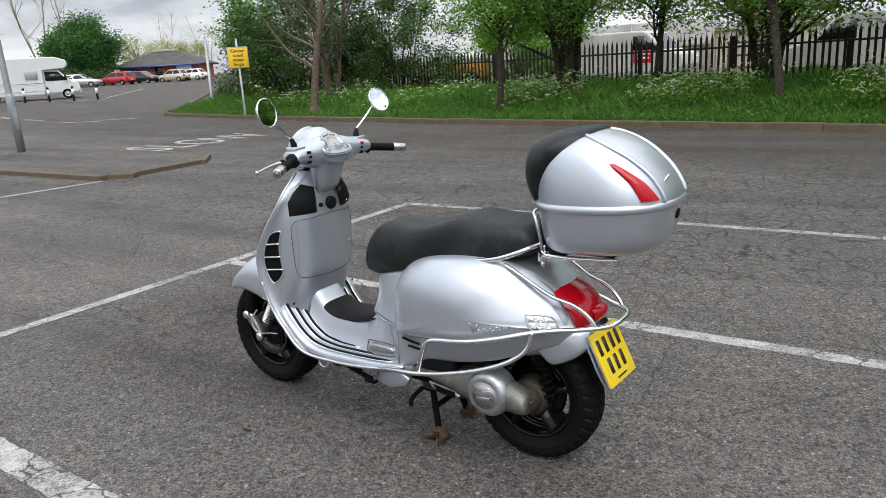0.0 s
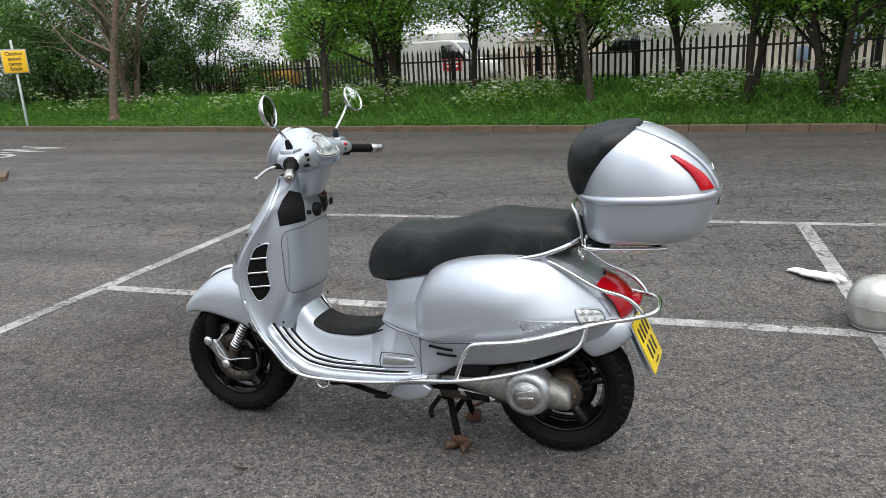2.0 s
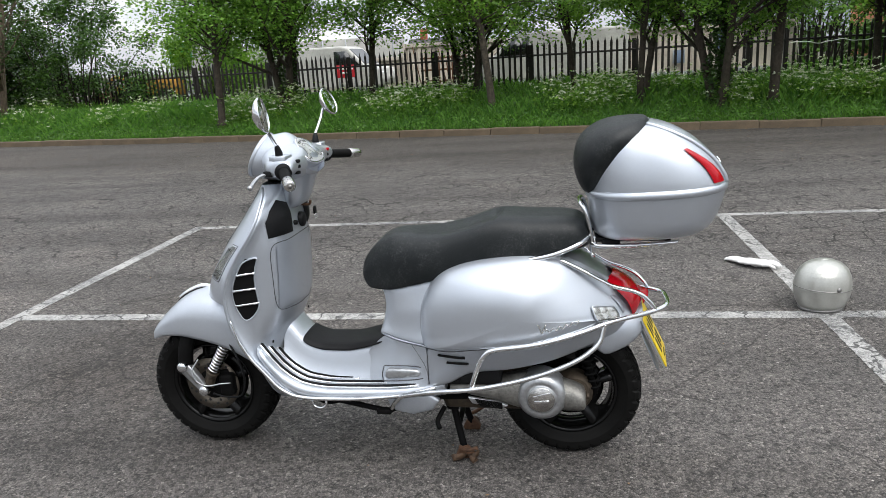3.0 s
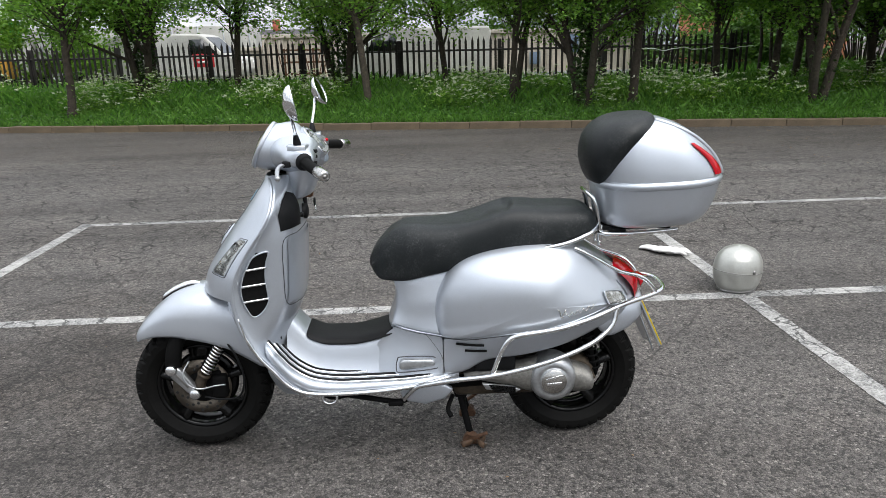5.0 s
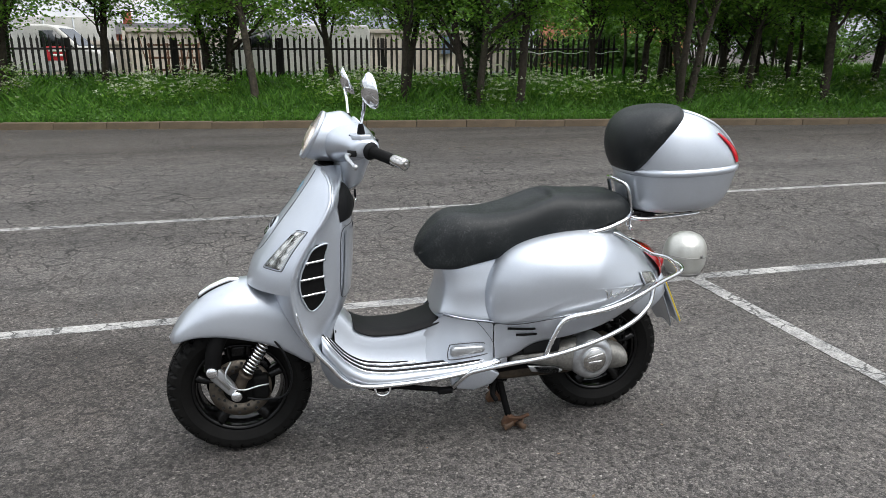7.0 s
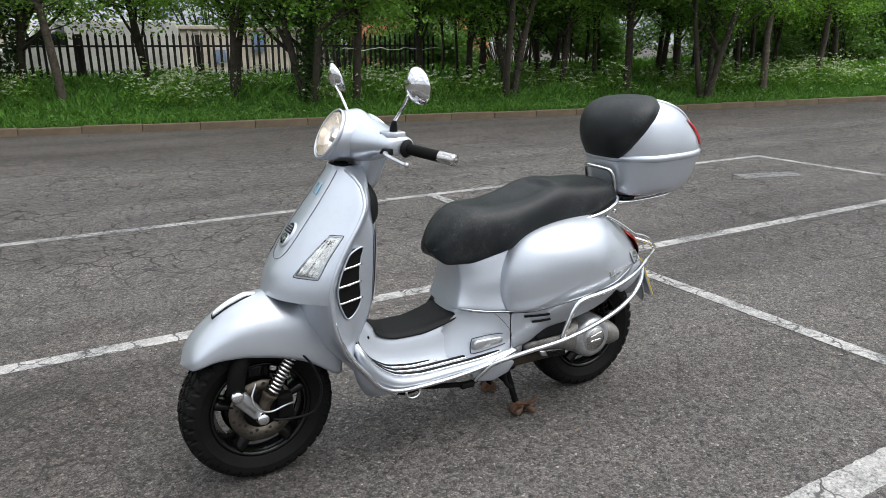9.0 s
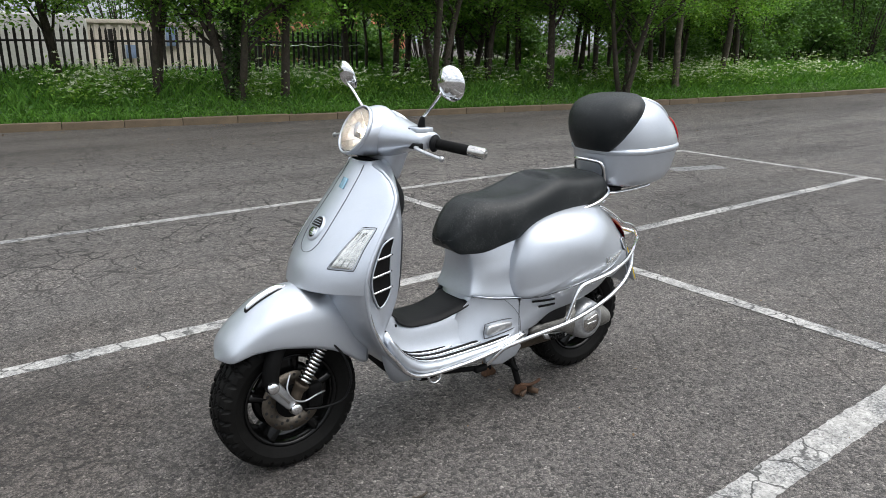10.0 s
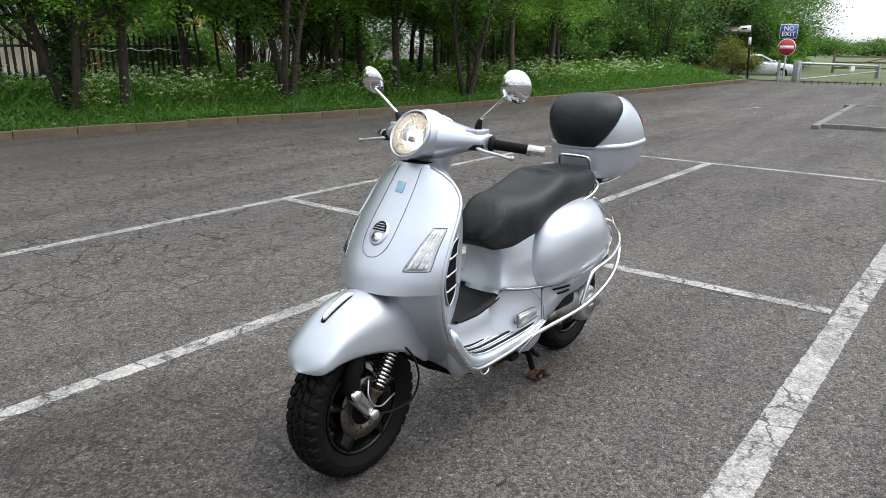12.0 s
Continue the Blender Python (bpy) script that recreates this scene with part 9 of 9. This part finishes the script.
def back_pad():
    """A cushion that follows the lid's front and top, proud of it, with a clean edge."""
    edge = curve1([(0.976, -0.108), (1.02, -0.126), (1.097, -0.172), (1.150, -0.222), (1.182, -0.268), (1.198, -0.300)])
    proud = curve1([(0.976, 0.010), (1.01, 0.026), (1.06, 0.040), (1.11, 0.044), (1.15, 0.036), (1.18, 0.024), (1.198, 0.014)])
    f = [curve1([(q[0], q[i]) for q in LD]) for i in (1, 2, 3)]
    rings = []
    zs = [0.977, 0.982] + frange(0.995, 1.182, 16) + [1.190, 1.195]
    for i, z in enumerate(zs):
        ring40 = [Vector(p) for p in box_ring(z, f[0](z), f[1](z), f[2](z), 240)]
        amax = next(k for k in range(1, 121) if ring40[k].x < edge(z) or k == 120)
        ring = []
        for k in range(-12, 13):
            t = k / 12
            q = ring40[int(round(t * amax)) % 240].copy()
            nrm = Vector((q.x + 0.34, q.y * 1.1, (q.z - 1.03) * 1.3)).normalized()
            end = abs(k) == 12 or i in (0,)
            lift = -0.004 if end else (0.012 + (proud(z) - 0.012) * (1 - abs(t) ** 4))
            q = q + nrm * lift
            q.z -= TIP * (q.x + 0.3)
            ring.append(q)
        rings.append(ring)
    bm = loft(rings, closed=False)
    bm.verts.ensure_lookup_table()
    # close the top between the two sides of the last ring
    last = [v for v in bm.verts][-25:]
    for k in range(12):
        a, b, c, d = last[k], last[k + 1], last[24 - k - 1], last[24 - k]
        if len({a, b, c, d}) == 4:
            bm.faces.new((a, b, c, d))
        elif len({a, b, d}) == 3:
            bm.faces.new((a, b, d))
    return bm


part("backrest_pad", back_pad(), VINYL, top_box, "black padded backrest", sub=1)
SC.matrix_basis = Matrix.Translation((-0.03, 0, 0)) @ pose(0, 0, 0, 0, 0, -0.8) @ Matrix.Translation((0.03, 0, 0))

# ---- things lying on the ground ----
HELMET_SILVER = varied("pale_helmet_silver", (0.44, 0.44, 0.41), 0.34, 0.6, 0.10, 14, 90, 0.03).m


def helmet():
    h = thing("motorcycle_helmet", "silver crash helmet standing on asphalt beside a bay line", "helmet", at=pose(-1.396, -1.475, 0.0, 0, 0, 25) @ Matrix.Scale(0.9, 4))
    prof = [(0.105, 0.006), (0.118, 0.012), (0.138, 0.05), (0.149, 0.10), (0.152, 0.15), (0.146, 0.20), (0.128, 0.245), (0.098, 0.278), (0.06, 0.297), (0.02, 0.305), (0.0, 0.306)]
    bm = lathe(prof, 44, "Z")
    bmesh.ops.scale(bm, vec=(1.10, 0.96, 0.98), verts=bm.verts)
    part("shell", bm, HELMET_SILVER, h, "silver painted shell")
    part("rim", lathe([(0.100, 0.0), (0.120, 0.002), (0.124, 0.012), (0.116, 0.02)], 44, "Z"), STEEL_DULL, h, "grey edge trim", matrix=Matrix.Diagonal((1.10, 0.96, 1, 1)))
    line = [(0.1525 * 1.105 * math.cos(a), 0.1525 * 0.965 * math.sin(a), 0.135 + 0.014 * math.cos(a)) for a in frange(0, 2 * math.pi, 41)[:-1]]
    part("visor_edge", tube(line, 0.0022, 6, 1, True), STEEL_DULL, h, "dark edge of the closed visor")
    vis = [(0.1535, 0.138), (0.151, 0.17), (0.1425, 0.21), (0.126, 0.248)]
    vb = lathe(vis, 30, "Z", arc=math.pi * 1.1)
    bmesh.ops.rotate(vb, cent=(0, 0, 0), matrix=Matrix.Rotation(radians(-99), 3, "Z"), verts=vb.verts)
    bmesh.ops.scale(vb, vec=(1.10, 0.96, 0.98), verts=vb.verts)
    part("visor", vb, HELMET_SILVER, h, "silver face shield")
    part("visor_pivot", lathe([(0.0, 0.006), (0.012, 0.005), (0.015, 0.0)], 16, "Y"), STEEL_DULL, h, matrix=pose(0.02, 0.146, 0.15))
    part("vent", box(-0.02, -0.012, 0.0, 0.02, 0.012, 0.006, 0.003), HELMET_SILVER, h, matrix=pose(0.0, 0.0, 0.297))


helmet()
CLOTH = varied("white_cotton", (0.60, 0.59, 0.57), 0.9, 0, 0.16, 30, 200, 0.3).m


def glove(name, label, m, seed):
    t = thing(name, label, "glove", "pair of gloves", at=m)
    rs = random.Random(seed)
    bm = bmesh.new()
    # palm and cuff
    rings = []
    for x, w, h in ((-0.13, 0.038, 0.012), (-0.10, 0.042, 0.020), (-0.05, 0.046, 0.024), (0.0, 0.050, 0.026), (0.03, 0.048, 0.022), (0.045, 0.040, 0.016)):
        rings.append([(x, w * math.cos(2 * math.pi * k / 12), 0.004 + 1.5 * h * (0.5 + 0.5 * math.sin(2 * math.pi * k / 12)) + 0.007 * rs.uniform(-1, 1)) for k in range(12)])
    part("palm", loft(rings), CLOTH, t, sub=1)
    for k in range(4):
        y = -0.034 + 0.022 * k
        l = (0.085, 0.100, 0.108, 0.090)[k]
        part("finger", sweep(bmesh.new(), spline([(0.03, y, 0.016), (0.03 + l * 0.5, y * 1.15 + rs.uniform(-0.006, 0.006), 0.020 + rs.uniform(0, 0.008)), (0.03 + l, y * 1.25 + rs.uniform(-0.01, 0.01), 0.012)], 4), [0.011] * 7 + [0.009, 0.005], 8), CLOTH, t)
    part("thumb", sweep(bmesh.new(), spline([(-0.02, 0.045, 0.014), (0.01, 0.066, 0.018), (0.045, 0.074, 0.012)], 4), [0.012] * 7 + [0.010, 0.006], 8), CLOTH, t)


glove("glove", "crumpled white cotton work glove on the asphalt", pose(-1.20, -2.30, 0.0, 0, 0, 135), 3)
glove("glove", "crumpled white cotton work glove lying on another", pose(-1.27, -2.21, 0.012, 0, 0, 150), 4)


def litter():
    rs = random.Random(31)
    leafm = varied("dead_leaf", (0.16, 0.10, 0.05), 0.8, 0, 0.4, 30, 100, 0.2).m
    c, s = [], []
    for _ in range(900):
        x = rs.uniform(-14, 8)
        c.append((x, kerb_y(x) + rs.uniform(0.01, 1.0) ** 2.2 * 0.55, 0.008 + ground_z(x)))
        s.append(rs.uniform(0.012, 0.045))
    for _ in range(700):
        x = rs.uniform(-14, 10)
        c.append((x, kerb_y(x) + rs.uniform(0.2, 4.5), 0.007 + ground_z(x)))
        s.append(rs.uniform(0.012, 0.03))
    for _ in range(220):
        c.append((rs.uniform(-5, 4), rs.uniform(-8, 3), 0.006))
        s.append(rs.uniform(0.006, 0.018))
    ob = cards("dry_litter", c, s, leafm, None, 33, 2.0, 0.6)
    tagged(ob, "dry leaf litter and twigs along the kerb", "leaf litter", kind="stuff")
    tw = thing("twig", "small dark twig lying on the asphalt", "twig", at=pose(1.07, 0.43, 0.004))
    part("stem", tube([(0, 0, 0.003), (0.03, 0.01, 0.006), (0.06, 0.0, 0.003)], 0.004, 6), BARK, tw)


litter()
DEAD_LEAF = varied("curled_dead_leaf", (0.055, 0.030, 0.015), 0.75, 0, 0.45, 40, 160, 0.3).m


def dead_leaf(x, y, z, turn, tip, size):
    """A curled brown leaf with a raised rim and a midrib."""
    t = thing("dead_leaf", "curled brown dead leaf caught at the rusty stand", "leaf", "dead leaves under the scooter", at=pose(x, y, z, tip, 0, turn))
    rings = []
    for u in frange(0, 1, 9):
        w = size * 0.42 * math.sin(math.pi * (0.04 + 0.92 * u)) ** 0.8
        rings.append([(size * (u - 0.5), w * v, size * (0.28 * v * v * (0.6 + u) + 0.16 * (u - 0.5) ** 2 + 0.03 * math.sin(9 * u + 4 * v))) for v in frange(-1, 1, 7)])
    thicken(part("blade", loft(rings, closed=False), DEAD_LEAF, t), 0.0015)
    part("midrib", tube([(size * (u - 0.5), 0, 0.002 + size * 0.16 * (u - 0.5) ** 2) for u in (-0.2, 0.1, 0.5, 0.95)], 0.0014, 5, 3), DEAD_LEAF, t)


for x, y, z, turn, tip, size in ((0.368, 0.138, 0.012, 40, 35, 0.058), (0.330, 0.142, 0.012, 110, -40, 0.052), (0.310, 0.118, 0.012, 75, 45, 0.055), (0.35, -0.13, 0.010, 160, 10, 0.055)):
    dead_leaf(x, y, z, turn, tip, size)


def gutter():
    """A ragged line of silt and broken leaf where the road meets the kerb."""
    silt = varied("gutter_silt", (0.17, 0.122, 0.072), 0.95, 0, 0.5, 3, 45, 0.5).m
    vs, fs = [], []
    xs = frange(22.0, -23.5, 520)
    for i, x in enumerate(xs):
        w = 0.06 + 0.22 * max(0.0, noise.noise(Vector((x * 0.9, 4.0, 0.0)))) + 0.05 * abs(noise.noise(Vector((x * 7.0, 1.0, 0.0))))
        y = kerb_y(x)
        vs += [(x, y - 0.01, ground_z(x) + 0.012), (x, y + w, ground_z(x) + 0.004)]
        if i:
            fs.append((2 * i - 2, 2 * i - 1, 2 * i + 1, 2 * i))
    ob = raw("gutter_silt", vs, fs, silt)
    tagged(ob, "brown silt and leaf dust along the kerb", "dirt", kind="stuff")


gutter()
